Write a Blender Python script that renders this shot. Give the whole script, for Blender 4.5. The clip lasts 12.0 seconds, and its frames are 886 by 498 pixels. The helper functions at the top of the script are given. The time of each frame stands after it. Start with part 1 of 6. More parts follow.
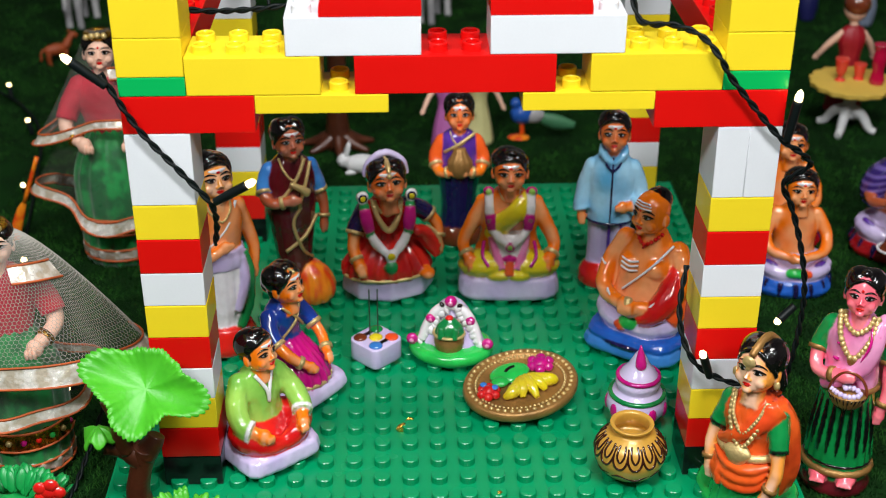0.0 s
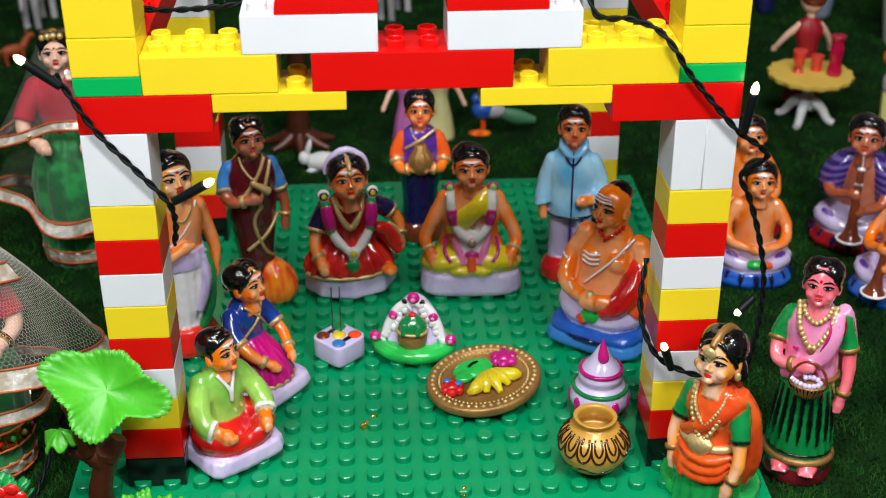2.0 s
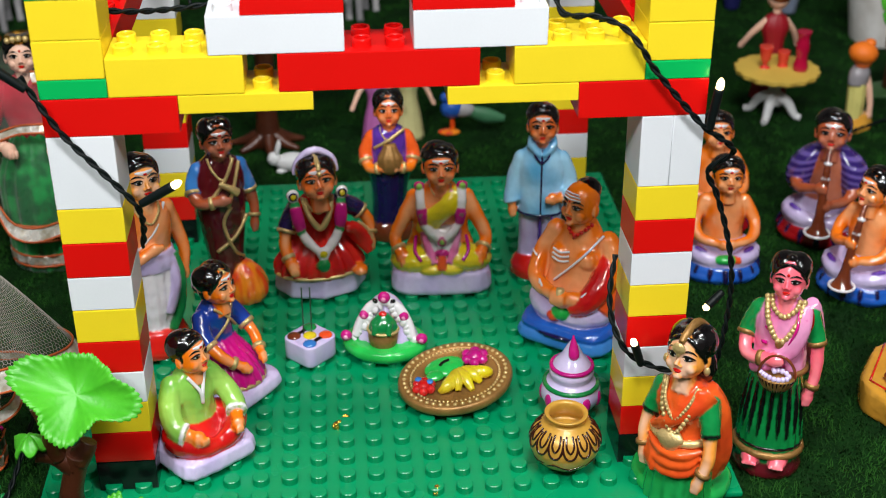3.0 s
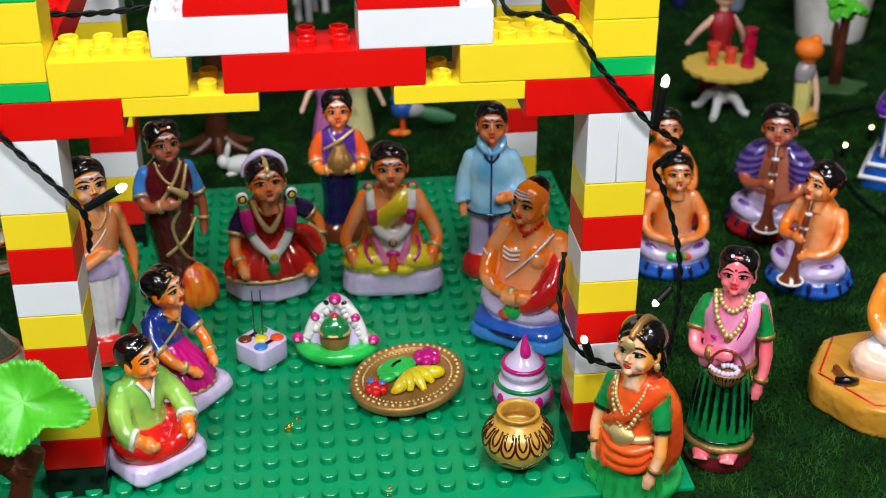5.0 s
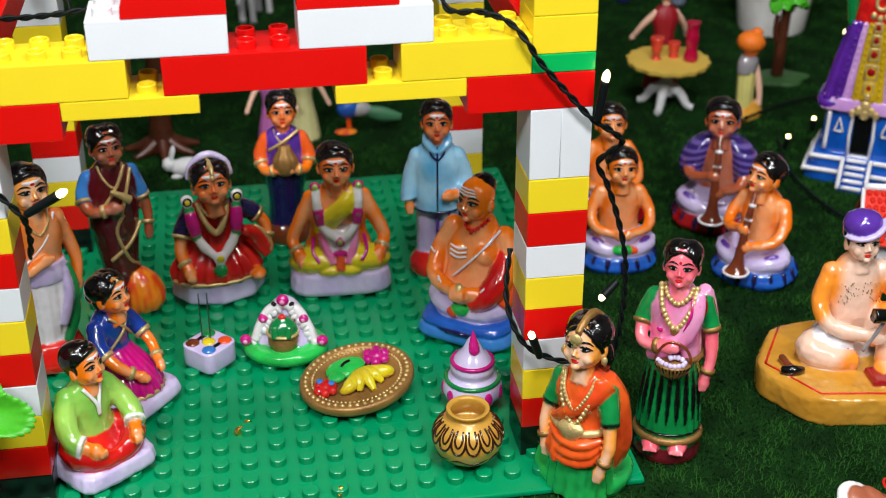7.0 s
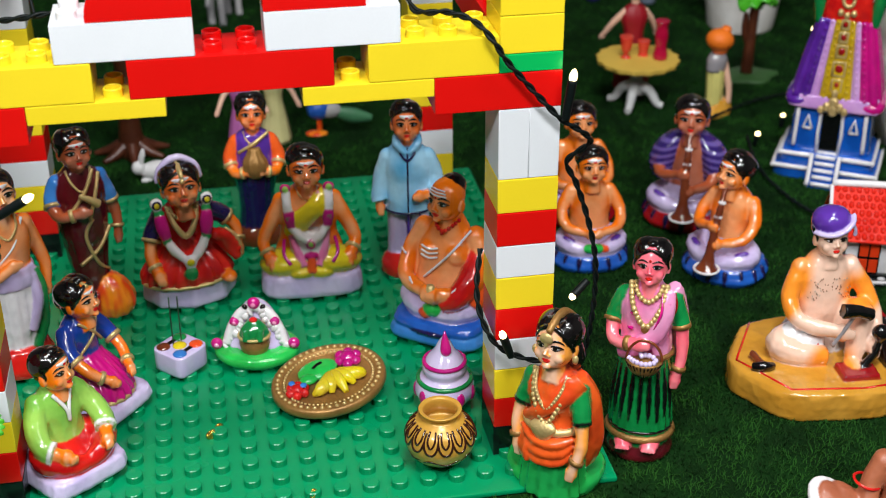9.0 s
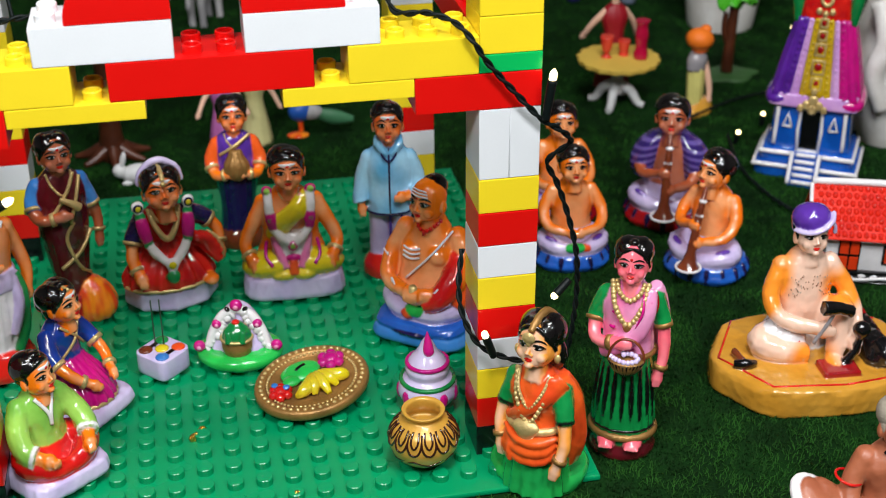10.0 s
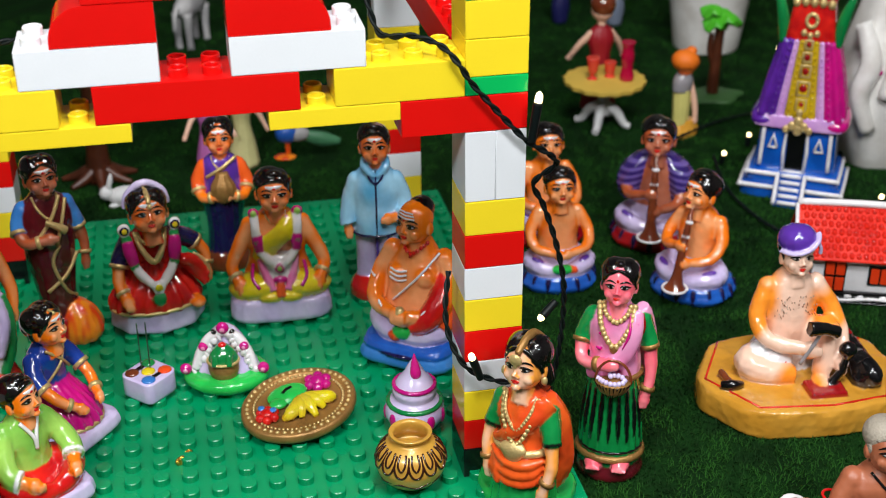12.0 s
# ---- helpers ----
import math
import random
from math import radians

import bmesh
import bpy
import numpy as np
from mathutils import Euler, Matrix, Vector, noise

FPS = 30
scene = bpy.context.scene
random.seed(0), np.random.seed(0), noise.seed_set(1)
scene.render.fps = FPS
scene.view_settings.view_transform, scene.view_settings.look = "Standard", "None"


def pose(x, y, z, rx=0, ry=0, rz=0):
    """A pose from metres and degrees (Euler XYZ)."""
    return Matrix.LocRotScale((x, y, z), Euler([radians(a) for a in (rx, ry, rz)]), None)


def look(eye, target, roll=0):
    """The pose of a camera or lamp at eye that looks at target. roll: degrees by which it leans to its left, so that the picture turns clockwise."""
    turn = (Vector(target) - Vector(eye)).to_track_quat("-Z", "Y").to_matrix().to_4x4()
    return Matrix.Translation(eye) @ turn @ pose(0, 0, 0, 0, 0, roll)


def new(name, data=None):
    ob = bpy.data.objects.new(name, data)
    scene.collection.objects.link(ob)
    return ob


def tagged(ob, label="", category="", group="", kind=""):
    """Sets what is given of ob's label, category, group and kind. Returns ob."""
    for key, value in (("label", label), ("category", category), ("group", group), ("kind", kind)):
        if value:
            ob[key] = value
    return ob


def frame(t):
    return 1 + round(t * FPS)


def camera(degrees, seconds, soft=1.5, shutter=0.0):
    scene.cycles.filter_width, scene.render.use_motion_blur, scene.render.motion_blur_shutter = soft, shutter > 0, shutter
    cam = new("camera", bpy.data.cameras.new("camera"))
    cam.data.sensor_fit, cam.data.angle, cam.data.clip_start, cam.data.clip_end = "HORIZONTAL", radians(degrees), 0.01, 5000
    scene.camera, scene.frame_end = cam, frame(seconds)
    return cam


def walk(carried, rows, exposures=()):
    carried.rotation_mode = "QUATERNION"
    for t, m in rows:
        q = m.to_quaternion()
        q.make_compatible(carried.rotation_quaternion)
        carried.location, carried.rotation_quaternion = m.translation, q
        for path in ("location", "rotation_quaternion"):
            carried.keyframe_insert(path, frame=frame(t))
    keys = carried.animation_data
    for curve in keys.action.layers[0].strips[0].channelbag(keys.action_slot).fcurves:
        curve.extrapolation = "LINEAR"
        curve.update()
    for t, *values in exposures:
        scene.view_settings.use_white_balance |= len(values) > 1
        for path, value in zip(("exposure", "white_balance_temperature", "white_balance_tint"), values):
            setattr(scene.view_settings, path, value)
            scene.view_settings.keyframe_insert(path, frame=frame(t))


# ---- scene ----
from mathutils.bvhtree import BVHTree

cam = camera(36.7, 12.0, soft=1.0)
cam.data.dof.use_dof, cam.data.dof.focus_distance, cam.data.dof.aperture_fstop = True, 0.72, 11.5
PATH = [
    (0, (-0.025, -0.596, 0.466), (0.031, 1.166, -0.479), 0.0),
    (0.5, (-0.025, -0.596, 0.466), (0.037, 1.164, -0.482), -0.1),
    (1, (-0.024, -0.596, 0.466), (0.049, 1.163, -0.483), -0.1),
    (1.5, (-0.023, -0.596, 0.466), (0.068, 1.162, -0.484), -0.1),
    (2, (-0.022, -0.596, 0.466), (0.084, 1.161, -0.484), -0.1),
    (2.5, (-0.021, -0.596, 0.465), (0.103, 1.159, -0.484), -0.2),
    (3, (-0.02, -0.597, 0.466), (0.126, 1.157, -0.485), -0.2),
    (3.5, (-0.019, -0.597, 0.465), (0.145, 1.156, -0.484), -0.2),
    (5.5, (-0.015, -0.597, 0.465), (0.211, 1.148, -0.485), -0.2),
    (6, (-0.014, -0.597, 0.465), (0.23, 1.145, -0.486), -0.4),
    (6.5, (-0.013, -0.597, 0.465), (0.252, 1.142, -0.487), -0.3),
    (7, (-0.012, -0.597, 0.465), (0.267, 1.139, -0.487), -0.2),
    (9, (-0.009, -0.597, 0.465), (0.306, 1.133, -0.487), -0.3),
    (9.5, (-0.009, -0.598, 0.465), (0.318, 1.131, -0.486), -0.3),
    (10, (-0.008, -0.598, 0.465), (0.331, 1.129, -0.486), -0.4),
    (10.5, (-0.007, -0.598, 0.465), (0.343, 1.127, -0.485), -0.3),
    (11, (-0.007, -0.598, 0.466), (0.354, 1.129, -0.476), -0.2),
    (11.5, (-0.007, -0.598, 0.467), (0.353, 1.135, -0.465), -0.2),
    (12, (-0.007, -0.598, 0.466), (0.352, 1.139, -0.458), -0.3),
]
walk(cam, [(t, look(eye, target, roll)) for t, eye, target, roll in PATH])

# ---- room, lamp and light ----
world = bpy.data.worlds.new("world")
scene.world = world
world.use_nodes = True
world.node_tree.nodes["Background"].inputs[0].default_value = (0.75, 0.85, 1.0, 1)
world.node_tree.nodes["Background"].inputs[1].default_value = 0.25
scene.view_settings.exposure = 0.0
FILL_POWER = 20.0
# Three unseen lamps added close by for main light and small crisp highlights.
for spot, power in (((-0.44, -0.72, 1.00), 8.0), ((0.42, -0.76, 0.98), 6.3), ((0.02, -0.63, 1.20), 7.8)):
    lamp_data = bpy.data.lights.new("unseen_key_light", "AREA")
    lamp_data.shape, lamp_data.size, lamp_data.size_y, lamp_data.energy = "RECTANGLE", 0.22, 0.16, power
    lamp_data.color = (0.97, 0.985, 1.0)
    lamp = new("unseen_key_light", lamp_data)
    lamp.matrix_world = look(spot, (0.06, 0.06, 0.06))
# Unseen overhead fill lamp, made up to raise the ambient level.
fill_data = bpy.data.lights.new("ambient_fill", "AREA")
fill_data.shape, fill_data.size, fill_data.size_y, fill_data.energy = "RECTANGLE", 0.6, 0.45, FILL_POWER
fill_data.color = (1.0, 0.985, 0.97)
fill_lamp = new("ambient_fill", fill_data)
fill_lamp.matrix_world = look((0.2, -0.4, 2.26), (0.2, -0.35, 0.0))

# ---- materials ----
def lin(r, g, b):
    return tuple(((c / 255 + 0.055) / 1.055) ** 2.4 if c > 10 else c / 255 / 12.92 for c in (r, g, b))


MATS, TONES = {}, {}


def surf(name, rgb, rough=0.3, metal=0.0, coat=0.0, rgb2=None, scale=60.0, amount=0.12, bump=0.05, bump_scale=400.0,
         spec=0.5, per_object=0.0, alpha=1.0, sheen=0.0, transmission=0.0):
    """A surface with broad and fine variation of colour and gloss, and fine relief; colours in sRGB bytes."""
    if name in MATS:
        return MATS[name]
    m = bpy.data.materials.new(name)
    m.use_nodes = True
    nt = m.node_tree
    b = nt.nodes["Principled BSDF"]
    tc = nt.nodes.new("ShaderNodeTexCoord")
    n1 = nt.nodes.new("ShaderNodeTexNoise")
    n1.inputs["Scale"].default_value, n1.inputs["Detail"].default_value = scale, 3.0
    nt.links.new(tc.outputs["Object"], n1.inputs["Vector"])
    n2 = nt.nodes.new("ShaderNodeTexNoise")
    n2.inputs["Scale"].default_value, n2.inputs["Detail"].default_value = bump_scale, 4.0
    nt.links.new(tc.outputs["Object"], n2.inputs["Vector"])
    c1 = lin(*rgb)
    TONES[name] = (c1, lin(*rgb2) if rgb2 else c1)
    c2 = lin(*rgb2) if rgb2 else tuple(c * (1 - amount) for c in c1)
    ramp = nt.nodes.new("ShaderNodeValToRGB")
    ramp.color_ramp.elements[0].position, ramp.color_ramp.elements[1].position = (0.42, 0.58) if rgb2 else (0.3, 0.7)
    ramp.color_ramp.elements[0].color, ramp.color_ramp.elements[1].color = (*c2, 1), (*c1, 1)
    nt.links.new(n1.outputs["Fac"], ramp.inputs["Fac"])
    out = ramp.outputs["Color"]
    hsv = nt.nodes.new("ShaderNodeHueSaturation")
    nt.links.new(out, hsv.inputs["Color"])
    mr = nt.nodes.new("ShaderNodeMapRange")
    mr.inputs["To Min"].default_value, mr.inputs["To Max"].default_value = 1 - amount * 0.6, 1 + amount * 0.6
    nt.links.new(n2.outputs["Fac"], mr.inputs["Value"])
    val = mr.outputs["Result"]
    if per_object:
        oi = nt.nodes.new("ShaderNodeObjectInfo")
        mo = nt.nodes.new("ShaderNodeMapRange")
        mo.inputs["To Min"].default_value, mo.inputs["To Max"].default_value = 1 - per_object, 1 + per_object
        nt.links.new(oi.outputs["Random"], mo.inputs["Value"])
        mu = nt.nodes.new("ShaderNodeMath")
        mu.operation = "MULTIPLY"
        nt.links.new(val, mu.inputs[0])
        nt.links.new(mo.outputs["Result"], mu.inputs[1])
        val = mu.outputs[0]
    nt.links.new(val, hsv.inputs["Value"])
    nt.links.new(hsv.outputs["Color"], b.inputs["Base Color"])
    rr = nt.nodes.new("ShaderNodeMapRange")
    rr.inputs["To Min"].default_value, rr.inputs["To Max"].default_value = max(0.03, rough * 0.75), min(1, rough * 1.25)
    nt.links.new(n1.outputs["Fac"], rr.inputs["Value"])
    nt.links.new(rr.outputs["Result"], b.inputs["Roughness"])
    b.inputs["Metallic"].default_value = metal
    b.inputs["Coat Weight"].default_value, b.inputs["Coat Roughness"].default_value = coat, 0.05
    b.inputs["Specular IOR Level"].default_value = spec
    b.inputs["Alpha"].default_value = alpha
    b.inputs["Sheen Weight"].default_value = sheen
    b.inputs["Transmission Weight"].default_value = transmission
    if bump:
        bp = nt.nodes.new("ShaderNodeBump")
        bp.inputs["Strength"].default_value, bp.inputs["Distance"].default_value = bump, 0.001
        nt.links.new(n2.outputs["Fac"], bp.inputs["Height"])
        nt.links.new(bp.outputs["Normal"], b.inputs["Normal"])
    MATS[name] = m
    return m


def plastic(name, rgb):
    return surf(name, rgb, rough=0.22, amount=0.04, bump=0.02, bump_scale=900, scale=25, per_object=0.03)


def paint(name, rgb, rgb2=None, scale=45.0, rough=0.16, coat=0.7):
    """Glossy enamel brushed on clay."""
    return surf(name, rgb, rough=rough, coat=coat, rgb2=rgb2, scale=scale, amount=0.12, bump=0.22, bump_scale=260)


def enamel(name, rough, coat, bump):
    """Brushed and sprayed enamel on cast clay; its colours, with a front-lit skin tint, lie on the mesh as the layer
    "paint".
    """
    m = surf(name, (200, 200, 200), rough=rough, coat=coat, amount=0.16, bump=bump, bump_scale=230)
    nt = m.node_tree
    hsv = next(n for n in nt.nodes if n.type == "HUE_SAT")
    at = nt.nodes.new("ShaderNodeAttribute")
    at.attribute_name = "paint"
    nt.links.new(at.outputs["Color"], hsv.inputs["Color"])
    return m


CLAY_GLOSS = enamel("glossy_painted_clay", 0.17, 0.75, 0.22)
CLAY_MATT = enamel("matt_painted_clay", 0.42, 0.1, 0.3)
BRICK = {
    "yellow": plastic("yellow_plastic", (248, 219, 42)), "red": plastic("red_plastic", (222, 16, 14)),
    "white": plastic("white_plastic", (231, 234, 238)), "green": plastic("green_plastic", (10, 178, 88)),
    "black": plastic("black_plastic", (12, 14, 16)),
}
BASE_GREEN = surf("baseplate_green", (0, 143, 90), rough=0.26, amount=0.05, bump=0.03, bump_scale=700, scale=18)
# grey set by how much light the unseen walls should throw back
BOUNCE_WALL = surf("bounce_grey", (108, 104, 99), rough=0.8, scale=4, bump=0.15, bump_scale=120)
TURF = surf("turf_backing", (14, 46, 13), rough=0.95, spec=0.08, rgb2=(10, 36, 10), scale=30, bump=0.8, bump_scale=700)
BLADE = surf("turf_blade", (34, 78, 24), rough=0.8, spec=0.12, rgb2=(13, 43, 11), scale=40, amount=0.3, bump=0)


# ---- mesh helpers ----
def mesh_of(name, bm, mats, smooth=True):
    me = bpy.data.meshes.new(name)
    bm.to_mesh(me)
    bm.free()
    for m in (mats if isinstance(mats, (list, tuple)) else [mats]):
        me.materials.append(m)
    if smooth:
        me.shade_smooth()
    return me


def part(name, bm, material, parent=None, label="", smooth=True):
    ob = new(name, bm if isinstance(bm, bpy.types.Mesh) else mesh_of(name, bm, material, smooth))
    ob.parent = parent
    return tagged(ob, label)


def empty(name, m, label, category, group="", kind=""):
    ob = new(name)
    ob.empty_display_size = 0.01
    ob.matrix_world = m
    return tagged(ob, label, category, group, kind)


def add_box(bm, lo, hi, bevel=0.0, seg=1, m=None):
    r = bmesh.ops.create_cube(bm, size=1.0)
    vs = r["verts"]
    for v in vs:
        v.co = Vector([lo[i] + (v.co[i] + 0.5) * (hi[i] - lo[i]) for i in range(3)])
    if bevel:
        es = list({e for v in vs for e in v.link_edges})
        r = bmesh.ops.bevel(bm, geom=es, offset=bevel, segments=seg, affect="EDGES", profile=0.5)
        vs = list({v for f in r["faces"] for v in f.verts} | {v for v in vs if v.is_valid})
    if m is not None:
        bmesh.ops.transform(bm, matrix=m, verts=vs)
    return vs


def add_rings(bm, rings, mi=0, cap=True, smooth=True, close=True):
    """Joins rings of equally many points by quads."""
    rows = [[bm.verts.new(p) for p in ring] for ring in rings]
    n = len(rows[0])
    for a, b in zip(rows, rows[1:]):
        for i in range(n if close else n - 1):
            f = bm.faces.new((a[i], a[(i + 1) % n], b[(i + 1) % n], b[i]))
            f.material_index, f.smooth = mi, smooth
    if cap:
        for row, flip in ((rows[0], True), (rows[-1], False)):
            f = bm.faces.new(row[::-1] if flip else row)
            f.material_index, f.smooth = mi, False
    return [v for r in rows for v in r]


def circle(x, y, z, r, n, ry=None):
    ry = r if ry is None else ry
    return [Vector((x + r * math.cos(2 * math.pi * i / n), y + ry * math.sin(2 * math.pi * i / n), z)) for i in range(n)]


def angle_smooth(me):
    """Smooth shading with hard edges past 21 degrees."""
    me.shade_smooth()
    bm = bmesh.new()
    bm.from_mesh(me)
    for e in bm.edges:
        if len(e.link_faces) == 2 and e.calc_face_angle() > radians(21):
            e.smooth = False
    bm.to_mesh(me)
    bm.free()
    return me


# ---- the toy bricks ----
U, H = 0.016, 0.0192
STUD_R, STUD_H = 0.0047, 0.0044


def add_tube_stud(bm, x, y, z):
    n = 18
    add_rings(bm, [circle(x, y, z, STUD_R, n), circle(x, y, z + STUD_H - 0.0004, STUD_R, n), circle(x, y, z + STUD_H, STUD_R - 0.0004, n),
                   circle(x, y, z + STUD_H, 0.0036, n), circle(x, y, z + STUD_H - 0.0004, 0.0033, n), circle(x, y, z + 0.0005, 0.0033, n)], cap=True)


BRICK_MESHES = {}


def brick_mesh(nx, ny, h, colour, studs=True, curve=0):
    """A toy brick of nx by ny studs and h heights, its corner at the origin; curve +1 or -1 rounds its top edge on that side in x."""
    key = (nx, ny, h, colour, studs, curve)
    if key in BRICK_MESHES:
        return BRICK_MESHES[key]
    bm = bmesh.new()
    g = 0.00012
    if curve:
        w, d, t, r = nx * U, ny * U, h * H, h * H * 0.85
        pts = [(g, g), (w - g, g), (w - g, t - g)] + [(g + r - r * math.sin(a), t - g - r + r * math.cos(a)) for a in np.linspace(0, math.pi / 2, 9)]
        if curve > 0:
            pts = [(w - x, z) for x, z in pts][::-1]
        add_rings(bm, [[Vector((x, g, z)) for x, z in pts], [Vector((x, d - g, z)) for x, z in pts]], smooth=True)
        bmesh.ops.recalc_face_normals(bm, faces=bm.faces)
    else:
        add_box(bm, (g, g, g), (nx * U - g, ny * U - g, h * H - g), 0.0005, 2)
        if studs:
            for i in range(nx):
                for j in range(ny):
                    add_tube_stud(bm, (i + 0.5) * U, (j + 0.5) * U, h * H - g)
    me = angle_smooth(mesh_of("brick", bm, BRICK[colour]))
    BRICK_MESHES[key] = me
    return me


pavilion = empty("toy_pavilion", pose(-10 * U, 0, 0), "open pavilion clicked together from red, yellow and white toy bricks", "toy building")


def brick(x, y, z, nx, ny, h, colour, studs=True, curve=0):
    ob = new("brick", brick_mesh(nx, ny, h, colour, studs, curve))
    ob.parent = pavilion
    # hand-set bricks sit a hair askew
    ob.matrix_basis = pose(x * U + random.uniform(-1, 1) * 0.00012, y * U + random.uniform(-1, 1) * 0.00012, z * H)
    return ob


def pillar(x, y, split=False):
    for z, c in enumerate(("black", "red", "yellow", "white", "red", "yellow", "white", "red", "yellow")):
        brick(x, y, z, 2, 2, 1, c, False)
    if split:
        brick(x, y, 9, 1, 2, 2, "white", False)
        brick(x + 1, y, 9, 1, 2, 2, "white", False)
    else:
        brick(x, y, 9, 2, 2, 2, "white", False)


def arch(y, front):
    brick(0, y, 11, 4, 2, 1, "red", False)
    brick(16, y, 11, 4, 2, 1, "red", False)
    brick(4, y, 11.5, 4, 2, 0.5, "yellow")
    brick(12, y, 11.5, 4, 2, 0.5, "yellow")
    for x in (0, 18):
        brick(x, y, 12, 2, 2, 0.5, "green", False)
        brick(x, y, 12.5, 2, 2, 1, "yellow", False)
        if front:
            brick(x, y, 13.5, 2, 2, 1, "yellow", False)
            brick(x, y, 14.5, 2, 2, 0.5, "green", False)
    brick(2, y, 12, 4, 2, 1, "yellow")
    brick(14, y, 12, 4, 2, 1, "yellow")
    brick(7, y, 12, 6, 2, 1, "red")
    if front:
        brick(5, y, 13, 4, 2, 1, "white")
        brick(11, y, 13, 4, 2, 1, "white")
        brick(6, y, 14, 3, 2, 1, "red", False, -1)
        brick(11, y, 14, 3, 2, 1, "red", False, 1)
        brick(7, y, 15, 6, 2, 1, "red", False)


for px, py, sp in ((0, 0, False), (18, 0, True), (0, 18, False), (18, 18, False)):
    pillar(px, py, sp)
arch(0, True)
arch(18, False)
for px in (0, 18):
    for py in (2, 10):
        brick(px, py, 12, 2, 8, 1, "red")

# ---- baseplate, turf, room ----
bm = bmesh.new()
PX, PY0, PY1 = 12, -2, 24
add_box(bm, (-PX * U, PY0 * U, -0.0036), (PX * U, PY1 * U, 0.0), 0.0012, 2)
for i in range(-PX, PX):
    for j in range(PY0 + 1, PY1):
        x, y = (i + 0.5) * U, j * U
        add_rings(bm, [circle(x, y, -0.0002, STUD_R, 16), circle(x, y, STUD_H - 0.0005, STUD_R, 16), circle(x, y, STUD_H, STUD_R - 0.0005, 16)])
tagged(new("baseplate", angle_smooth(mesh_of("baseplate", bm, BASE_GREEN))), "green studded plastic baseplate lying on artificial turf", "baseplate")

GROUND = -0.004
bm = bmesh.new()
add_box(bm, (-1.2, -1.0, GROUND - 0.008), (1.3, 1.15, GROUND), 0.001)
tagged(part("turf", bm, TURF, smooth=False), "dark green artificial grass mat under the display", "turf", kind="structure")
rng = np.random.default_rng(3)


def grass(name, x0, x1, y0, y1, count):
    """Short bent blades scattered over a stretch of the mat."""
    xs, ys = rng.uniform(x0, x1, count), rng.uniform(y0, y1, count)
    keep = ~((np.abs(xs) < PX * U + 0.002) & (ys > PY0 * U - 0.002) & (ys < PY1 * U + 0.002))
    xs, ys = xs[keep], ys[keep]
    n = len(xs)
    a, hgt, lean = rng.uniform(0, 6.283, n), rng.uniform(0.0018, 0.0042, n), rng.uniform(0.001, 0.005, n)
    w = 0.00035
    dx, dy = np.cos(a), np.sin(a)
    base = np.stack([xs, ys, np.full(n, GROUND - 0.0005)], 1)
    side = np.stack([-dy * w, dx * w, np.zeros(n)], 1)
    mid = base + np.stack([dx * lean * 0.35, dy * lean * 0.35, hgt * 0.6], 1)
    tip = base + np.stack([dx * lean, dy * lean, hgt], 1)
    v = np.stack([base - side, base + side, mid + side * 0.8, mid - side * 0.8, tip], 1).reshape(-1, 3)
    k = np.arange(n)[:, None] * 5
    quads, tris = (k + np.array([[0, 1, 2, 3]])).tolist(), (k + np.array([[3, 2, 4]])).tolist()
    me = bpy.data.meshes.new(name)
    me.from_pydata(v.tolist(), [], quads + tris)
    me.materials.append(BLADE)
    tagged(new(name, me), "short dense blades of dark green artificial grass", "artificial grass", kind="stuff")


grass("grass", -0.34, 0.62, -0.16, 0.45, 190000)
grass("grass", -0.50, 0.85, 0.45, 0.95, 110000)

bm = bmesh.new()
add_box(bm, (-1.5, -1.4, -0.06), (1.6, 1.5, GROUND - 0.009))
FLOOR = surf("grey_floor", (112, 106, 100), rough=0.5, scale=6)
part("floor", bm, FLOOR, smooth=False)["kind"] = "structure"
# Unseen walls and ceiling, made up to enclose the display for bounce and reflections.
for nm, lo, hi in (("wall_north", (-1.5, 1.5, -0.06), (1.6, 1.6, 2.3)), ("wall_south", (-1.5, -1.5, -0.06), (1.6, -1.4, 2.3)),
                   ("wall_west", (-1.6, -1.5, -0.06), (-1.5, 1.6, 2.3)), ("wall_east", (1.6, -1.5, -0.06), (1.7, 1.6, 2.3)),
                   ("ceiling", (-1.6, -1.5, 2.3), (1.7, 1.6, 2.4))):
    bm = bmesh.new()
    add_box(bm, lo, hi)
    part(nm, bm, BOUNCE_WALL, smooth=False)["kind"] = "structure"

# ---- painted clay figurines: each one mesh, modelled in millimetres, facing -y ----
SK = paint("skin_orange", (240, 118, 14), (240, 166, 112), 44)
# darker skin copy for heads; the arch's shade is put into this colour
SK_SHADE_BROWN = paint("skin_shade_brown", (224, 104, 34), (226, 146, 98), 60)
SK_DEEP = paint("skin_deep_brown", (176, 84, 46), (186, 114, 88), 60)
SK_PALE = paint("skin_pale", (246, 158, 62), (244, 200, 172), 40)
SK_PATCH = paint("skin_patched", (240, 200, 176), (246, 146, 44), 60)
SK_PINK = paint("skin_pink", (246, 100, 118), (246, 138, 146), 60)
SK_TAN = surf("skin_matt_brown", (176, 104, 72), rough=0.4, rgb2=(158, 88, 60), scale=60, bump=0.2, bump_scale=260)
HAIR = surf("hair_black", (12, 10, 11), rough=0.2, coat=0.5, amount=0.2, bump=0.5, bump_scale=420)
GREYHAIR = surf("hair_grey", (176, 166, 150), rough=0.6, amount=0.3, bump=0.6, bump_scale=900)
WHITE = paint("paint_white", (232, 230, 232))
LILAC = paint("paint_lilac", (196, 180, 224), (208, 196, 230), 40)
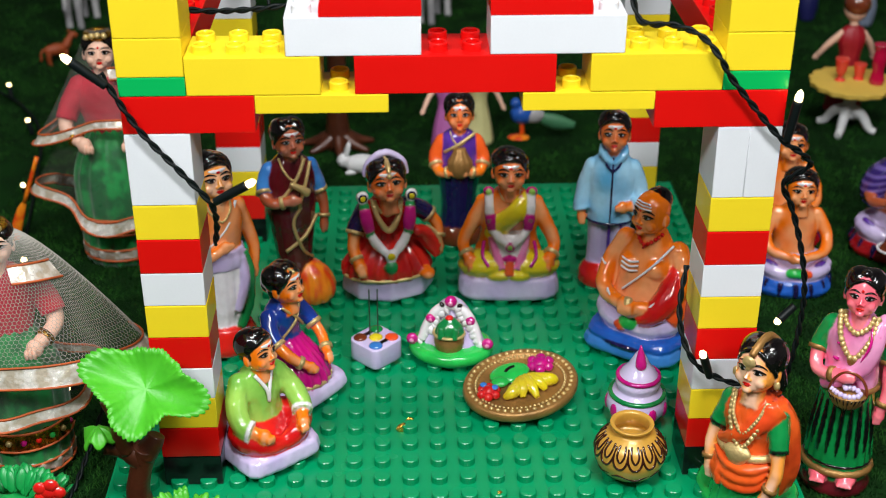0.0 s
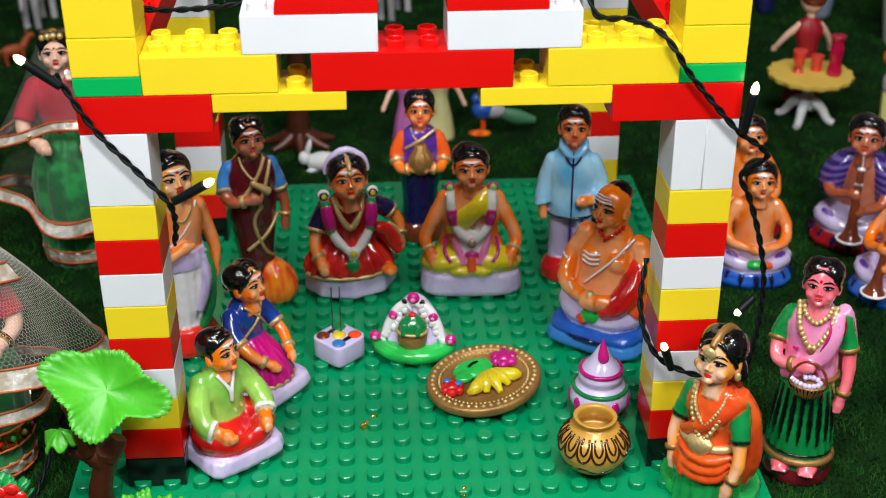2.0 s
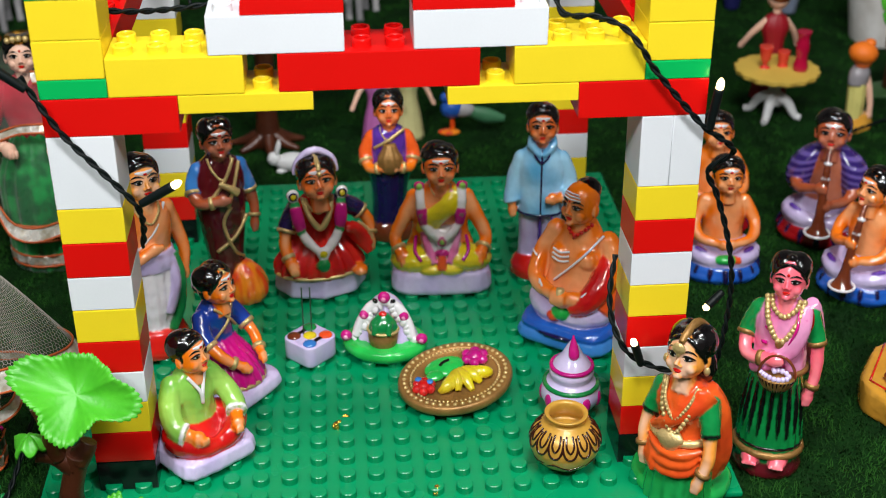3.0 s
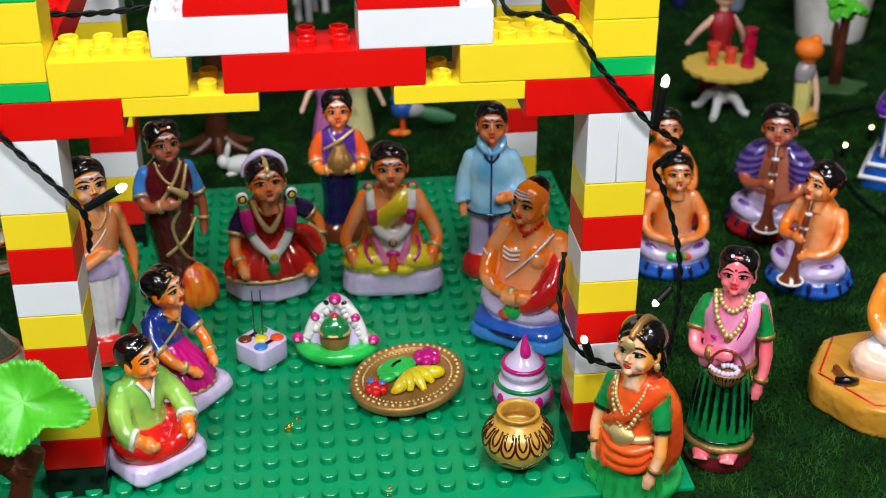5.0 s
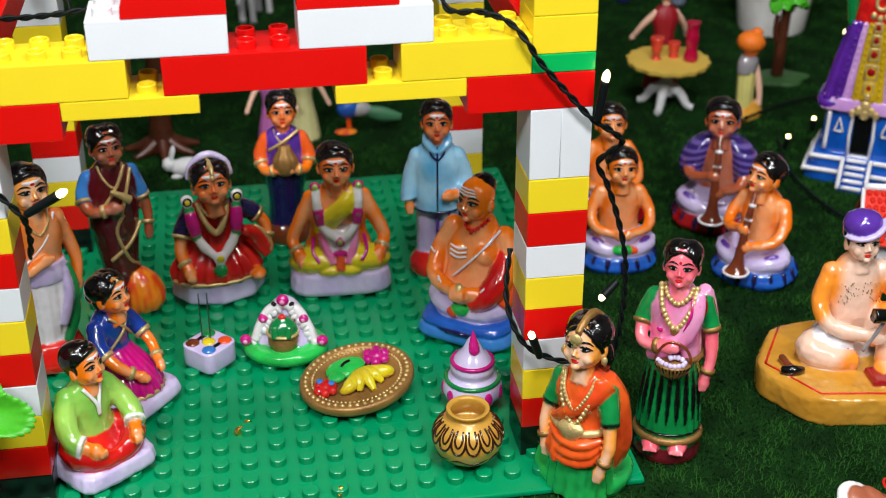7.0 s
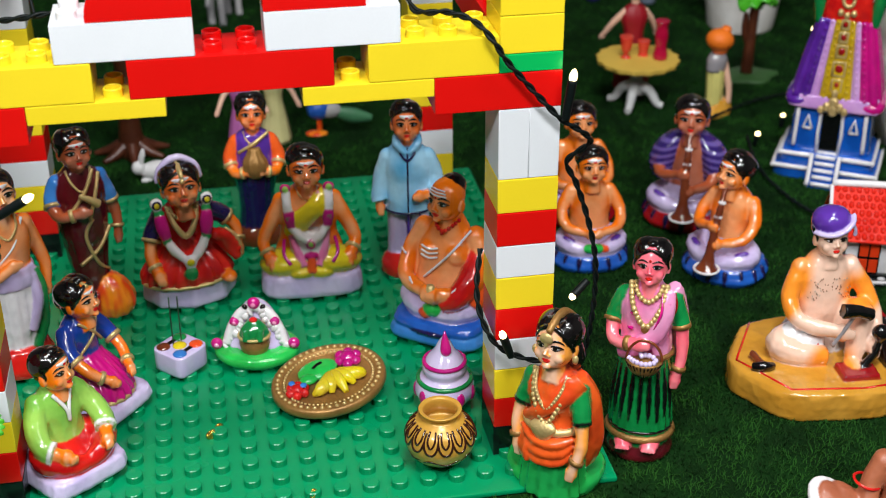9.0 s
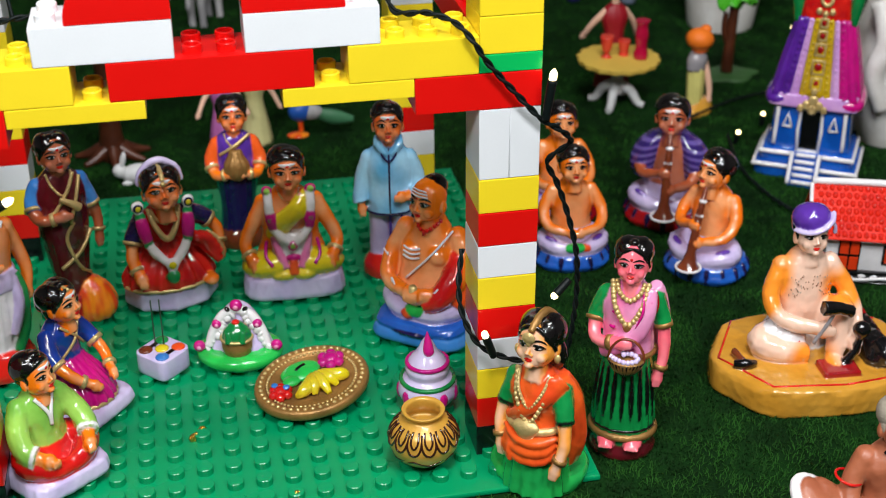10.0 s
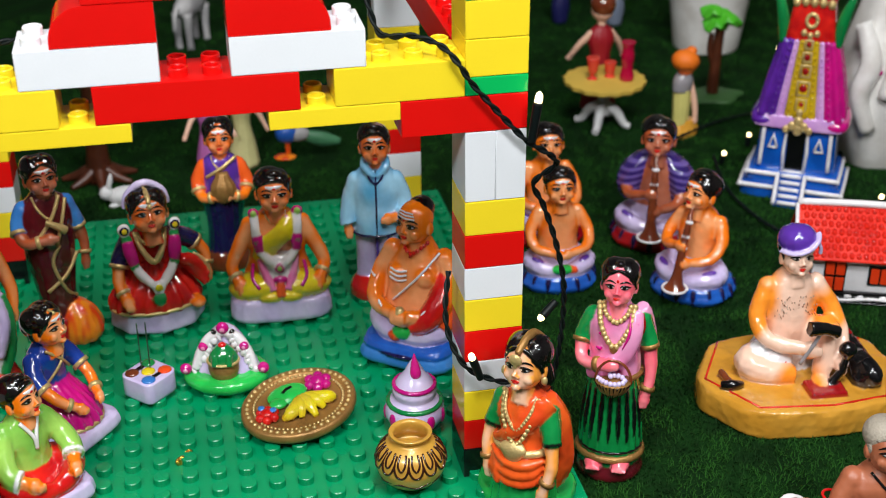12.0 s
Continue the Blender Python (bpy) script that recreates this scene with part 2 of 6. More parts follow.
RED = paint("paint_red", (222, 36, 26), (190, 16, 20), 60)
DKRED = paint("paint_dark_red", (150, 14, 20))
MAROON = paint("paint_maroon", (92, 16, 26), (74, 12, 22), 50)
ORANGE = paint("paint_orange", (232, 92, 32), (224, 72, 30), 50)
FLAME = paint("paint_flame", (244, 140, 30), (226, 72, 24), 90)
YELLOW = paint("paint_yellow", (226, 206, 24), (214, 190, 40), 50)
MAGENTA = paint("paint_magenta", (200, 16, 124), (178, 14, 116), 50)
PINK = paint("paint_pink", (232, 122, 176), (224, 150, 190), 50)
BLUE = paint("paint_blue", (26, 62, 156), (20, 50, 132), 50)
SKYBLUE = paint("paint_sky_blue", (62, 132, 206), (50, 116, 190), 50)
PALEBLUE = paint("paint_pale_blue", (162, 212, 238), (92, 170, 216), 45)
NAVY = paint("paint_navy", (28, 22, 74), (22, 18, 60), 50)
PURPLE = paint("paint_purple", (92, 52, 160), (78, 42, 140), 50)
GREEN = paint("paint_green", (16, 136, 66), (14, 120, 60), 50)
LEAFGREEN = paint("paint_leaf_green", (40, 190, 80), (34, 170, 70), 50)
MIDGREEN = paint("paint_mid_green", (30, 160, 78), (38, 178, 80), 50)
LIME = paint("paint_lime", (156, 204, 90), (116, 182, 70), 40)
BROWN = paint("paint_brown", (120, 56, 28), (100, 44, 24), 60)
BLACK = paint("paint_black", (12, 12, 14))
OCHRE = paint("paint_ochre", (206, 150, 56), (196, 138, 44), 30)
GOLD = surf("paint_gold", (222, 194, 130), rough=0.34, metal=0.45, amount=0.3, bump=0.3, bump_scale=900)
ANTIQUE = surf("antique_gold", (172, 128, 70), rough=0.4, metal=0.45, amount=0.4, bump=0.4, bump_scale=700)
GREY = paint("paint_grey", (150, 146, 150))
METALLIC = {GOLD, ANTIQUE, GREYHAIR}


def smooth_path(pts, vals, n=5):
    """Catmull-Rom through points and the values that go with them."""
    P = [np.array(p, float) for p in pts]
    R = [np.atleast_1d(np.array(v, float)) for v in vals]
    if len(P) == 2:
        return [P[0] + (P[1] - P[0]) * t for t in np.linspace(0, 1, n + 1)], [R[0] + (R[1] - R[0]) * t for t in np.linspace(0, 1, n + 1)]

    def cr(a, i, t):
        p0, p1, p2, p3 = a[max(i - 1, 0)], a[i], a[i + 1], a[min(i + 2, len(a) - 1)]
        return 0.5 * (2 * p1 + (p2 - p0) * t + (2 * p0 - 5 * p1 + 4 * p2 - p3) * t * t + (3 * p1 - p0 - 3 * p2 + p3) * t ** 3)
    out, rad = [], []
    for i in range(len(P) - 1):
        for k in range(n):
            out.append(cr(P, i, k / n))
            rad.append(np.maximum(cr(R, i, k / n), 0.02))
    return out + [P[-1]], rad + [R[-1]]


def ripple(co, scale, seed=0.0):
    """Smooth noise of about -1 to 1 over points in millimetres."""
    q = co * scale
    return (np.sin(q[:, 0] + 1.7 * np.sin(0.8 * q[:, 1] + seed)) + np.sin(1.1 * q[:, 1] + 1.5 * np.sin(0.9 * q[:, 2] + 2 * seed))
            + np.sin(0.9 * q[:, 2] + 1.6 * np.sin(1.1 * q[:, 0] + 3 * seed))) / 3


def cast(bm, mats, voxel, soft):
    """Fuses overlapping shapes into one skin as if cast in a mould; returns points, faces and their paint."""
    bmesh.ops.recalc_face_normals(bm, faces=bm.faces)
    bm.faces.index_update()
    tree = BVHTree.FromBMesh(bm)
    which = [f.material_index for f in bm.faces]
    me = bpy.data.meshes.new("cast")
    bm.to_mesh(me)
    ob = new("cast", me)
    mod = ob.modifiers.new("fuse", "REMESH")
    mod.mode, mod.voxel_size, mod.adaptivity = "VOXEL", voxel, 0.0
    deps = bpy.context.evaluated_depsgraph_get()
    out = bpy.data.meshes.new_from_object(ob.evaluated_get(deps))
    n = len(out.vertices)
    co, no = np.empty(n * 3), np.empty(n * 3)
    out.vertices.foreach_get("co", co)
    co = co.reshape(-1, 3)
    edges = np.empty(len(out.edges) * 2, int)
    out.edges.foreach_get("vertices", edges)
    a, b = edges[0::2], edges[1::2]
    count = np.maximum(np.bincount(a, minlength=n) + np.bincount(b, minlength=n), 1)[:, None]

    def blur(v, k):
        for _ in range(k):
            t = np.stack([np.bincount(a, v[b, i], n) + np.bincount(b, v[a, i], n) for i in range(3)], 1) / count
            v = v * 0.4 + t * 0.6
        return v
    kind = np.array([which[hit] if hit is not None else 0 for hit in (tree.find_nearest(p)[2] for p in co.tolist())])
    co = blur(co, soft)
    out.vertices.foreach_set("co", co.ravel())
    out.update()
    out.vertices.foreach_get("normal", no)
    no = no.reshape(-1, 3)
    # moulded by hand: slightly uneven
    co = co + no * (voxel * (0.45 * ripple(co, 0.28, 1.0) + 0.22 * ripple(co, 0.75, 2.0)))[:, None]
    rgb = np.zeros((n, 3))
    for k, m in enumerate(mats):
        sel = kind == k
        if sel.any():
            c1, c2 = (np.array(c) for c in TONES[m.name])
            p = co[sel]
            if m.name in FRONT_TINTED:
                # front-facing skin takes the paler tone: airbrushed paint with frontal light put in
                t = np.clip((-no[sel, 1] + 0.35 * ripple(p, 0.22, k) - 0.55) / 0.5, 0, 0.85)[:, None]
            elif m.name == "shawl_purple":
                # woven stripes
                t = np.clip(0.2 + 1.3 * np.sin(1.25 * p[:, 2] + 0.25 * np.abs(p[:, 0])), 0, 1)[:, None]
            elif m.name == "skin_patched":
                t = np.clip(0.15 + 1.5 * ripple(p, 0.12, 4.0), 0, 1)[:, None]
            elif m.name == "paint_flame":
                # brushed in upright strokes
                t = np.clip(0.35 + 1.1 * ripple(p * np.array([3.2, 3.2, 0.7]), 0.2, k), 0, 1)[:, None]
            else:
                t = np.clip(0.5 + 0.9 * ripple(p, 0.16, k), 0, 1)[:, None]
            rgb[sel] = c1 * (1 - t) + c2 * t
    rgb = blur(rgb, 1)
    quads = [tuple(p.vertices) for p in out.polygons]
    bpy.data.objects.remove(ob)
    bpy.data.meshes.remove(me)
    bpy.data.meshes.remove(out)
    return co, quads, rgb


FRONT_TINTED = {"skin_orange", "skin_shade_brown", "skin_deep_brown", "skin_pale", "skin_pink"}


class Model:
    """Gathers shapes with their paints into one mesh; lengths in millimetres. A cast model fuses its larger shapes."""

    def __init__(self, clay=None):
        self.bm, self.mats, self.m = bmesh.new(), [], Matrix.Identity(4)
        self.clay, self.body, self.face, self.level = clay, bmesh.new(), bmesh.new(), 1

    def target(self, mat):
        if self.clay is None or self.level == 0 or mat in METALLIC:
            return self.bm
        return self.face if self.level == 2 else self.body

    def idx(self, mat):
        if mat not in self.mats:
            self.mats.append(mat)
        return self.mats.index(mat)

    def rings(self, rings, mat, cap=True, close=True, smooth=True):
        add_rings(self.target(mat), [[self.m @ Vector(p) for p in r] for r in rings], self.idx(mat), cap, smooth, close)

    def ell(self, c, r, mat, rot=(0, 0, 0), u=16, v=10):
        r = (r, r, r) if isinstance(r, (int, float)) else r
        q = Euler([radians(a) for a in rot]).to_matrix()
        rows = []
        for j in range(v + 1):
            a = math.pi * (0.004 + 0.992 * j / v)
            rows.append([Vector(c) + q @ Vector((r[0] * math.sin(a) * math.cos(2 * math.pi * i / u), r[1] * math.sin(a) * math.sin(2 * math.pi * i / u), -r[2] * math.cos(a))) for i in range(u)])
        self.rings(rows, mat)

    def loft(self, rows, mat, fold=0.0, count=0, seg=40, phase=0.0, n=4, square=2.0):
        """rows of (x, y, z, rx, ry): a body through oval sections, with folds."""
        p, r = smooth_path([a[:3] for a in rows], [a[3:5] for a in rows], n)
        out = []
        for c, (rx, ry) in zip(p, r):
            ring = []
            for i in range(seg):
                t = 2 * math.pi * i / seg
                k = 1 + fold * math.cos(count * t + phase) if count else 1
                cx, sy = math.cos(t), math.sin(t)
                if square != 2.0:
                    k /= (abs(cx) ** square + abs(sy) ** square) ** (1 / square)
                ring.append(Vector((c[0] + rx * k * cx, c[1] + ry * k * sy, c[2])))
            out.append(ring)
        self.rings(out, mat)

    def tube(self, pts, radii, mat, seg=12, n=5, flat=1.0):
        """A limb or cord through points; flat squeezes it along y."""
        radii = [radii] * len(pts) if isinstance(radii, (int, float)) else radii
        level = self.level
        self.level = 0 if level == 1 and max(radii) * self.m.median_scale < 1.25 else level
        p, r = smooth_path(pts, radii, n)
        out, side = [], None
        for i, c in enumerate(p):
            d = Vector(p[min(i + 1, len(p) - 1)] - p[max(i - 1, 0)])
            d = d.normalized() if d.length > 1e-9 else Vector((0, 0, 1))
            side = d.orthogonal().normalized() if side is None else (side - d * side.dot(d)).normalized()
            up = d.cross(side)
            ring = []
            for k in range(seg):
                t = 2 * math.pi * k / seg
                o = side * math.cos(t) * r[i][0] + up * math.sin(t) * r[i][0]
                o.y *= flat
                ring.append(Vector(c) + o)
            out.append(ring)
        self.rings(out, mat)
        self.level = level

    def slab(self, size, z0, z1, mat, corner=2.5, n=3.2, taper=1.0):
        """A seat or plinth with rounded corners and edges."""
        sx, sy = size[0] / 2, size[1] / 2
        b = min(corner, (z1 - z0) * 0.4)
        self.loft([(0, 0, z0, sx - b * 0.6, sy - b * 0.6), (0, 0, z0 + b, sx, sy), (0, 0, z1 - b, sx * taper, sy * taper), (0, 0, z1 - b * 0.3, sx * taper - b * 0.3, sy * taper - b * 0.3),
                   (0, 0, z1, sx * taper - b, sy * taper - b)], mat, square=n, n=2, seg=36)

    def box(self, lo, hi, mat, bevel=0.6, rot=None):
        bm = self.target(mat)
        vs = add_box(bm, lo, hi, bevel, 2)
        bmesh.ops.transform(bm, matrix=self.m @ (rot or Matrix.Identity(4)), verts=vs)
        k = self.idx(mat)
        for f in {f for v in vs for f in v.link_faces}:
            f.material_index = k

    def beads(self, pts, r, mat, step=None, n=8):
        level, self.level = self.level, 0
        p, _ = smooth_path(pts, [1] * len(pts), 12)
        step = step or r * 1.7
        last = None
        for c in p:
            if last is None or np.linalg.norm(c - last) >= step:
                self.ell(tuple(c), r, mat, u=8, v=5)
                last = c
        self.level = level

    def ring(self, c, R, r, mat, rot=(0, 0, 0), ry=None, a0=0, a1=360, seg=26):
        q = Euler([radians(a) for a in rot]).to_matrix()
        ry = R if ry is None else ry
        pts = [tuple(Vector(c) + q @ Vector((R * math.cos(radians(a)), ry * math.sin(radians(a)), 0))) for a in np.linspace(a0, a1, seg)]
        self.tube(pts, r, mat, seg=8, n=1)

    def arm(self, pts, r, skin, sleeve=None, cuff=None, bangle=None, long=0.45):
        """Shoulder to hand, with a sleeve over the first part, a cuff and a bangle."""
        pts = [(p[0] * w, p[1], p[2] - dz) for p, w, dz in zip(pts, (0.82, 0.9, 1.0, 1.0), (2.0, 0.5, 0, 0))]
        k = len(pts)
        self.ell(pts[0], r * (1.24 if sleeve else 1.04), sleeve or skin)
        self.tube(pts, [r * (1 - 0.35 * i / (k - 1)) for i in range(k)], skin)
        h = Vector(pts[-1])
        d = (h - Vector(pts[-2])).normalized()
        self.ell(tuple(h + d * r * 0.5), (r * 0.78, r * 0.62, r * 0.9), skin)
        for a in (-0.34, 0.0, 0.34):
            self.ell(tuple(h + d * r * 1.15 + Vector((a * r, -0.15 * r, 0))), (r * 0.24, r * 0.3, r * 0.55), skin, u=8, v=6)
        p, _ = smooth_path(pts, [1] * k, 6)
        if sleeve:
            m = max(2, int(len(p) * long))
            q = p[:m + 1]
            self.tube([tuple(a) for a in q], [r * 1.25 - 0.12 * r * i / m for i in range(len(q))], sleeve, n=1)
            if cuff:
                self.tube([tuple(q[-2]), tuple(q[-1])], r * 1.22, cuff, n=1)
        if bangle:
            i = int(len(p) * 0.82)
            self.tube([tuple(p[i]), tuple(p[min(i + 1, len(p) - 1)])], r * 0.92, bangle, n=1)

    def head(self, c, r, skin, hair=HAIR, turn=0, tip=12, bun=False, mark="white", bald=False, lip=RED, short=True, male=False, parted=None, line=False, lean=0):
        parted = bun if parted is None else parted
        keep = self.m
        self.m = keep @ Matrix.Translation(c) @ Euler((radians(-tip), radians(lean), radians(turn))).to_matrix().to_4x4() @ Matrix.Scale(r, 4)
        self.tube([(0, 0.14, -1.75), (0, 0.1, -1.2), (0, 0.05, -0.7)], [0.56, 0.5, 0.55], skin)
        self.level = 2
        self.loft([(0, -0.12, -1.05, 0.12, 0.12), (0, -0.12, -1.0, 0.40, 0.44), (0, -0.09, -0.8, 0.68, 0.73), (0, -0.03, -0.42, 0.88, 0.87), (0, 0, 0, 0.93, 0.94),
                   (0, 0.02, 0.45, 0.91, 0.94), (0, 0.05, 0.85, 0.68, 0.75), (0, 0.06, 1.1, 0.25, 0.28)], skin, seg=28)
        for s in (-1, 1):
            self.ell((0.44 * s, -0.56, -0.42), (0.34, 0.28, 0.30), skin)
            self.ell((0.13 * s, -0.95, -0.36), (0.09, 0.10, 0.08), skin, u=10, v=6)
            self.ell((0.97 * s, 0.1, -0.16), (0.13, 0.24, 0.34), skin, u=10, v=8)
        self.ell((0, -0.76, -0.86), (0.24, 0.20, 0.17), skin)
        self.tube([(0, -0.84, 0.22), (0, -0.98, -0.14), (0, -1.07, -0.34)], [0.08, 0.10, 0.13], skin, seg=10)
        if bald:
            self.ell((0, 0.36, 0.60), (0.76, 0.76, 0.64), hair, (20, 0, 0), 24, 14)
        else:
            if parted:
                for s in (-1, 1):
                    self.ell((0.34 * s, 0.30, 0.46), (0.78, 1.04, 0.90), hair, (0, 16 * s, 8 * s), 24, 14)
                    self.tube([(0.04 * s, -0.74, 0.90), (0.38 * s, -0.68, 0.74), (0.76 * s, -0.42, 0.36), (0.93 * s, -0.04, -0.12)], [0.09, 0.13, 0.16, 0.12], hair, seg=10)
                self.ell((0, 0.34, 0.42), (0.98, 0.9, 0.9), hair, u=24, v=14)
                self.ell((0, -0.05, 1.02), (0.34, 0.56, 0.27), hair, (-20, 0, 0))
                if line:
                    self.level = 0
                    self.tube([(0, -0.84, 0.70), (0, -0.72, 1.0), (0, -0.3, 1.29), (0, 0.3, 1.38)], [0.05, 0.09, 0.09, 0.06], GOLD, seg=8)
                    self.level = 2
            else:
                self.ell((-0.14, 0.28, 0.54), (0.98, 1.02, 0.88), hair, (0, 8, 0), 24, 14)
                self.ell((0.05, -0.08, 1.02), (0.55, 0.56, 0.27), hair, (-20, 0, 0))
                self.ell((0.42, 0.26, 0.46), (0.66, 0.98, 0.82), hair, (0, -14, 0), 24, 14)
                self.tube([(-0.72, -0.44, 0.52), (-0.25, -0.74, 0.84), (0.3, -0.70, 0.82), (0.76, -0.40, 0.46)], [0.10, 0.15, 0.14, 0.10], hair, seg=10)
            self.ell((0, 0.5, -0.15 if not short else 0.1), (0.93, 0.68, 0.95 if not short else 0.75), hair)
            for s in (-1, 1):
                self.ell((0.87 * s, 0.0, 0.12), (0.14, 0.28, 0.40), hair, u=10, v=8)
        if bun:
            self.ell((0, 1.1, 0.1), (0.7, 0.5, 0.62), hair)
        self.level = 0
        for s in (-1, 1):
            self.ell((0.37 * s, -0.815, 0.03), (0.215, 0.075, 0.08), WHITE, (0, 0, 16 * s), 14, 8)
            self.ell((0.36 * s, -0.875, 0.03), (0.115, 0.05, 0.10), BLACK, u=12, v=8)
            self.tube([(0.12 * s, -0.895, 0.02), (0.24 * s, -0.90, 0.10), (0.40 * s, -0.885, 0.13), (0.60 * s, -0.77, 0.08), (0.72 * s, -0.66, 0.04)], [0.02, 0.05, 0.06, 0.05, 0.02], BLACK, seg=6, n=4)
            self.tube([(0.16 * s, -0.895, -0.01), (0.38 * s, -0.875, -0.075), (0.62 * s, -0.74, 0.0)], [0.012, 0.022, 0.012], BLACK, seg=6, n=4)
            self.tube([(0.10 * s, -0.91, 0.24), (0.36 * s, -0.855, 0.34), (0.56 * s, -0.745, 0.31), (0.72 * s, -0.62, 0.2)], [0.03, 0.055, 0.045, 0.015], BLACK, seg=6, n=4)
        self.ell((-0.09, -0.87, -0.575), (0.13, 0.075, 0.045), lip, (0, -8, 10), 12, 6)
        self.ell((0.09, -0.87, -0.575), (0.13, 0.075, 0.045), lip, (0, 8, -10), 12, 6)
        self.ell((0, -0.86, -0.655), (0.16, 0.085, 0.06), lip, u=12, v=6)
        if male:
            for s in (-1, 1):
                self.tube([(0.03 * s, -0.97, -0.50), (0.2 * s, -0.9, -0.52), (0.38 * s, -0.78, -0.6)], [0.05, 0.045, 0.015], BLACK, seg=6, n=3)
        if mark == "white":
            self.tube([(-0.46, -0.78, 0.52), (-0.22, -0.895, 0.49), (0, -0.925, 0.47), (0.22, -0.895, 0.50), (0.46, -0.78, 0.54)], [0.05, 0.10, 0.11, 0.10, 0.04], WHITE, seg=8, n=3, flat=0.35)
            self.ell((0, -0.95, 0.42), (0.12, 0.04, 0.07), RED, u=10, v=6)
        elif mark == "three":
            for z, w in ((0.42, 0.56), (0.57, 0.52), (0.71, 0.46)):
                k = 0.95 * math.sqrt(1 - (w / 0.93) ** 2) * (1 - 0.16 * (z - 0.3))
                self.tube([(-w, -k, z), (-w * 0.5, -0.90 + z * z * 0.24, z), (0, -0.97 + z * z * 0.28, z), (w * 0.5, -0.90 + z * z * 0.24, z), (w, -k, z)], 0.045, WHITE, seg=6, n=4)
            self.ell((0, -0.94, 0.3), 0.06, RED, u=8, v=6)
        elif mark == "dot":
            self.ell((0, -0.945, 0.36), (0.08, 0.05, 0.09), RED, u=8, v=6)
        self.level = 1
        self.m = keep

    def necklace(self, z, y, w, drop, r, mat, back=6):
        self.beads([(-w, y + back, z), (-w * 0.75, y + 1.5, z - drop * 0.5), (0, y, z - drop), (w * 0.75, y + 1.5, z - drop * 0.5), (w, y + back, z)], r * 0.74, mat, r * 0.95)

    def done(self, name, m, label, category="figurine", group="", scale=1.0):
        bmesh.ops.recalc_face_normals(self.bm, faces=self.bm.faces)
        me = bpy.data.meshes.new(name)
        self.bm.to_mesh(me)
        if self.clay is not None:
            nd = len(me.vertices)
            co = np.empty(nd * 3)
            me.vertices.foreach_get("co", co)
            verts, faces = [co.reshape(-1, 3)], [tuple(p.vertices) for p in me.polygons]
            idx, paints, base = [p.material_index for p in me.polygons], [np.zeros((nd, 3))], nd
            for bm, voxel, soft in ((self.body, 0.8, 3), (self.face, 0.42, 3)):
                if len(bm.faces):
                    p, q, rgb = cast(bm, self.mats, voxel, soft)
                    verts.append(p)
                    paints.append(rgb)
                    faces += [tuple(base + k for k in f) for f in q]
                    idx += [len(self.mats)] * len(q)
                    base += len(p)
            bpy.data.meshes.remove(me)
            me = bpy.data.meshes.new(name)
            me.from_pydata(np.concatenate(verts).tolist(), [], faces)
            me.polygons.foreach_set("material_index", idx)
            layer = me.color_attributes.new("paint", "FLOAT_COLOR", "POINT")
            rgba = np.ones((base, 4))
            rgba[:, :3] = np.concatenate(paints)
            layer.data.foreach_set("color", rgba.ravel())
            self.mats = self.mats + [self.clay]
            me.shade_smooth()
        me.transform(Matrix.Scale(0.001 * scale, 4))
        for bm in (self.bm, self.body, self.face):
            bm.free()
        for mm in self.mats:
            me.materials.append(mm)
        ob = new(name, me)
        ob.matrix_world = m
        return tagged(ob, label, category, group)


def stripes(f, pts_list, r, mat, seg=6):
    for p in pts_list:
        f.tube(p, r if isinstance(r, (int, float)) or len(r) == len(p) else max(r), mat, seg=seg, n=5)


def slim(kx, ky):
    return Matrix.Diagonal((kx, ky, 1, 1))


def on_studs(x, y, rz):
    return pose(x, y - 0.0065, STUD_H, 0, 0, rz)


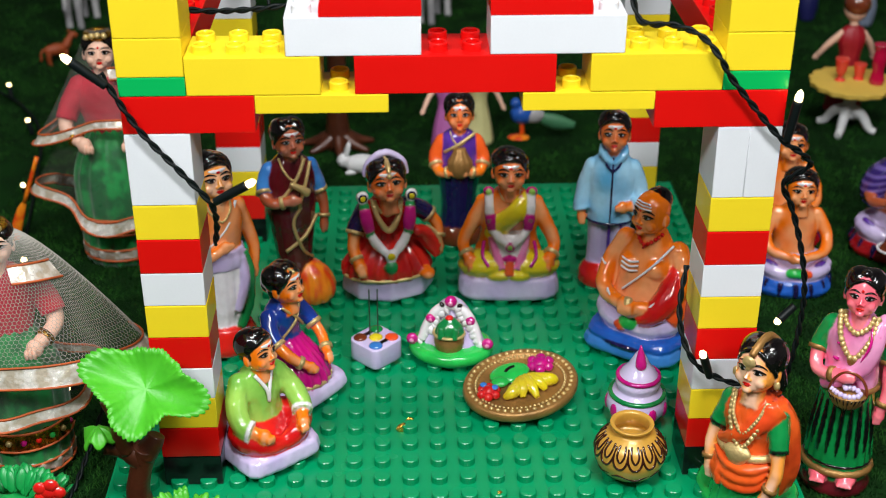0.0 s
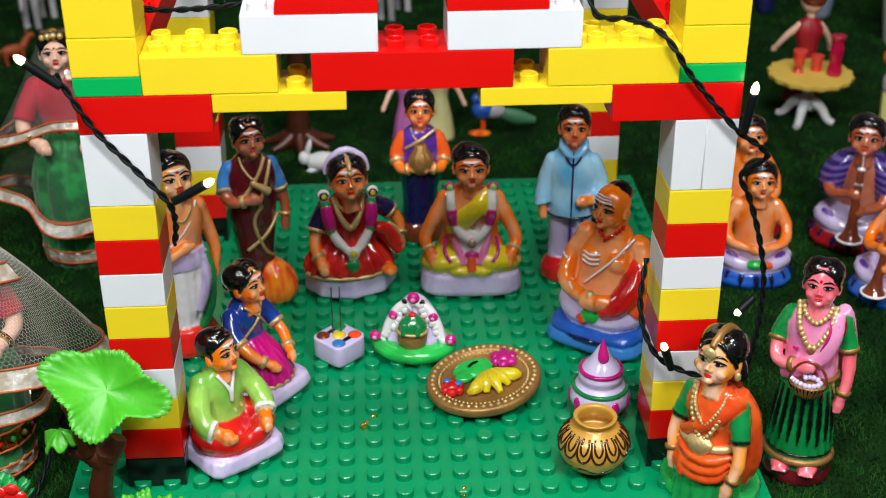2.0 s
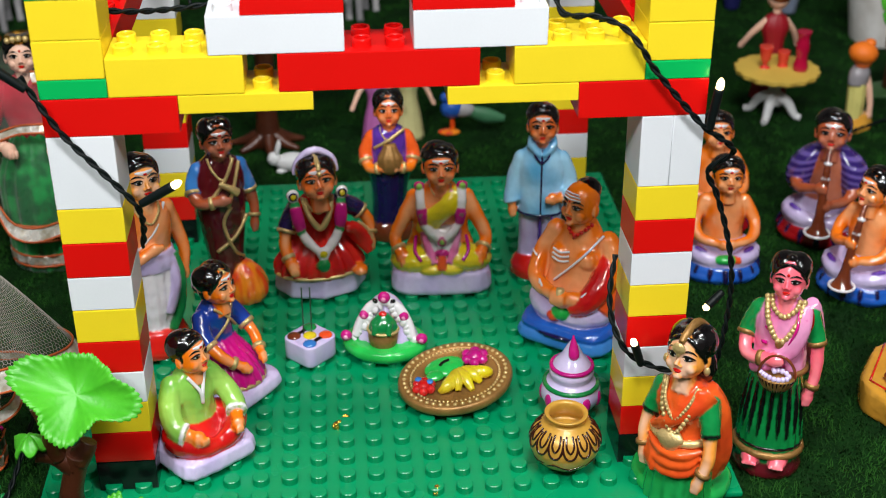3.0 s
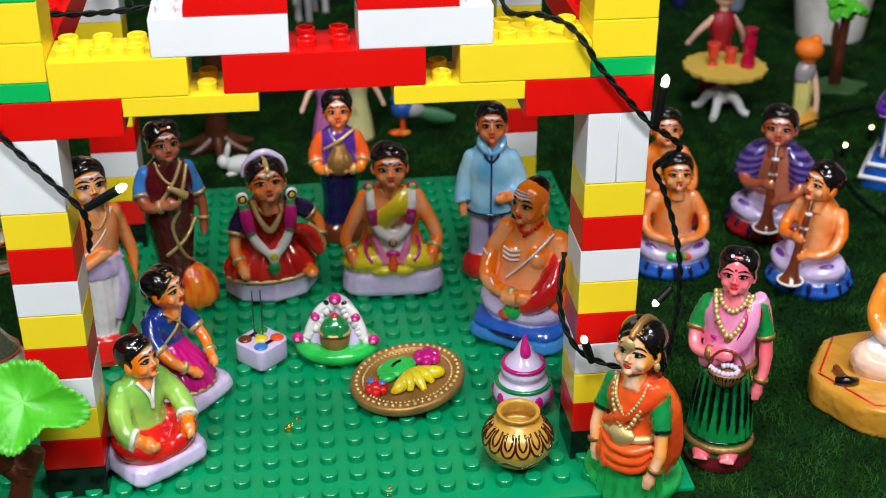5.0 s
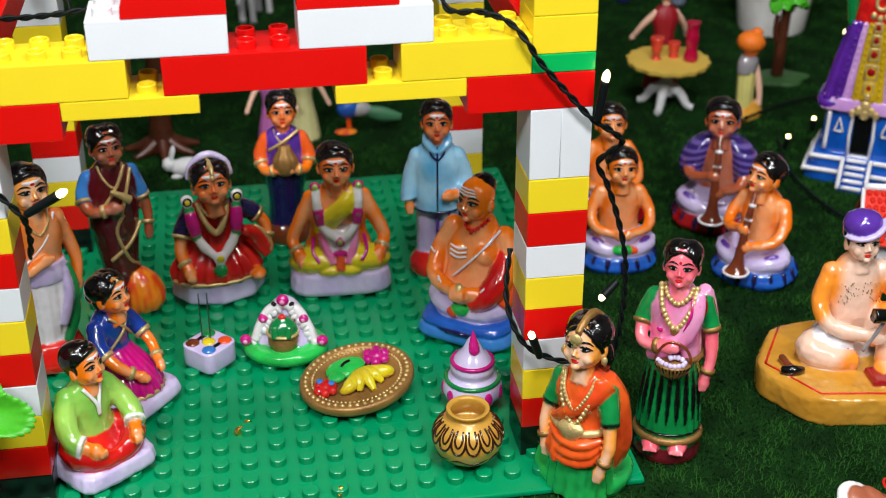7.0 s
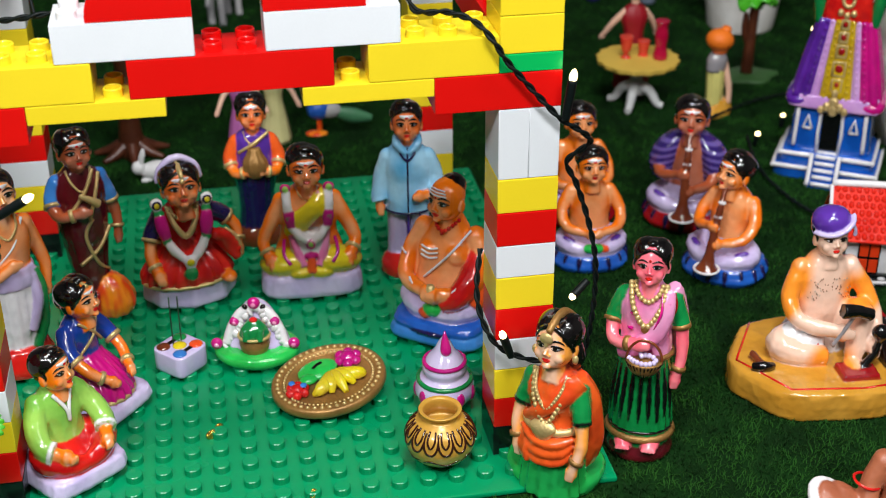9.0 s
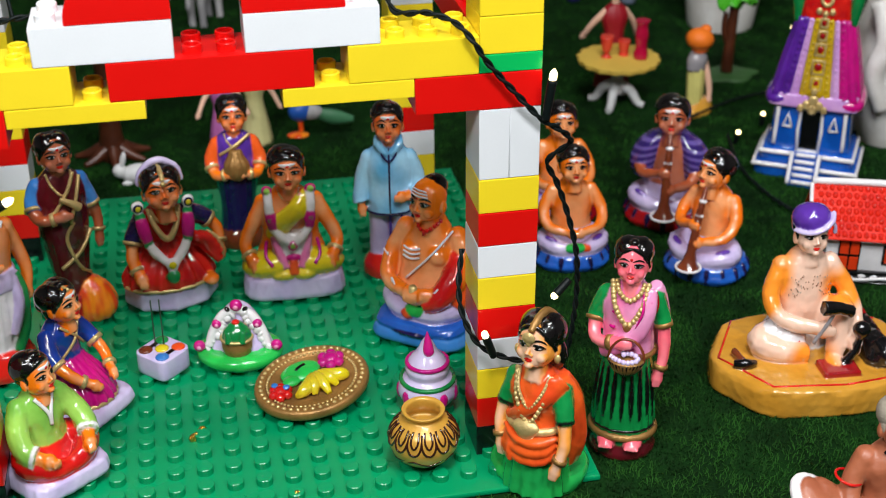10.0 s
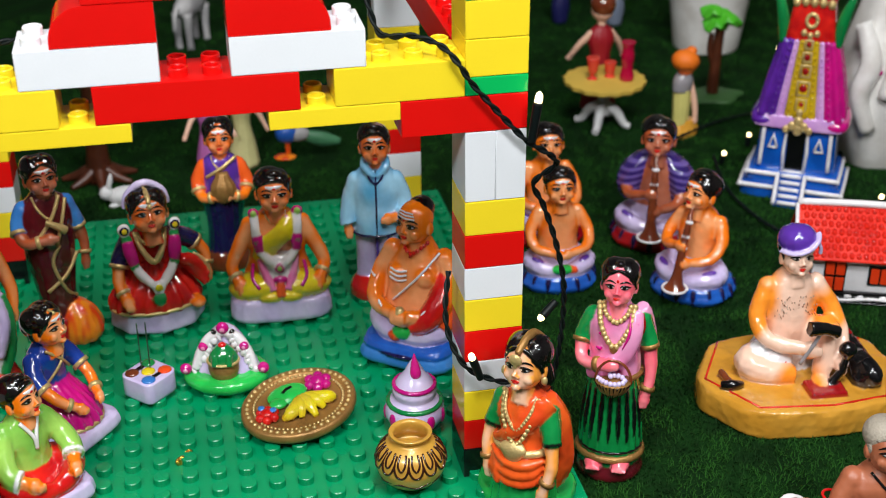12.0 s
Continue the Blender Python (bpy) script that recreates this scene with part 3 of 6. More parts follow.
# the seated bride and groom
def bride():
    f = Model(CLAY_GLOSS)
    f.loft([(0, 0, 0, 30, 21), (0, 0, 2, 32, 22.5), (0, 0, 13, 31, 21.5), (0, 0, 16, 28, 19)], LILAC, seg=8, n=1, phase=0.4)
    f.loft([(0, -2, 13, 27, 16), (-1, -3, 17, 30, 18.6), (-1, -3, 25, 28, 17.6), (0, 1, 37, 18, 14), (0, 4, 46, 14, 11)], RED, 0.08, 17, 90)
    f.ring((-1, -3.2, 16.4), 29.8, 1.2, GOLD, ry=18.6, a0=190, a1=340)
    # the end of the sari fanned over her arm
    for k in range(7):
        a = radians(-18 + 17 * k)
        f.tube([(15, 0, 46), (20 + 5 * math.cos(a), -4 - 0.5 * k, 39 + 6 * math.sin(a)), (22 + 12 * math.cos(a), -9 + 1.4 * k, 31 + 14 * math.sin(a))], [3.4, 4.0, 3.0], RED)
    f.tube([(34.5, -8, 26), (36, -5, 33), (33, -2, 41), (27, 0, 46)], [1.0, 1.5, 1.5, 1.0], GOLD)
    f.loft([(0, 4, 40, 14.5, 11), (0, 4, 50, 13.5, 10), (0, 4, 60, 15, 10.5), (0, 4, 66, 11, 8), (0, 4, 71, 6, 6)], RED)
    f.arm([(-17, 4, 61), (-23, 1, 48), (-24, -6, 36), (-21, -15, 27)], 5.4, SK, NAVY, GOLD, GOLD)
    f.arm([(18, 5, 62), (30, 6, 54), (35, 4, 44), (35, -2, 34)], 5.4, SK, NAVY, GOLD, GOLD)
    f.ell((25, -16, 18), (5.5, 7, 4), SK)
    f.head((0.5, -2.5, 81.5), 12.4, SK_SHADE_BROWN, mark="white", bun=True, tip=17, line=True, lean=-3)
    f.ring((0.5, 4, 85), 13.6, 2.5, LILAC, (90, 0, 0), a0=-5, a1=185, ry=15)
    f.tube([(0.5, -13.6, 93), (0.5, -11, 96.5), (0.5, -3, 98.5)], [1.6, 1.3, 0.9], GOLD)
    f.ell((0.5, -14.8, 91), 1.8, GOLD, u=10, v=8)
    for s in (-1, 1):
        f.ell((16.4 * s, -3, 71.5), (4.6, 2.6, 5.2), GREEN)
        f.ell((16.4 * s, -5, 72), (4.3, 1.6, 4.5), WHITE)
        f.level = 0
        f.ell((16.4 * s, -6.2, 72), (3.1, 0.9, 3.2), NAVY)
        f.ell((16.4 * s, -6.8, 72), (1.9, 0.8, 2.1), YELLOW)
        f.level = 1
        f.ell((15.5 * s, -5, 65.5), (3.8, 2.8, 3), GREEN)
        f.tube([(15.5 * s, -6, 64), (14.5 * s, -9, 56), (13 * s, -11, 50)], [3.8, 4.4, 3.8], MAGENTA)
        f.ell((13 * s, -11.8, 48.6), (3.9, 3.4, 1.9), GREEN, (0, 30 * s, 0))
        f.tube([(12.6 * s, -12, 48), (8 * s, -15.5, 41), (1.5 * s, -19, 35)], [3.0, 3.4, 2.9], WHITE)
    f.ell((0, -20, 35), (5, 2.8, 5), WHITE)
    f.level = 0
    f.ell((0, -22.6, 35.6), (2.6, 1.0, 2.6), YELLOW)
    f.level = 1
    f.ell((0, -21.5, 27), (4.8, 3.4, 4.6), GREEN)
    f.necklace(68, -9, 8, 8, 1.6, GOLD)
    f.necklace(68, -10.5, 10, 18, 1.9, GOLD, 8)
    f.tube([(-9, -5, 66), (-6, -10, 57), (0, -12, 50), (6, -10, 57), (9, -5, 66)], [1.2, 1.9, 2.2, 1.9, 1.2], GOLD)
    return f.done("bride_figurine", on_studs(-0.0375, 0.217, 8), "glossy clay woman in red sari and garland seated on lilac plinth", group="seated couple")


def groom():
    f = Model(CLAY_GLOSS)
    f.slab((70, 46), 0, 17, LILAC, 3.5, 4.2, 0.96)
    f.loft([(0, 4, 15, 28, 17), (0, 4, 24, 24, 15), (0, 5, 40, 19, 12), (0, 5, 55, 21, 12), (0, 5, 65, 17, 10.5), (0, 5, 72, 10, 8), (0, 5, 75, 6, 6)], SK)
    for s in (-1, 1):
        f.ell((18 * s, -9, 23), (18, 13, 8.5), YELLOW, (0, 8 * s, 22 * s))
        f.arm([(21 * s, 5, 64), (27 * s, 2, 50), (31 * s, -3, 36), (27 * s, -12, 28)], 6, SK, bangle=GOLD)
        f.tube([(14 * s, -5, 73), (14 * s, -8, 67), (13.5 * s, -9.4, 61)], [3.2, 3.4, 3.2], WHITE)
        f.tube([(13.5 * s, -9.4, 61), (13 * s, -10.4, 56), (12 * s, -11, 50)], [3.3, 3.7, 3.3], MAGENTA)
        f.ell((14.5 * s, -4.5, 75), (3.9, 3.4, 3.6), MAGENTA)
        f.ell((14.5 * s, -7.2, 75.6), (2.2, 1.6, 2.2), LIME)
        f.ell((13.4 * s, -12.6, 57), (2, 1.4, 2), GREEN)
        f.tube([(12 * s, -11, 50), (7 * s, -14, 44), (1.5 * s, -15.5, 40)], [2.8, 3.0, 2.6], WHITE)
        f.tube([(12 * s, -8, 44), (9 * s, -15, 34), (5 * s, -20, 24)], [2.4, 2.6, 2], PINK)
        f.tube([(17 * s, -6, 38), (18 * s, -16, 32), (14 * s, -22, 27)], 1.2, MAGENTA)
        f.ell((7 * s, -20, 19), (8, 4, 3.4), YELLOW)
    f.loft([(0, -9, 22, 11, 9), (0, -9, 33, 13, 8), (0, -5, 46, 14, 8)], WHITE, 0.03, 12)
    f.tube([(13, -3, 71), (4, -9.5, 62), (-8, -9, 50), (-13, -5, 42)], [5, 7, 7.5, 5], YELLOW, flat=0.55)
    f.tube([(8, -6, 72), (-3, -10.5, 62), (-14, -7, 51)], 1.4, PINK)
    f.ell((0, -17, 39), (3.4, 2, 3.6), MAGENTA)
    f.ell((0, -18.6, 39.4), (1.8, 1, 1.8), LIME)
    f.ell((0, -18, 31), (4.4, 2, 2.2), MAGENTA)
    f.tube([(0, -19, 29), (0, -22, 20)], [2.4, 2.8], ORANGE)
    f.head((0, 1, 87), 11.8, SK_SHADE_BROWN, mark="white", tip=8)
    f.necklace(73, -5, 7, 7, 1.1, GOLD)
    return f.done("groom_figurine", on_studs(0.0455, 0.216, -2), "glossy clay man in yellow dhoti and pink garland seated cross-legged", group="seated couple")


def maroon_lady():
    f = Model(CLAY_GLOSS)
    f.loft([(0, 0, 0, 18, 16), (0, 0, 8, 19, 17), (0, 0, 18, 16, 14)], DKRED)
    f.loft([(11, -7, 0, 14, 13), (12, -8, 8, 15, 14), (11, -6, 20, 12, 11), (8, -4, 27, 6, 6)], FLAME, 0.04, 11)
    f.loft([(0, 0, 10, 15, 13), (0, 0, 26, 12.5, 11), (0, 0, 50, 15, 12), (0, 0, 68, 17, 13), (0, 0, 80, 16.5, 12.5), (0, 0, 90, 17.5, 12), (0, 0, 98, 15, 10.5), (0, 0, 104, 9, 8), (0, 0, 107, 5, 5)], MAROON, 0.02, 14, 56)
    f.arm([(-17, 1, 97), (-21, -1, 84), (-17, -10, 76), (-4, -15, 78)], 5, SK_DEEP, SKYBLUE, GOLD, GOLD)
    f.arm([(17, 1, 97), (21, 0, 82), (22, -2, 68), (21, -6, 56)], 4.8, SK_DEEP, SKYBLUE, GOLD, GOLD)
    stripes(f, [[(9, -7, 104), (2, -12, 92), (-9, -12, 78)], [(13, -6, 101), (8, -12, 88), (2, -14, 72)],
                [(16, -6, 62), (6, -12, 50), (-8, -12, 40)], [(12, -4, 30), (4, -12, 40), (-2, -13, 60), (4, -13, 72)]], 1.3, GOLD)
    f.tube([(-3, -14.5, 90), (4, -15, 86), (9, -14, 82)], [1.6, 2.4, 3], GOLD)
    f.necklace(104, -11.4, 8, 13, 1.4, GOLD, 7)
    f.head((0, -2, 116), 10.9, SK_DEEP, mark="white", bun=True, turn=4, short=False, tip=10)
    f.ell((-4.5, -10, 127), (1.6, 1.4, 1.2), WHITE)
    return f.done("woman_figurine", on_studs(-0.100, 0.209, 16) @ slim(0.95, 0.95), "glossy clay woman in maroon and blue sari standing on baseplate")


def bare_man():
    f = Model(CLAY_GLOSS)
    f.loft([(0, 0, 0, 20, 17), (0, 0, 7, 21, 18), (0, 0, 17, 17, 14), (0, 0, 20, 10, 9)], RED)
    f.loft([(0, 0, 14, 13, 11), (0, 0, 30, 14, 12), (0, 0, 52, 15.5, 12.5), (0, 0, 68, 14.5, 11.5)], WHITE, 0.035, 18, 72)
    f.tube([(14, -6, 68), (16, -8, 52), (13, -10, 32), (6, -13, 18)], [3, 3.6, 3.6, 2.6], GREEN)
    f.tube([(11, -9, 66), (11, -12, 48), (5, -13, 30)], [2.4, 2.8, 2.4], LILAC)
    f.loft([(0, 0, 64, 15, 12), (0, 0, 72, 14, 11), (0, 0, 88, 17, 11.5), (0, 0, 97, 15, 10.5), (0, 0, 104, 9, 8), (0, 0, 107, 5, 5)], SK)
    f.loft([(0, -1, 60, 16, 12.6), (0, -1, 67, 16.4, 13), (0, -1, 72, 15, 12)], LILAC, 0.03, 12)
    f.arm([(-17, 1, 98), (-21, -3, 82), (-14, -12, 72), (-3, -14, 76)], 5, SK)
    f.arm([(18, 2, 98), (22, 2, 82), (23, 0, 66), (21, -3, 54)], 5, SK)
    f.tube([(12, -4, 102), (2, -11, 88), (-12, -8, 74)], 0.9, WHITE)
    f.necklace(105, -11, 8, 12, 1.3, GOLD, 7)
    f.head((0, -1, 119), 11.8, SK_PALE, mark="white", male=False)
    return f.done("man_figurine", on_studs(-0.141, 0.146, 28), "glossy bare-chested clay man in white dhoti on red base")


def blue_lady():
    f = Model(CLAY_GLOSS)
    f.slab((54, 66), 0, 10, LILAC, 3, 6, 0.97)
    f.loft([(0, -3, 9, 22, 24), (0, -4, 15, 22.5, 25), (0, -3, 24, 19, 20), (0, 2, 34, 14, 13), (0, 5, 40, 12, 10)], MAGENTA, 0.05, 22, 88)
    f.ring((0, -3.5, 12), 22.6, 1.4, GOLD, ry=25)
    f.loft([(0, 5, 36, 13, 11), (0, 5, 46, 13, 10.5), (0, 5, 55, 14.4, 10.5), (0, 5, 61, 11, 9), (0, 5, 66, 6, 6)], BLUE)
    f.arm([(-15, 5, 57), (-20, -2, 46), (-17, -14, 36), (-9, -24, 28)], 5, SK, BLUE, GOLD, GOLD, 0.5)
    f.arm([(15, 5, 57), (20, -1, 46), (18, -13, 35), (11, -24, 28)], 5, SK, BLUE, GOLD, GOLD, 0.5)
    stripes(f, [[(9, -3, 63), (0, -7, 52), (-10, -3, 41)], [(-8, -3, 63), (1, -7, 54), (12, -2, 42)]], 1.0, GOLD)
    f.head((0, 0, 76), 11.4, SK, mark="white", bun=True, short=False, turn=8)
    f.tube([(0, -8, 87), (0, 0, 88.5), (0, 9, 86)], [1.2, 1, 1], GOLD)
    return f.done("woman_figurine", on_studs(-0.096, 0.098, 52) @ Matrix.Diagonal((0.9, 0.9, 0.93, 1)), "glossy clay woman in blue blouse and magenta skirt, kneeling")


def green_boy():
    f = Model(CLAY_GLOSS)
    f.slab((54, 54), 0, 11, LILAC, 3, 6, 0.97)
    f.loft([(0, 4, 9, 22, 18), (0, 4, 16, 20, 17), (0, 6, 26, 14, 12)], RED)
    for s in (-1, 1):
        f.tube([(10 * s, 6, 19), (20 * s, -8, 19), (10 * s, -18, 15), (-2 * s, -20, 14)], [8.5, 8, 6.5, 4.5], RED)
        f.tube([(25 * s, -8, 25), (18 * s, -19, 20)], 1.1, WHITE)
    f.loft([(0, 5, 19, 15, 13), (0, 5, 32, 14, 12), (0, 5, 42, 16.5, 11.5), (0, 5, 49, 12, 9.6), (0, 5, 54, 7, 7)], LIME, 0.012, 10)
    f.ring((0, 5, 20), 15.3, 1.4, WHITE, (6, 0, 0), ry=13.3)
    f.arm([(-15, 5, 48), (-21, -1, 36), (-20, -9, 27), (-14, -18, 24)], 5.6, SK, LIME, WHITE, None, 0.82)
    f.arm([(15, 5, 48), (21, -2, 37), (20, -11, 29), (15, -20, 24)], 5.6, SK, LIME, WHITE, None, 0.82)
    stripes(f, [[(-6, -3, 53), (-1, -7.5, 44), (0, -7.8, 36)], [(6, -3, 53), (1, -7.5, 44), (0, -7.8, 36)]], 1.2, WHITE)
    f.head((0, 1, 64.5), 10.4, SK, mark="white", turn=18, tip=13)
    return f.done("boy_figurine", on_studs(-0.1065, 0.034, 38) @ slim(0.93, 0.94), "glossy clay boy in lime kurta and red trousers, seated")


def purple_lady():
    f = Model(CLAY_GLOSS)
    f.loft([(0, 0, 0, 21, 17), (0, 0, 8, 20, 16), (0, 0, 14, 14, 12)], BROWN)
    f.loft([(0, 0, 8, 16, 13), (0, 0, 30, 14, 11), (0, 0, 52, 16, 12), (0, 0, 62, 14, 11)], NAVY, 0.03, 16, 64)
    f.loft([(0, 0, 58, 14.5, 11), (0, 0, 68, 15, 11), (0, 0, 77, 15, 10.6), (0, 0, 84, 12, 9), (0, 0, 88, 5, 5)], PURPLE)
    f.arm([(-16, 1, 79), (-21, -2, 66), (-16, -10, 58), (-6, -15, 60)], 5, SK, ORANGE, GOLD, GOLD, 0.5)
    f.arm([(16, 1, 79), (21, -2, 66), (16, -10, 58), (6, -15, 60)], 5, SK, ORANGE, GOLD, GOLD, 0.5)
    f.loft([(0, -13, 55, 5, 4), (0, -14, 60, 9, 6), (0, -14, 67, 9.5, 6.5), (0, -13, 73, 6, 5), (0, -12, 77, 4.5, 4)], ANTIQUE, 0.06, 9)
    stripes(f, [[(12, -6, 86), (0, -11.5, 80), (-12, -7, 72)]], 1.3, GOLD)
    f.necklace(86, -10, 7, 8, 1.3, GOLD)
    f.head((0, -1, 99), 11, SK_SHADE_BROWN, mark="white", bun=True)
    return f.done("woman_figurine", on_studs(0.0145, 0.290, 0) @ slim(0.9, 0.95), "glossy clay woman in purple sari holding a small gold pot")


def jacket_man():
    f = Model(CLAY_GLOSS)
    f.loft([(-2, 0, 0, 20, 17), (-2, 0, 8, 20, 17), (-2, 0, 16, 14, 12)], RED)
    for s in (-1, 1):
        f.tube([(8 * s, 0, 12), (8 * s, 0, 34), (8 * s, 0, 56)], [9, 8.6, 9.6], LILAC)
    f.tube([(0, -7, 20), (0, -8, 50)], 1.2, PURPLE)
    f.tube([(9, -8, 18), (9, -8.5, 50)], 0.9, PURPLE)
    f.loft([(0, 0, 48, 18.5, 13), (0, 0, 52, 19, 13.5), (0, 0, 66, 18.5, 12.8), (0, 0, 80, 20, 12.5), (0, 0, 89, 17, 11), (0, 0, 96, 11, 9), (0, 0, 100, 6.5, 6.5)], PALEBLUE, 0.014, 8)
    f.ring((0, 0, 49), 18.9, 0.9, NAVY, ry=13.4)
    f.tube([(0, -13.2, 50), (0, -13, 70), (0, -11.6, 88), (0, -8, 96)], 0.8, NAVY)
    stripes(f, [[(-7, -6, 99), (-5, -10.5, 92), (0, -12, 87)], [(7, -6, 99), (5, -10.5, 92), (0, -12, 87)]], [0.8, 0.9, 0.8], NAVY)
    stripes(f, [[(-8, 2, 101), (-8, -6, 98), (-1, -10.5, 92)], [(8, 2, 101), (8, -6, 98), (1, -10.5, 92)]], [3.2, 3.6, 1.8], PALEBLUE)
    f.arm([(-19, 0, 88), (-23, -2, 72), (-23, -5, 60), (-22, -7, 54)], 5.2, SK, PALEBLUE, PALEBLUE, None, 0.84)
    f.arm([(19, 0, 88), (24, -1, 73), (21, -8, 63), (11, -14, 63)], 5.2, SK, PALEBLUE, PALEBLUE, None, 0.8)
    f.head((0, -1, 111), 11.6, SK_SHADE_BROWN, mark="white")
    return f.done("man_figurine", on_studs(0.115, 0.224, -8) @ slim(0.88, 0.95), "glossy clay man in pale blue zipped jacket on red base")


BASE_BLUE = paint("base_blue", (34, 98, 196), (28, 84, 176), 50)


def priest():
    f = Model(CLAY_GLOSS)
    f.slab((70, 64), 0, 9, SKYBLUE, 3, 5.5, 0.97)
    f.slab((66, 60), 8.5, 15, BASE_BLUE, 2.5, 5, 0.97)
    f.ring((0, 0, 9), 34.2, 1.3, NAVY, ry=31.2, seg=40)
    f.loft([(0, 2, 14, 25, 22), (0, 2, 22, 25, 21), (0, 3, 32, 20, 16)], LILAC, 0.02, 12)
    for s in (-1, 1):
        f.tube([(12 * s, 6, 26), (24 * s, -7, 24), (12 * s, -19, 21), (-4 * s, -20, 20)], [9, 8.4, 7, 5.4], LILAC)
        f.ell((20 * s, -13, 30), (6, 2.4, 2), PURPLE, (0, -10 * s, 38 * s), 10, 6)
    f.ell((0, -24, 24), (7, 5, 5), LEAFGREEN)
    f.ell((-5, -25, 21), (5, 4, 4), ORANGE)
    f.loft([(0, 2, 22, 23, 18), (0, 0, 34, 23.5, 18.5), (0, 2, 48, 22, 16.5), (0, 3, 60, 21.5, 15), (0, 4, 70, 15, 11.5), (0, 4, 79, 8.5, 8.5)], SK)
    f.ell((-9, -8, 57), (9, 6, 7), SK)
    f.ell((9, -8, 57), (9, 6, 7), SK)
    f.tube([(22, 0, 58), (22, -12, 44), (16, -20, 34), (6, -22, 28)], [6, 8.5, 8, 6], RED)
    f.tube([(25, 4, 50), (26, -6, 34), (24, -14, 26)], [6, 8, 6], ORANGE)
    f.arm([(-23, 4, 69), (-30, -2, 52), (-24, -15, 38), (-6, -25, 37)], 7.2, SK)
    f.arm([(23, 4, 69), (30, -3, 53), (22, -16, 38), (5, -25, 36)], 7.2, SK)
    f.loft([(0, -27, 33, 4, 3.4), (0, -27.5, 38, 5, 4), (0, -27, 43, 2.5, 2)], GOLD)
    f.tube([(18, -2, 74), (10, -12.6, 63), (0, -15.4, 52), (-10, -17, 42)], 0.8, WHITE)
    for k in range(3):
        f.tube([(-13, -13.6 - k * 0.5, 63 - 3 * k), (-7, -14.6 - k * 0.4, 61.5 - 3 * k), (-1, -13.2 - k * 0.5, 62.5 - 3 * k)], 0.7, WHITE)
        for s in (-1, 1):
            f.tube([(26.5 * s - 5, -7 + k, 54 - 3 * k), (27 * s, -10 + k, 52 - 3 * k), (30 * s, -5, 53 - 3 * k)], 0.6, WHITE)
            f.tube([(18 * s, -22.4, 43 - k), (15 * s, -24.4 + k, 40 - k * 3), (12 * s, -24, 35 - k)], 0.7, WHITE)
    f.beads([(-9, 0, 79), (-5, -7, 75.5), (0, -9, 73), (5, -7, 75.5), (9, 0, 79)], 1.5, RED)
    f.ell((0, -10, 71.5), 1.8, DKRED, u=8, v=6)
    f.head((0, -1, 92), 12.6, SK, bald=True, mark="three", tip=5, turn=-16)
    return f.done("priest_figurine", on_studs(0.128, 0.144, -36) @ slim(0.94, 0.96), "glossy bare-chested clay priest seated on stepped blue base")


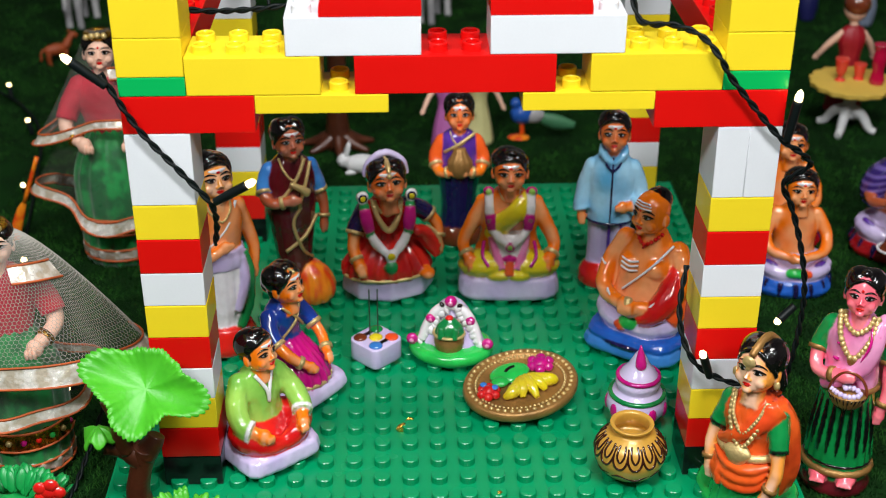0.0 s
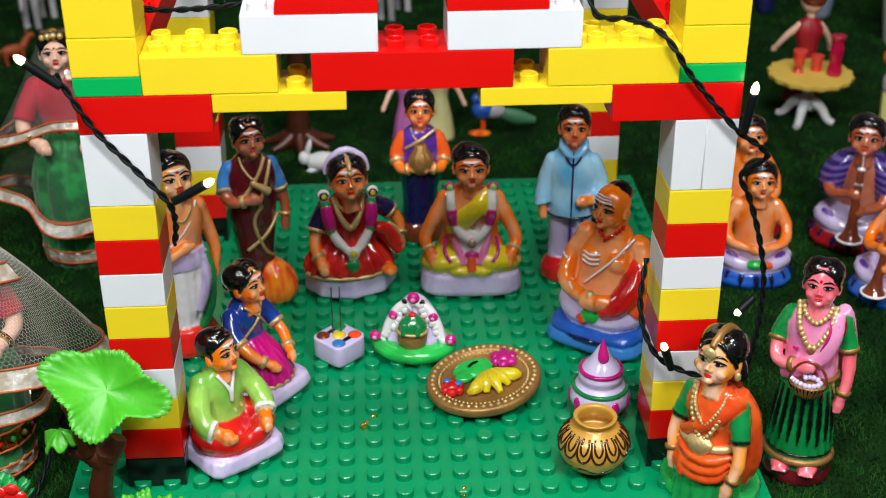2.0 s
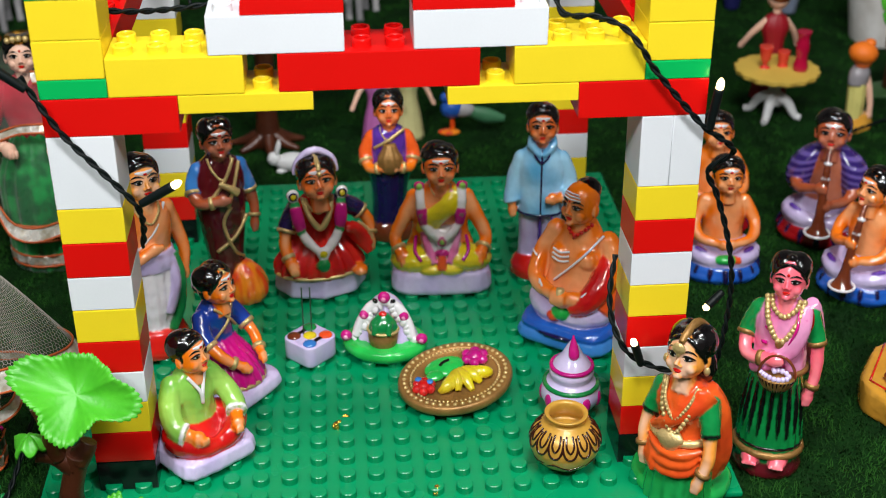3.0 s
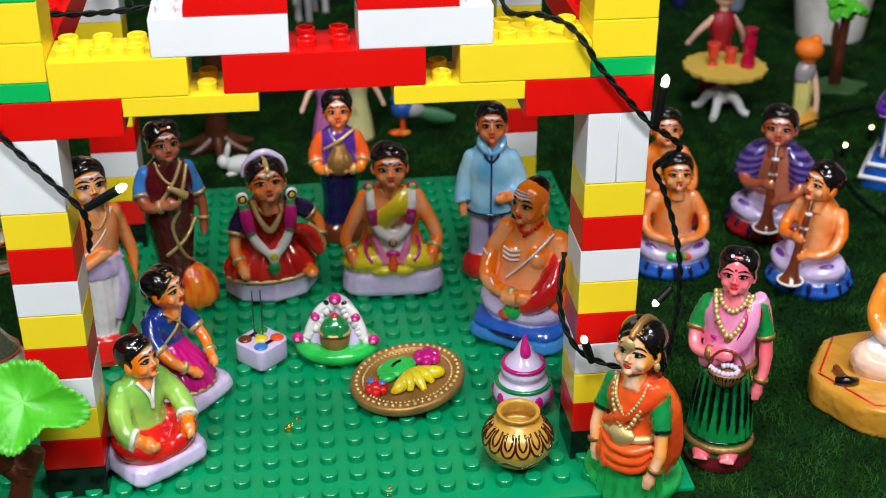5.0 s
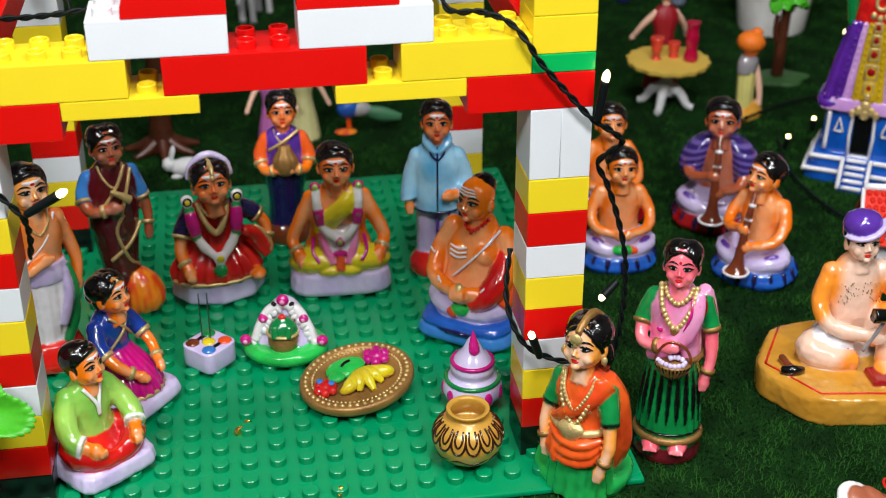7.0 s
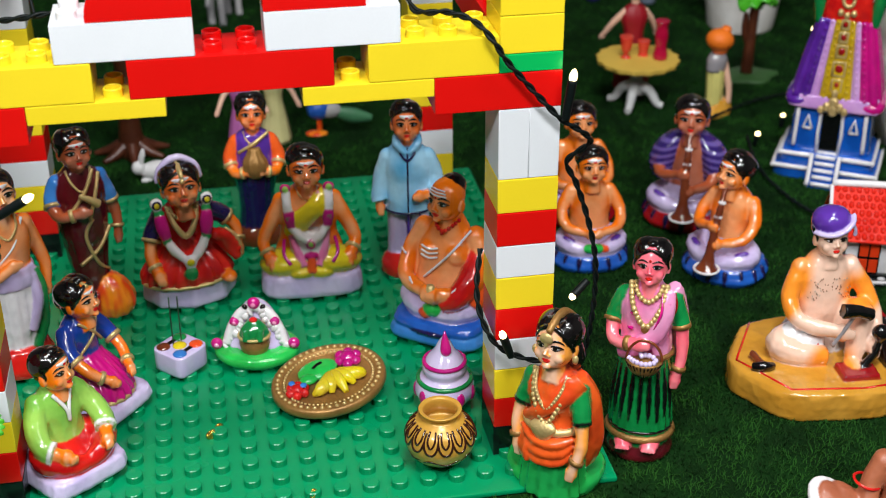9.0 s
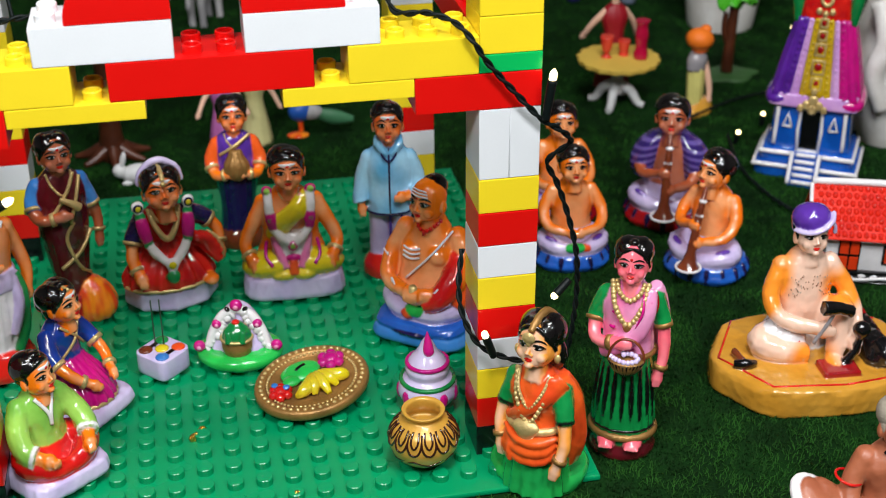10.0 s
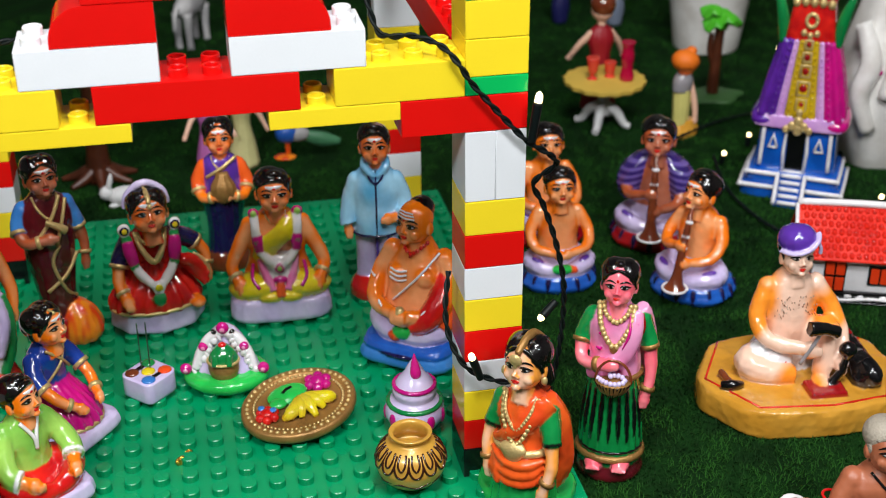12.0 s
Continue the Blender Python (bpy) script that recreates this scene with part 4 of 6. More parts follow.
def orange_lady():
    f = Model(CLAY_GLOSS)
    f.loft([(-4, 13, 0, 27, 24), (-4, 13, 7, 29, 26), (-4, 13, 10.5, 27, 24)], MIDGREEN)
    f.loft([(0, 0, 3, 20, 17), (0, 0, 12, 19, 16), (0, 0, 28, 17.5, 14), (0, 0, 44, 15, 12)], MIDGREEN, 0.05, 16, 80)
    f.loft([(1, -1, 25, 17.6, 14.6), (1, -1, 28, 18.6, 15.6), (0, -1, 36, 17.6, 14.6), (0, -1, 43, 15, 12.4), (0, 0, 50, 13, 11), (0, 0, 60, 15.4, 12.2), (0, 0, 67, 14.6, 10.6), (0, 0, 73, 10, 8), (0, 0, 77, 5.5, 5.5)], ORANGE, 0.02, 12, 60)
    # the sari's end down her back
    f.loft([(12, 9, 17, 9, 9), (14, 8, 30, 11, 10), (15, 7, 48, 10, 10), (13, 5, 62, 9, 9), (8, 3, 72, 8, 7)], ORANGE, 0.03, 9)
    f.tube([(15, -3, 72), (9, -9, 64), (-3, -12, 54), (-14, -8, 46)], [5.4, 4.6, 4.2, 3.4], ORANGE, flat=0.6)
    f.tube([(11, -6, 73), (3, -11, 63), (-8, -11, 53)], [2.4, 2.4, 2], ORANGE, flat=0.7)
    # swags of cloth under the belt
    for z0, z1, r in ((41, 37, 2.4), (37, 31.5, 2.6), (32, 26, 2.4)):
        f.tube([(-15.5, -8.5, z0), (-7, -14.4, z1 + 0.6), (2, -16, z1), (10, -13.6, z1 + 1.4), (16, -8.4, z0)], [1.2, r, r, r, 1.2], ORANGE)
    for k in range(5):
        f.tube([(-17 + 1.8 * k, -8 - 1.5 * k, 34), (-17.6 + 1.9 * k, -9 - 1.6 * k, 28), (-17 + 2 * k, -9 - 1.6 * k, 23)], [1.4, 1.8, 1.4], ORANGE)
    f.arm([(-17, 1, 67), (-20, -2, 52), (-20, -6, 41), (-18, -9, 29)], 4.8, SK_PALE, GREEN, BLACK, ANTIQUE, 0.38)
    f.arm([(18, -2, 66), (21, -7, 52), (21, -11, 39), (18, -14, 26)], 4.8, SK_PALE, GREEN, BLACK, ANTIQUE, 0.42)
    f.ring((0, -0.5, 44.5), 16.2, 2.2, GOLD, (6, 0, 0), ry=13)
    f.loft([(-1, -13.6, 37.5, 3, 2), (-1, -14.2, 42, 6, 2.6), (-1, -14, 46, 8, 2.6), (-1, -12.6, 49, 5, 2)], GOLD)
    for w, d, r in ((9, 17, 1.5), (10.5, 26, 1.9)):
        f.necklace(74, -13.4, w, d, r, GOLD, 8)
        f.tube([(-w, -5.4, 74), (-w * 0.75, -11.6, 74 - d * 0.5), (0, -13, 74 - d), (w * 0.75, -11.6, 74 - d * 0.5), (w, -5.4, 74)], 1.1, GOLD, seg=6)
    f.head((0, -2, 90), 11.6, SK_PALE, mark="dot", bun=False, parted=True, short=False, turn=-4, tip=12)
    f.tube([(-0.6, -11.6, 100.2), (0, -6, 103.4), (1, 4, 104.8), (3, 12, 99)], [1.8, 2.2, 2.4, 2], ANTIQUE)
    f.ell((2, 7, 80), (11, 6.5, 11), HAIR)
    f.ell((-0.8, -13.6, 97.6), (3.8, 1.6, 3.2), GOLD)
    f.ell((-0.8, -13.8, 94.6), (1.3, 1.0, 1.8), GOLD)
    for s in (-1, 1):
        f.ell((11.7 * s, -3.5, 84), (1.9, 1.7, 2.6), GOLD, u=8, v=6)
    return f.done("woman_figurine", pose(0.1555, -0.028, GROUND, 0, 0, -40) @ Matrix.Diagonal((0.98, 0.98, 1.06, 1)), "clay woman in orange and green sari on round green base")


def pink_lady():
    f = Model(CLAY_GLOSS)
    f.loft([(0, 0, 0, 20, 18), (0, 0, 4, 21, 19), (0, 0, 10, 18, 16)], MAROON)
    for s in (-1, 1):
        f.ell((8 * s, -13, 11), (6, 8, 4), SK_PINK)
        for k in range(4):
            f.ell((8 * s - 3.6 + 2.4 * k, -20, 10.5), (1.3, 2, 1.5), SK_PINK, u=8, v=6)
    f.loft([(0, 0, 10, 19, 16), (0, 0, 22, 19.5, 16), (0, 0, 44, 17.5, 14), (0, 0, 64, 15, 12), (0, 0, 74, 13.5, 11)], GREEN, 0.03, 20, 80)
    f.ring((0, 0, 15), 19.6, 2.4, ANTIQUE, ry=16.4)
    f.ring((0, 0, 19.4), 19.4, 0.8, BLACK, ry=16.2)
    for k in range(9):
        a = radians(200 + 17.5 * k)
        f.tube([(16.2 * math.cos(a), 13.2 * math.sin(a), 60), (18.4 * math.cos(a), 15.2 * math.sin(a), 44), (19.6 * math.cos(a), 16.2 * math.sin(a), 26)], [0.4, 1.5, 0.4], BLACK, seg=6)
    f.loft([(0, -1, 66, 16, 13.5), (0, -1, 74, 15.5, 12.5), (0, -1, 84, 15, 11.5), (0, 0, 96, 17, 11.5), (0, 0, 102, 14.4, 10), (0, 0, 108, 9, 8), (0, 0, 112, 5.5, 5.5)], PINK, 0.012, 11)
    f.ring((0, -1, 68), 16.4, 1.6, ANTIQUE, ry=13.9)
    f.tube([(12, -5, 107), (11, -10.5, 97), (6, -13, 84), (-6, -14, 74), (-14, -9, 68)], [4, 5.4, 5.4, 5, 4], PINK, flat=0.6)
    f.tube([(14, 3, 107), (17, 8, 92), (17, 10, 74), (15, 9, 60)], [4, 6, 6, 4], PINK)
    for k in range(4):
        f.tube([(8 + 2.4 * k, -8.6 + 1.6 * k, 106), (8.6 + 2.6 * k, -14.4 + 2.6 * k, 98), (5 + 2.6 * k, -15.4 + 2 * k, 88)], [0.5, 0.9, 0.4], DKRED if k % 2 else MAGENTA, seg=6)
    for x, y, z in ((-8, -11.4, 95), (-4, -12.4, 90), (-9, -11.6, 86), (-3, -12.6, 80), (-8, -12.4, 74), (3, -12.8, 74), (12, -11.8, 92), (8, -13.4, 87), (13, -9.6, 102)):
        f.ell((x, y - 1.0, z), (2.6, 1.0, 1.0), MAGENTA, (0, 25, 0), 8, 6)
    f.arm([(-17, 1, 101), (-22, -1, 86), (-18, -10, 76), (-4, -16, 78)], 5.0, SK_PINK, GREEN, ANTIQUE, ANTIQUE, 0.4)
    f.arm([(17, 1, 101), (22, 0, 86), (22, -4, 70), (20, -7, 55)], 4.9, SK_PINK, GREEN, ANTIQUE, ANTIQUE, 0.38)
    f.loft([(1, -18, 61, 5, 4.4), (1, -18, 64, 8.4, 7), (1, -18, 68, 10.4, 8.6), (1, -18, 70, 10.8, 9)], ANTIQUE, 0.03, 20)
    for k in range(16):
        a = radians(180 + 12 * k)
        f.tube([(1 + 6 * math.cos(a), -18 + 5.2 * math.sin(a), 61.6), (1 + 11 * math.cos(a), -18 + 9.2 * math.sin(a), 69.6)], 0.5, BLACK, seg=6, n=1)
    f.beads([(-8, -18, 70), (-4, -23, 71), (2, -25, 71), (8, -21, 71), (5, -17, 72), (-3, -17, 72), (1, -20, 73)], 1.7, LILAC, 2.4)
    f.ring((1, -18, 69), 10.5, 0.9, BROWN, (90, 0, 0), a0=0, a1=180, ry=13)
    f.necklace(110, -10.5, 8, 8, 2.2, GOLD, 7)
    f.necklace(110, -13.6, 10.5, 22, 2.5, GOLD, 9)
    f.tube([(-10.5, -4.6, 110), (-8, -12, 99), (0, -13.4, 88), (8, -12, 99), (10.5, -4.6, 110)], 1.4, GOLD, seg=8)
    f.ell((0, -13.6, 87), (2.8, 1.8, 3.2), ANTIQUE)
    f.head((0, -2, 121.5), 10.4, SK_PINK, mark="dot", bun=True, short=False, turn=-2, tip=12)
    return f.done("woman_figurine", pose(0.2135, -0.001, GROUND, 0, 0, -24) @ slim(0.92, 0.94), "clay woman in green skirt and pink sari holding a basket")


def seated_player(name, xy, rz, base, cloth, top, label, instrument="pipe", turn=0, h=1.0):
    f = Model(CLAY_GLOSS)
    f.slab((62, 58), 0, 14, base, 5, 2.6, 0.93)
    for k in range(16):
        a = 2 * math.pi * k / 16
        f.tube([(31.0 * math.cos(a), 29.0 * math.sin(a), 3), (30.6 * math.cos(a), 28.4 * math.sin(a), 8), (28.6 * math.cos(a), 26.6 * math.sin(a), 13)], 1.7, NAVY, seg=6)
    f.loft([(0, 3, 13, 22, 19), (0, 3, 20, 22, 18), (0, 4, 30, 16, 13)], cloth, 0.02, 10)
    for s in (-1, 1):
        f.tube([(11 * s, 6, 22), (22 * s, -7, 21), (11 * s, -18, 18), (-4 * s, -19, 17)], [8, 7.4, 6.2, 4.6], cloth)
        f.ell((18 * s, -15.5, 25.5), (6, 2.2, 1.8), PURPLE, (0, -20 * s, 30 * s), 10, 6)
    f.loft([(0, 4, 24, 17, 13), (0, 4, 36, 16, 12), (0, 4, 52, 17, 12), (0, 4, 61, 14.5, 10.6), (0, 4, 67, 9, 8), (0, 4, 70, 6, 6)], SK if top is SK else SK_DEEP)
    skin = SK if top is SK else SK_DEEP
    if top is not SK:
        for s in (-1, 1):
            f.loft([(19 * s, 4, 34, 8, 11), (19.5 * s, 3, 44, 10.5, 14), (16 * s, 4, 57, 10, 13), (10 * s, 5, 66, 6, 9), (7 * s, 5, 70, 2, 4)], top, 0.02, 7)
    if instrument == "pipe":
        f.arm([(-18, 4, 61), (-23, -3, 48), (-18, -14, 42), (-5, -23, 46)], 5.4, skin)
        f.arm([(18, 4, 61), (23, -3, 47), (17, -14, 36), (5, -25, 35)], 5.4, skin)
        f.tube([(0, -13.5, 74), (0, -20, 60), (0, -27, 40), (0, -32, 24)], [1.8, 2.6, 3.2, 4], BROWN)
        f.loft([(0, -31, 27, 4.2, 4.2), (0, -33, 20, 6, 6), (0, -34, 16, 9, 9)], BROWN)
        for z, y in ((64, -18), (54, -22), (46, -24.5), (30, -30), (26, -31.5)):
            f.ell((0, y, z), (3.6, 3.2, 1.4), WHITE, (-20, 0, 0))
        f.ring((0, -34, 17), 9, 1.0, WHITE)
    else:
        f.arm([(-18, 4, 61), (-25, -2, 46), (-20, -14, 36), (-6, -22, 34)], 5.4, skin)
        f.arm([(18, 4, 61), (25, -2, 46), (20, -14, 36), (6, -22, 34)], 5.4, skin)
        f.ell((0, -22, 20), (9, 5, 4), LEAFGREEN)
        f.ell((8, -21, 19), (6, 4, 4), ORANGE)
        f.ring((0, 3, 27), 17.6, 1.6, MAGENTA, ry=14)
    f.head((0, -1, 81.5), 12, skin, mark="white", turn=turn)
    return f.done(name, pose(*xy, GROUND, 0, 0, rz), label, group="seated musicians", scale=h)


def cobbler():
    f = Model(CLAY_GLOSS)
    # eight-sided plinth with a red line
    out = [(-66, -6), (-40, -46), (10, -50), (50, -44), (66, -10), (62, 30), (20, 46), (-42, 40)]

    soft = out
    for _ in range(3):
        soft = [q for a, b in zip(soft, soft[1:] + soft[:1]) for q in ((a[0] * 0.85 + b[0] * 0.15, a[1] * 0.85 + b[1] * 0.15), (a[0] * 0.15 + b[0] * 0.85, a[1] * 0.15 + b[1] * 0.85))]

    def poly(s, z):
        return [Vector((x * s + 0.5 * math.sin(y * 0.3 + z), y * s + 0.5 * math.sin(x * 0.25 + z), z)) for x, y in soft]
    f.rings([poly(0.97, 0), poly(1.0, 2), poly(1.005, 9), poly(1.0, 16), poly(0.985, 18.6), poly(0.955, 19.8), poly(0.9, 20), poly(0.02, 20.2)], OCHRE)
    line = [(x * 0.88, y * 0.88, 20.2) for x, y in out]
    for i in (0, 1, 2, 3, 5, 7):
        a, b = line[i], line[(i + 1) % 8]
        f.tube([a, tuple(0.5 * (p + q) for p, q in zip(a, b)), b], 0.7, RED, seg=6, n=2)
    # the seated man
    f.m = Matrix.Translation((-4, 0, 0)) @ slim(0.88, 0.92) @ Matrix.Translation((4, 0, 0))
    f.loft([(-6, 12, 20, 27, 18), (-6, 11, 30, 22, 16), (-4, 11, 42, 17, 13)], WHITE, 0.03, 12)
    f.tube([(-14, 8, 30), (-36, -4, 29), (-24, -14, 27), (-6, -16, 25)], [10, 9.5, 8, 6], SK_PATCH)
    f.tube([(-10, 4, 34), (-26, -2, 33), (-37, -6, 28)], [11, 9.5, 6], WHITE)
    f.tube([(-8, -6, 34), (-22, -10, 31), (-34, -11, 27)], [7, 6.5, 4], WHITE)
    f.tube([(-40, -13, 26), (-28, -17.2, 28.4), (-12, -14.4, 33)], 0.8, RED)
    f.tube([(8, 8, 34), (18, -6, 50), (17, -13, 38), (12, -18, 24)], [10, 9.5, 8, 6.5], SK_PATCH)
    f.ell((10, -24, 23), (6, 9, 4), SK_PATCH)
    f.loft([(-4, 12, 36, 18, 14), (-4, 11, 48, 19, 14.5), (-4, 11, 62, 21, 14), (-4, 11, 73, 18.5, 12), (-4, 11, 81, 12, 9), (-4, 11, 86, 6, 6)], SK_PATCH)
    for s in (-1, 1):
        for k in range(30):
            rk = random.Random(k + 50 * s)
            f.level = 0
            f.ell((-4 + s * rk.uniform(1, 15), -2.4 + 0.02 * k, rk.uniform(57, 72)), (0.28, 0.55, 0.6), BROWN if k % 3 else GREYHAIR, u=6, v=4)
    f.level = 1
    f.arm([(-25, 11, 75), (-32, 4, 58), (-24, -8, 46), (-2, -19, 44)], 7, SK_PATCH)
    f.arm([(17, 11, 75), (27, 4, 60), (29, -8, 46), (25, -20, 36)], 7, SK_PATCH)
    # tools in his fists
    f.tube([(-6, -23, 36), (2, -24, 50), (6, -24, 58)], 1.3, GREY)
    f.tube([(-4, -26, 62), (8, -24, 60), (19, -22, 56)], [5, 4.2, 4.6], BLACK)
    f.tube([(26, -27, 44), (22, -28, 32), (14, -29, 22)], [1.6, 2.6, 3.6], BLACK)
    f.ell((26, -26, 45), (6.5, 5.5, 5.5), BLACK)
    f.box((-2, -40, 20.2), (24, -22, 24), DKRED, 0.8, Matrix.Translation((0, 0, 0)))
    f.tube([(-54, -3, 22.5), (-51, -18, 22.5)], 2.8, BROWN)
    f.tube([(-59, -18, 22.5), (-51, -21, 23.5), (-43, -19, 22.5)], [2.6, 3.2, 1.8], BLACK)
    f.loft([(43, -3, 20, 11, 29), (43, -3, 24, 11.4, 29.5), (42.5, -2, 30, 9.4, 27), (42, -1, 33, 6, 22)], BLACK, 0.03, 13, 52, square=4)
    f.box((33, 14, 27), (50, 25, 34), DKRED, 2.0)
    f.tube([(42, -20, 31), (45, -30, 27), (46, -33, 22)], [7, 7, 4], BLACK)
    f.head((-4, 7, 95.5), 11.2, SK_PATCH, mark="dot", male=False)
    f.ell((-4, 10.5, 105), (13.4, 13.4, 9.8), PURPLE, (-8, 0, 0), 24, 14)
    stripes(f, [[(-17.4, 6, 100), (-11, -2.4, 100.6), (-1, -4.6, 103.4), (6.4, -1, 108), (9, 5, 111)], [(6, -1.6, 107.6), (8.6, -0.6, 103), (9.4, 1, 98.5)]], [1.3, 1.7, 1.7], LILAC)
    return f.done("cobbler_figurine", pose(0.348, 0.046, GROUND, 0, 0, -4), "clay cobbler in purple turban hammering on an ochre plinth")


def bald_man():
    f = Model(CLAY_MATT)
    f.loft([(0, 4, 0, 26, 22), (0, 4, 12, 26, 22), (0, 6, 24, 18, 15)], WHITE, 0.03, 14)
    f.tube([(-8, -2, 12), (-26, 0, 22), (-40, 2, 32), (-45, 2, 35)], [10, 9, 8, 4], SK_TAN)
    f.ell((-43, -3, 29), (13, 17, 6), WHITE, (40, 0, 40))
    f.ell((-42, -5, 32), (9, 13, 4.5), SK_TAN, (40, 0, 40))
    f.tube([(-40, 0, 25), (-26, -12, 12), (-14, -18, 6)], [7, 7, 6], WHITE)
    f.loft([(0, 6, 20, 17, 13), (0, 6, 34, 17, 13), (0, 6, 46, 21, 12.5), (0, 6, 53, 16, 11), (0, 6, 60, 8, 8)], SK_TAN)
    f.arm([(-20, 6, 52), (-26, 2, 38), (-24, -8, 26), (-14, -18, 24)], 6.4, SK_TAN)
    f.arm([(20, 6, 52), (26, 2, 38), (24, -8, 26), (14, -18, 24)], 6.4, SK_TAN)
    f.ring((-25, 3, 40), 6.8, 0.8, RED, (0, 14, 0))
    f.beads([(-6, -7, 40), (0, -8, 42), (5, -7, 40), (-2, -8, 37), (2, -8, 37)], 0.9, GREYHAIR, 1.1)
    f.tube([(-10, 0, 58), (0, -7, 50), (10, 0, 58)], 0.8, BLACK)
    f.head((-1, 4, 70), 11.6, SK_TAN, hair=GREYHAIR, mark="none")
    return f.done("old_man_figurine", pose(0.324, -0.110, GROUND, 0, 0, -10), "matt brown clay old man with cropped grey hair sitting")


SHAWL = paint("shawl_purple", (48, 32, 102), (104, 86, 158), 90)
bride(), groom(), maroon_lady(), bare_man(), blue_lady(), green_boy(), purple_lady(), jacket_man(), priest(), orange_lady(), pink_lady()
seated_player("piper_figurine", (0.338, 0.186), -46, BASE_BLUE, LILAC, SK, "glossy bare-chested clay piper seated on striped blue base", turn=-22, h=0.95)
seated_player("piper_figurine", (0.337, 0.270), -24, DKRED, LILAC, SHAWL, "glossy clay piper in purple shawl on striped red base", h=1.02)
seated_player("drummer_figurine", (0.247, 0.222), -6, BASE_BLUE, LILAC, SK, "glossy bare-chested clay musician seated on striped blue base", "drum", h=0.91)
seated_player("singer_figurine", (0.258, 0.292), -6, DKRED, LILAC, SK, "glossy bare-chested clay musician seated behind another", "drum", h=0.95)
cobbler(), bald_man()

# ---- offerings on the baseplate ----
def plain(f, name, parent=None, label=""):
    """Turns a model into one mesh part under its thing."""
    bmesh.ops.recalc_face_normals(f.bm, faces=f.bm.faces)
    bmesh.ops.scale(f.bm, vec=(0.001,) * 3, verts=f.bm.verts)
    me = bpy.data.meshes.new(name)
    f.bm.to_mesh(me)
    f.bm.free()
    for mm in f.mats:
        me.materials.append(mm)
    ob = new(name, me)
    ob.parent = parent
    return tagged(ob, label)


def offering_box():
    t = empty("offering_box", on_studs(-0.0445, 0.1275, 45), "lilac clay box with coloured sweets and incense sticks", "offering box")
    f = Model()
    f.slab((25, 25), 0, 14.5, LILAC, 1.4, 7)
    plain(f, "box", parent=t)
    for x, y, m in ((-7, -7, SKYBLUE), (7, 7, GREEN), (-7, 7, BROWN), (7, -7, ORANGE), (0, 0, YELLOW)):
        f = Model()
        f.ell((x, y, 14.6), (4.4, 4.4, 1.8), m)
        plain(f, "sweet", parent=t)
        if x:
            c = x - math.copysign(5.6, x)
            f = Model()
            f.box((c - 1.4, y - 1.4, 14), (c + 1.4, y + 1.4, 15.2), BLACK, 0.3)
            plain(f, "tile", parent=t)
    for x in (-1.2, 2.4):
        f = Model()
        f.tube([(x, 3 - x, 14), (x + 0.4, 3.2 - x, 48)], 0.42, surf("incense_green", (28, 62, 40), rough=0.7), seg=8)
        plain(f, "incense_stick", parent=t)


def shrine():
    t = empty("shrine_model", on_studs(0.003, 0.1315, -10), "painted clay shrine with green base and pink flowers", "shrine model")
    f = Model()
    f.loft([(0, 0, 0, 24, 19), (0, 0, 4, 27, 22), (0, 0, 8, 26, 21), (0, 0, 9.5, 20, 16)], LEAFGREEN)
    plain(f, "base", parent=t)
    f = Model()
    f.loft([(0, 3, 7, 21, 14), (0, 3, 12, 19, 13), (0, 5, 20, 15, 10), (0, 6, 28, 11, 7), (0, 6, 34, 6.5, 5), (0, 6, 37, 2, 2)], LILAC, 0.05, 13)
    for s in (-1, 1):
        f.tube([(18 * s, -4, 11), (15 * s, -2, 20), (9 * s, 0, 30), (0, 1, 35)], [3, 3.4, 3.4, 3.2], WHITE)
        for k in range(9):
            f.ell((s * (19 - 1.9 * k) + math.sin(5 * k), -5.4 + 0.5 * k, 10 + 2.8 * k), (2.2 + 0.8 * math.sin(3 * k + s), 1.8, 3.2 + 0.6 * math.sin(5 * k)), WHITE, (20 * s, 34 * s, 0), u=8, v=6)
    plain(f, "back_arch", parent=t)
    f = Model()
    f.loft([(0, -9, 9, 8, 7), (0, -9, 14, 9.5, 8), (0, -8, 20, 9, 7.5), (0, -7, 26, 7, 6.5), (0, -7, 29, 3, 3)], ANTIQUE)
    f.ring((0, -9, 20), 9.6, 1.0, GOLD, ry=8)
    f.loft([(0, -8, 19, 9.6, 8), (0, -8, 25, 8, 7.2), (0, -7.4, 29, 4, 4), (0, -7, 31, 1, 1)], GREEN, 0.04, 7)
    f.tube([(-4, -15.5, 19), (-4.5, -12.5, 26)], 2.4, GREEN)
    f.tube([(4, -15.5, 19), (4.5, -12.5, 26)], 2.4, GREEN)
    f.ell((0, -8, 30), (2.6, 2.4, 2), RED)
    plain(f, "idol", parent=t)
    for x, y, z, r in ((0, -1, 38, 4), (-12.5, -3, 26, 3.2), (12.5, -3, 26, 3.2), (-24, -6, 12, 3.8), (24, -6, 12, 3.8)):
        f = Model()
        f.ell((x, y, z), (r, r * 0.8, r), MAGENTA)
        f.ell((x, y - r * 0.55, z), (r * 0.45, r * 0.4, r * 0.45), PINK)
        plain(f, "flower", parent=t)
    for x, z in ((-5.5, 35.5), (5.5, 35.5), (-15.5, 21), (15.5, 21)):
        f = Model()
        f.ell((x, -1.4, z), (2.0, 1.6, 1.5), BLACK, (0, 40 if x < 0 else -40, 0))
        plain(f, "leaf", parent=t)


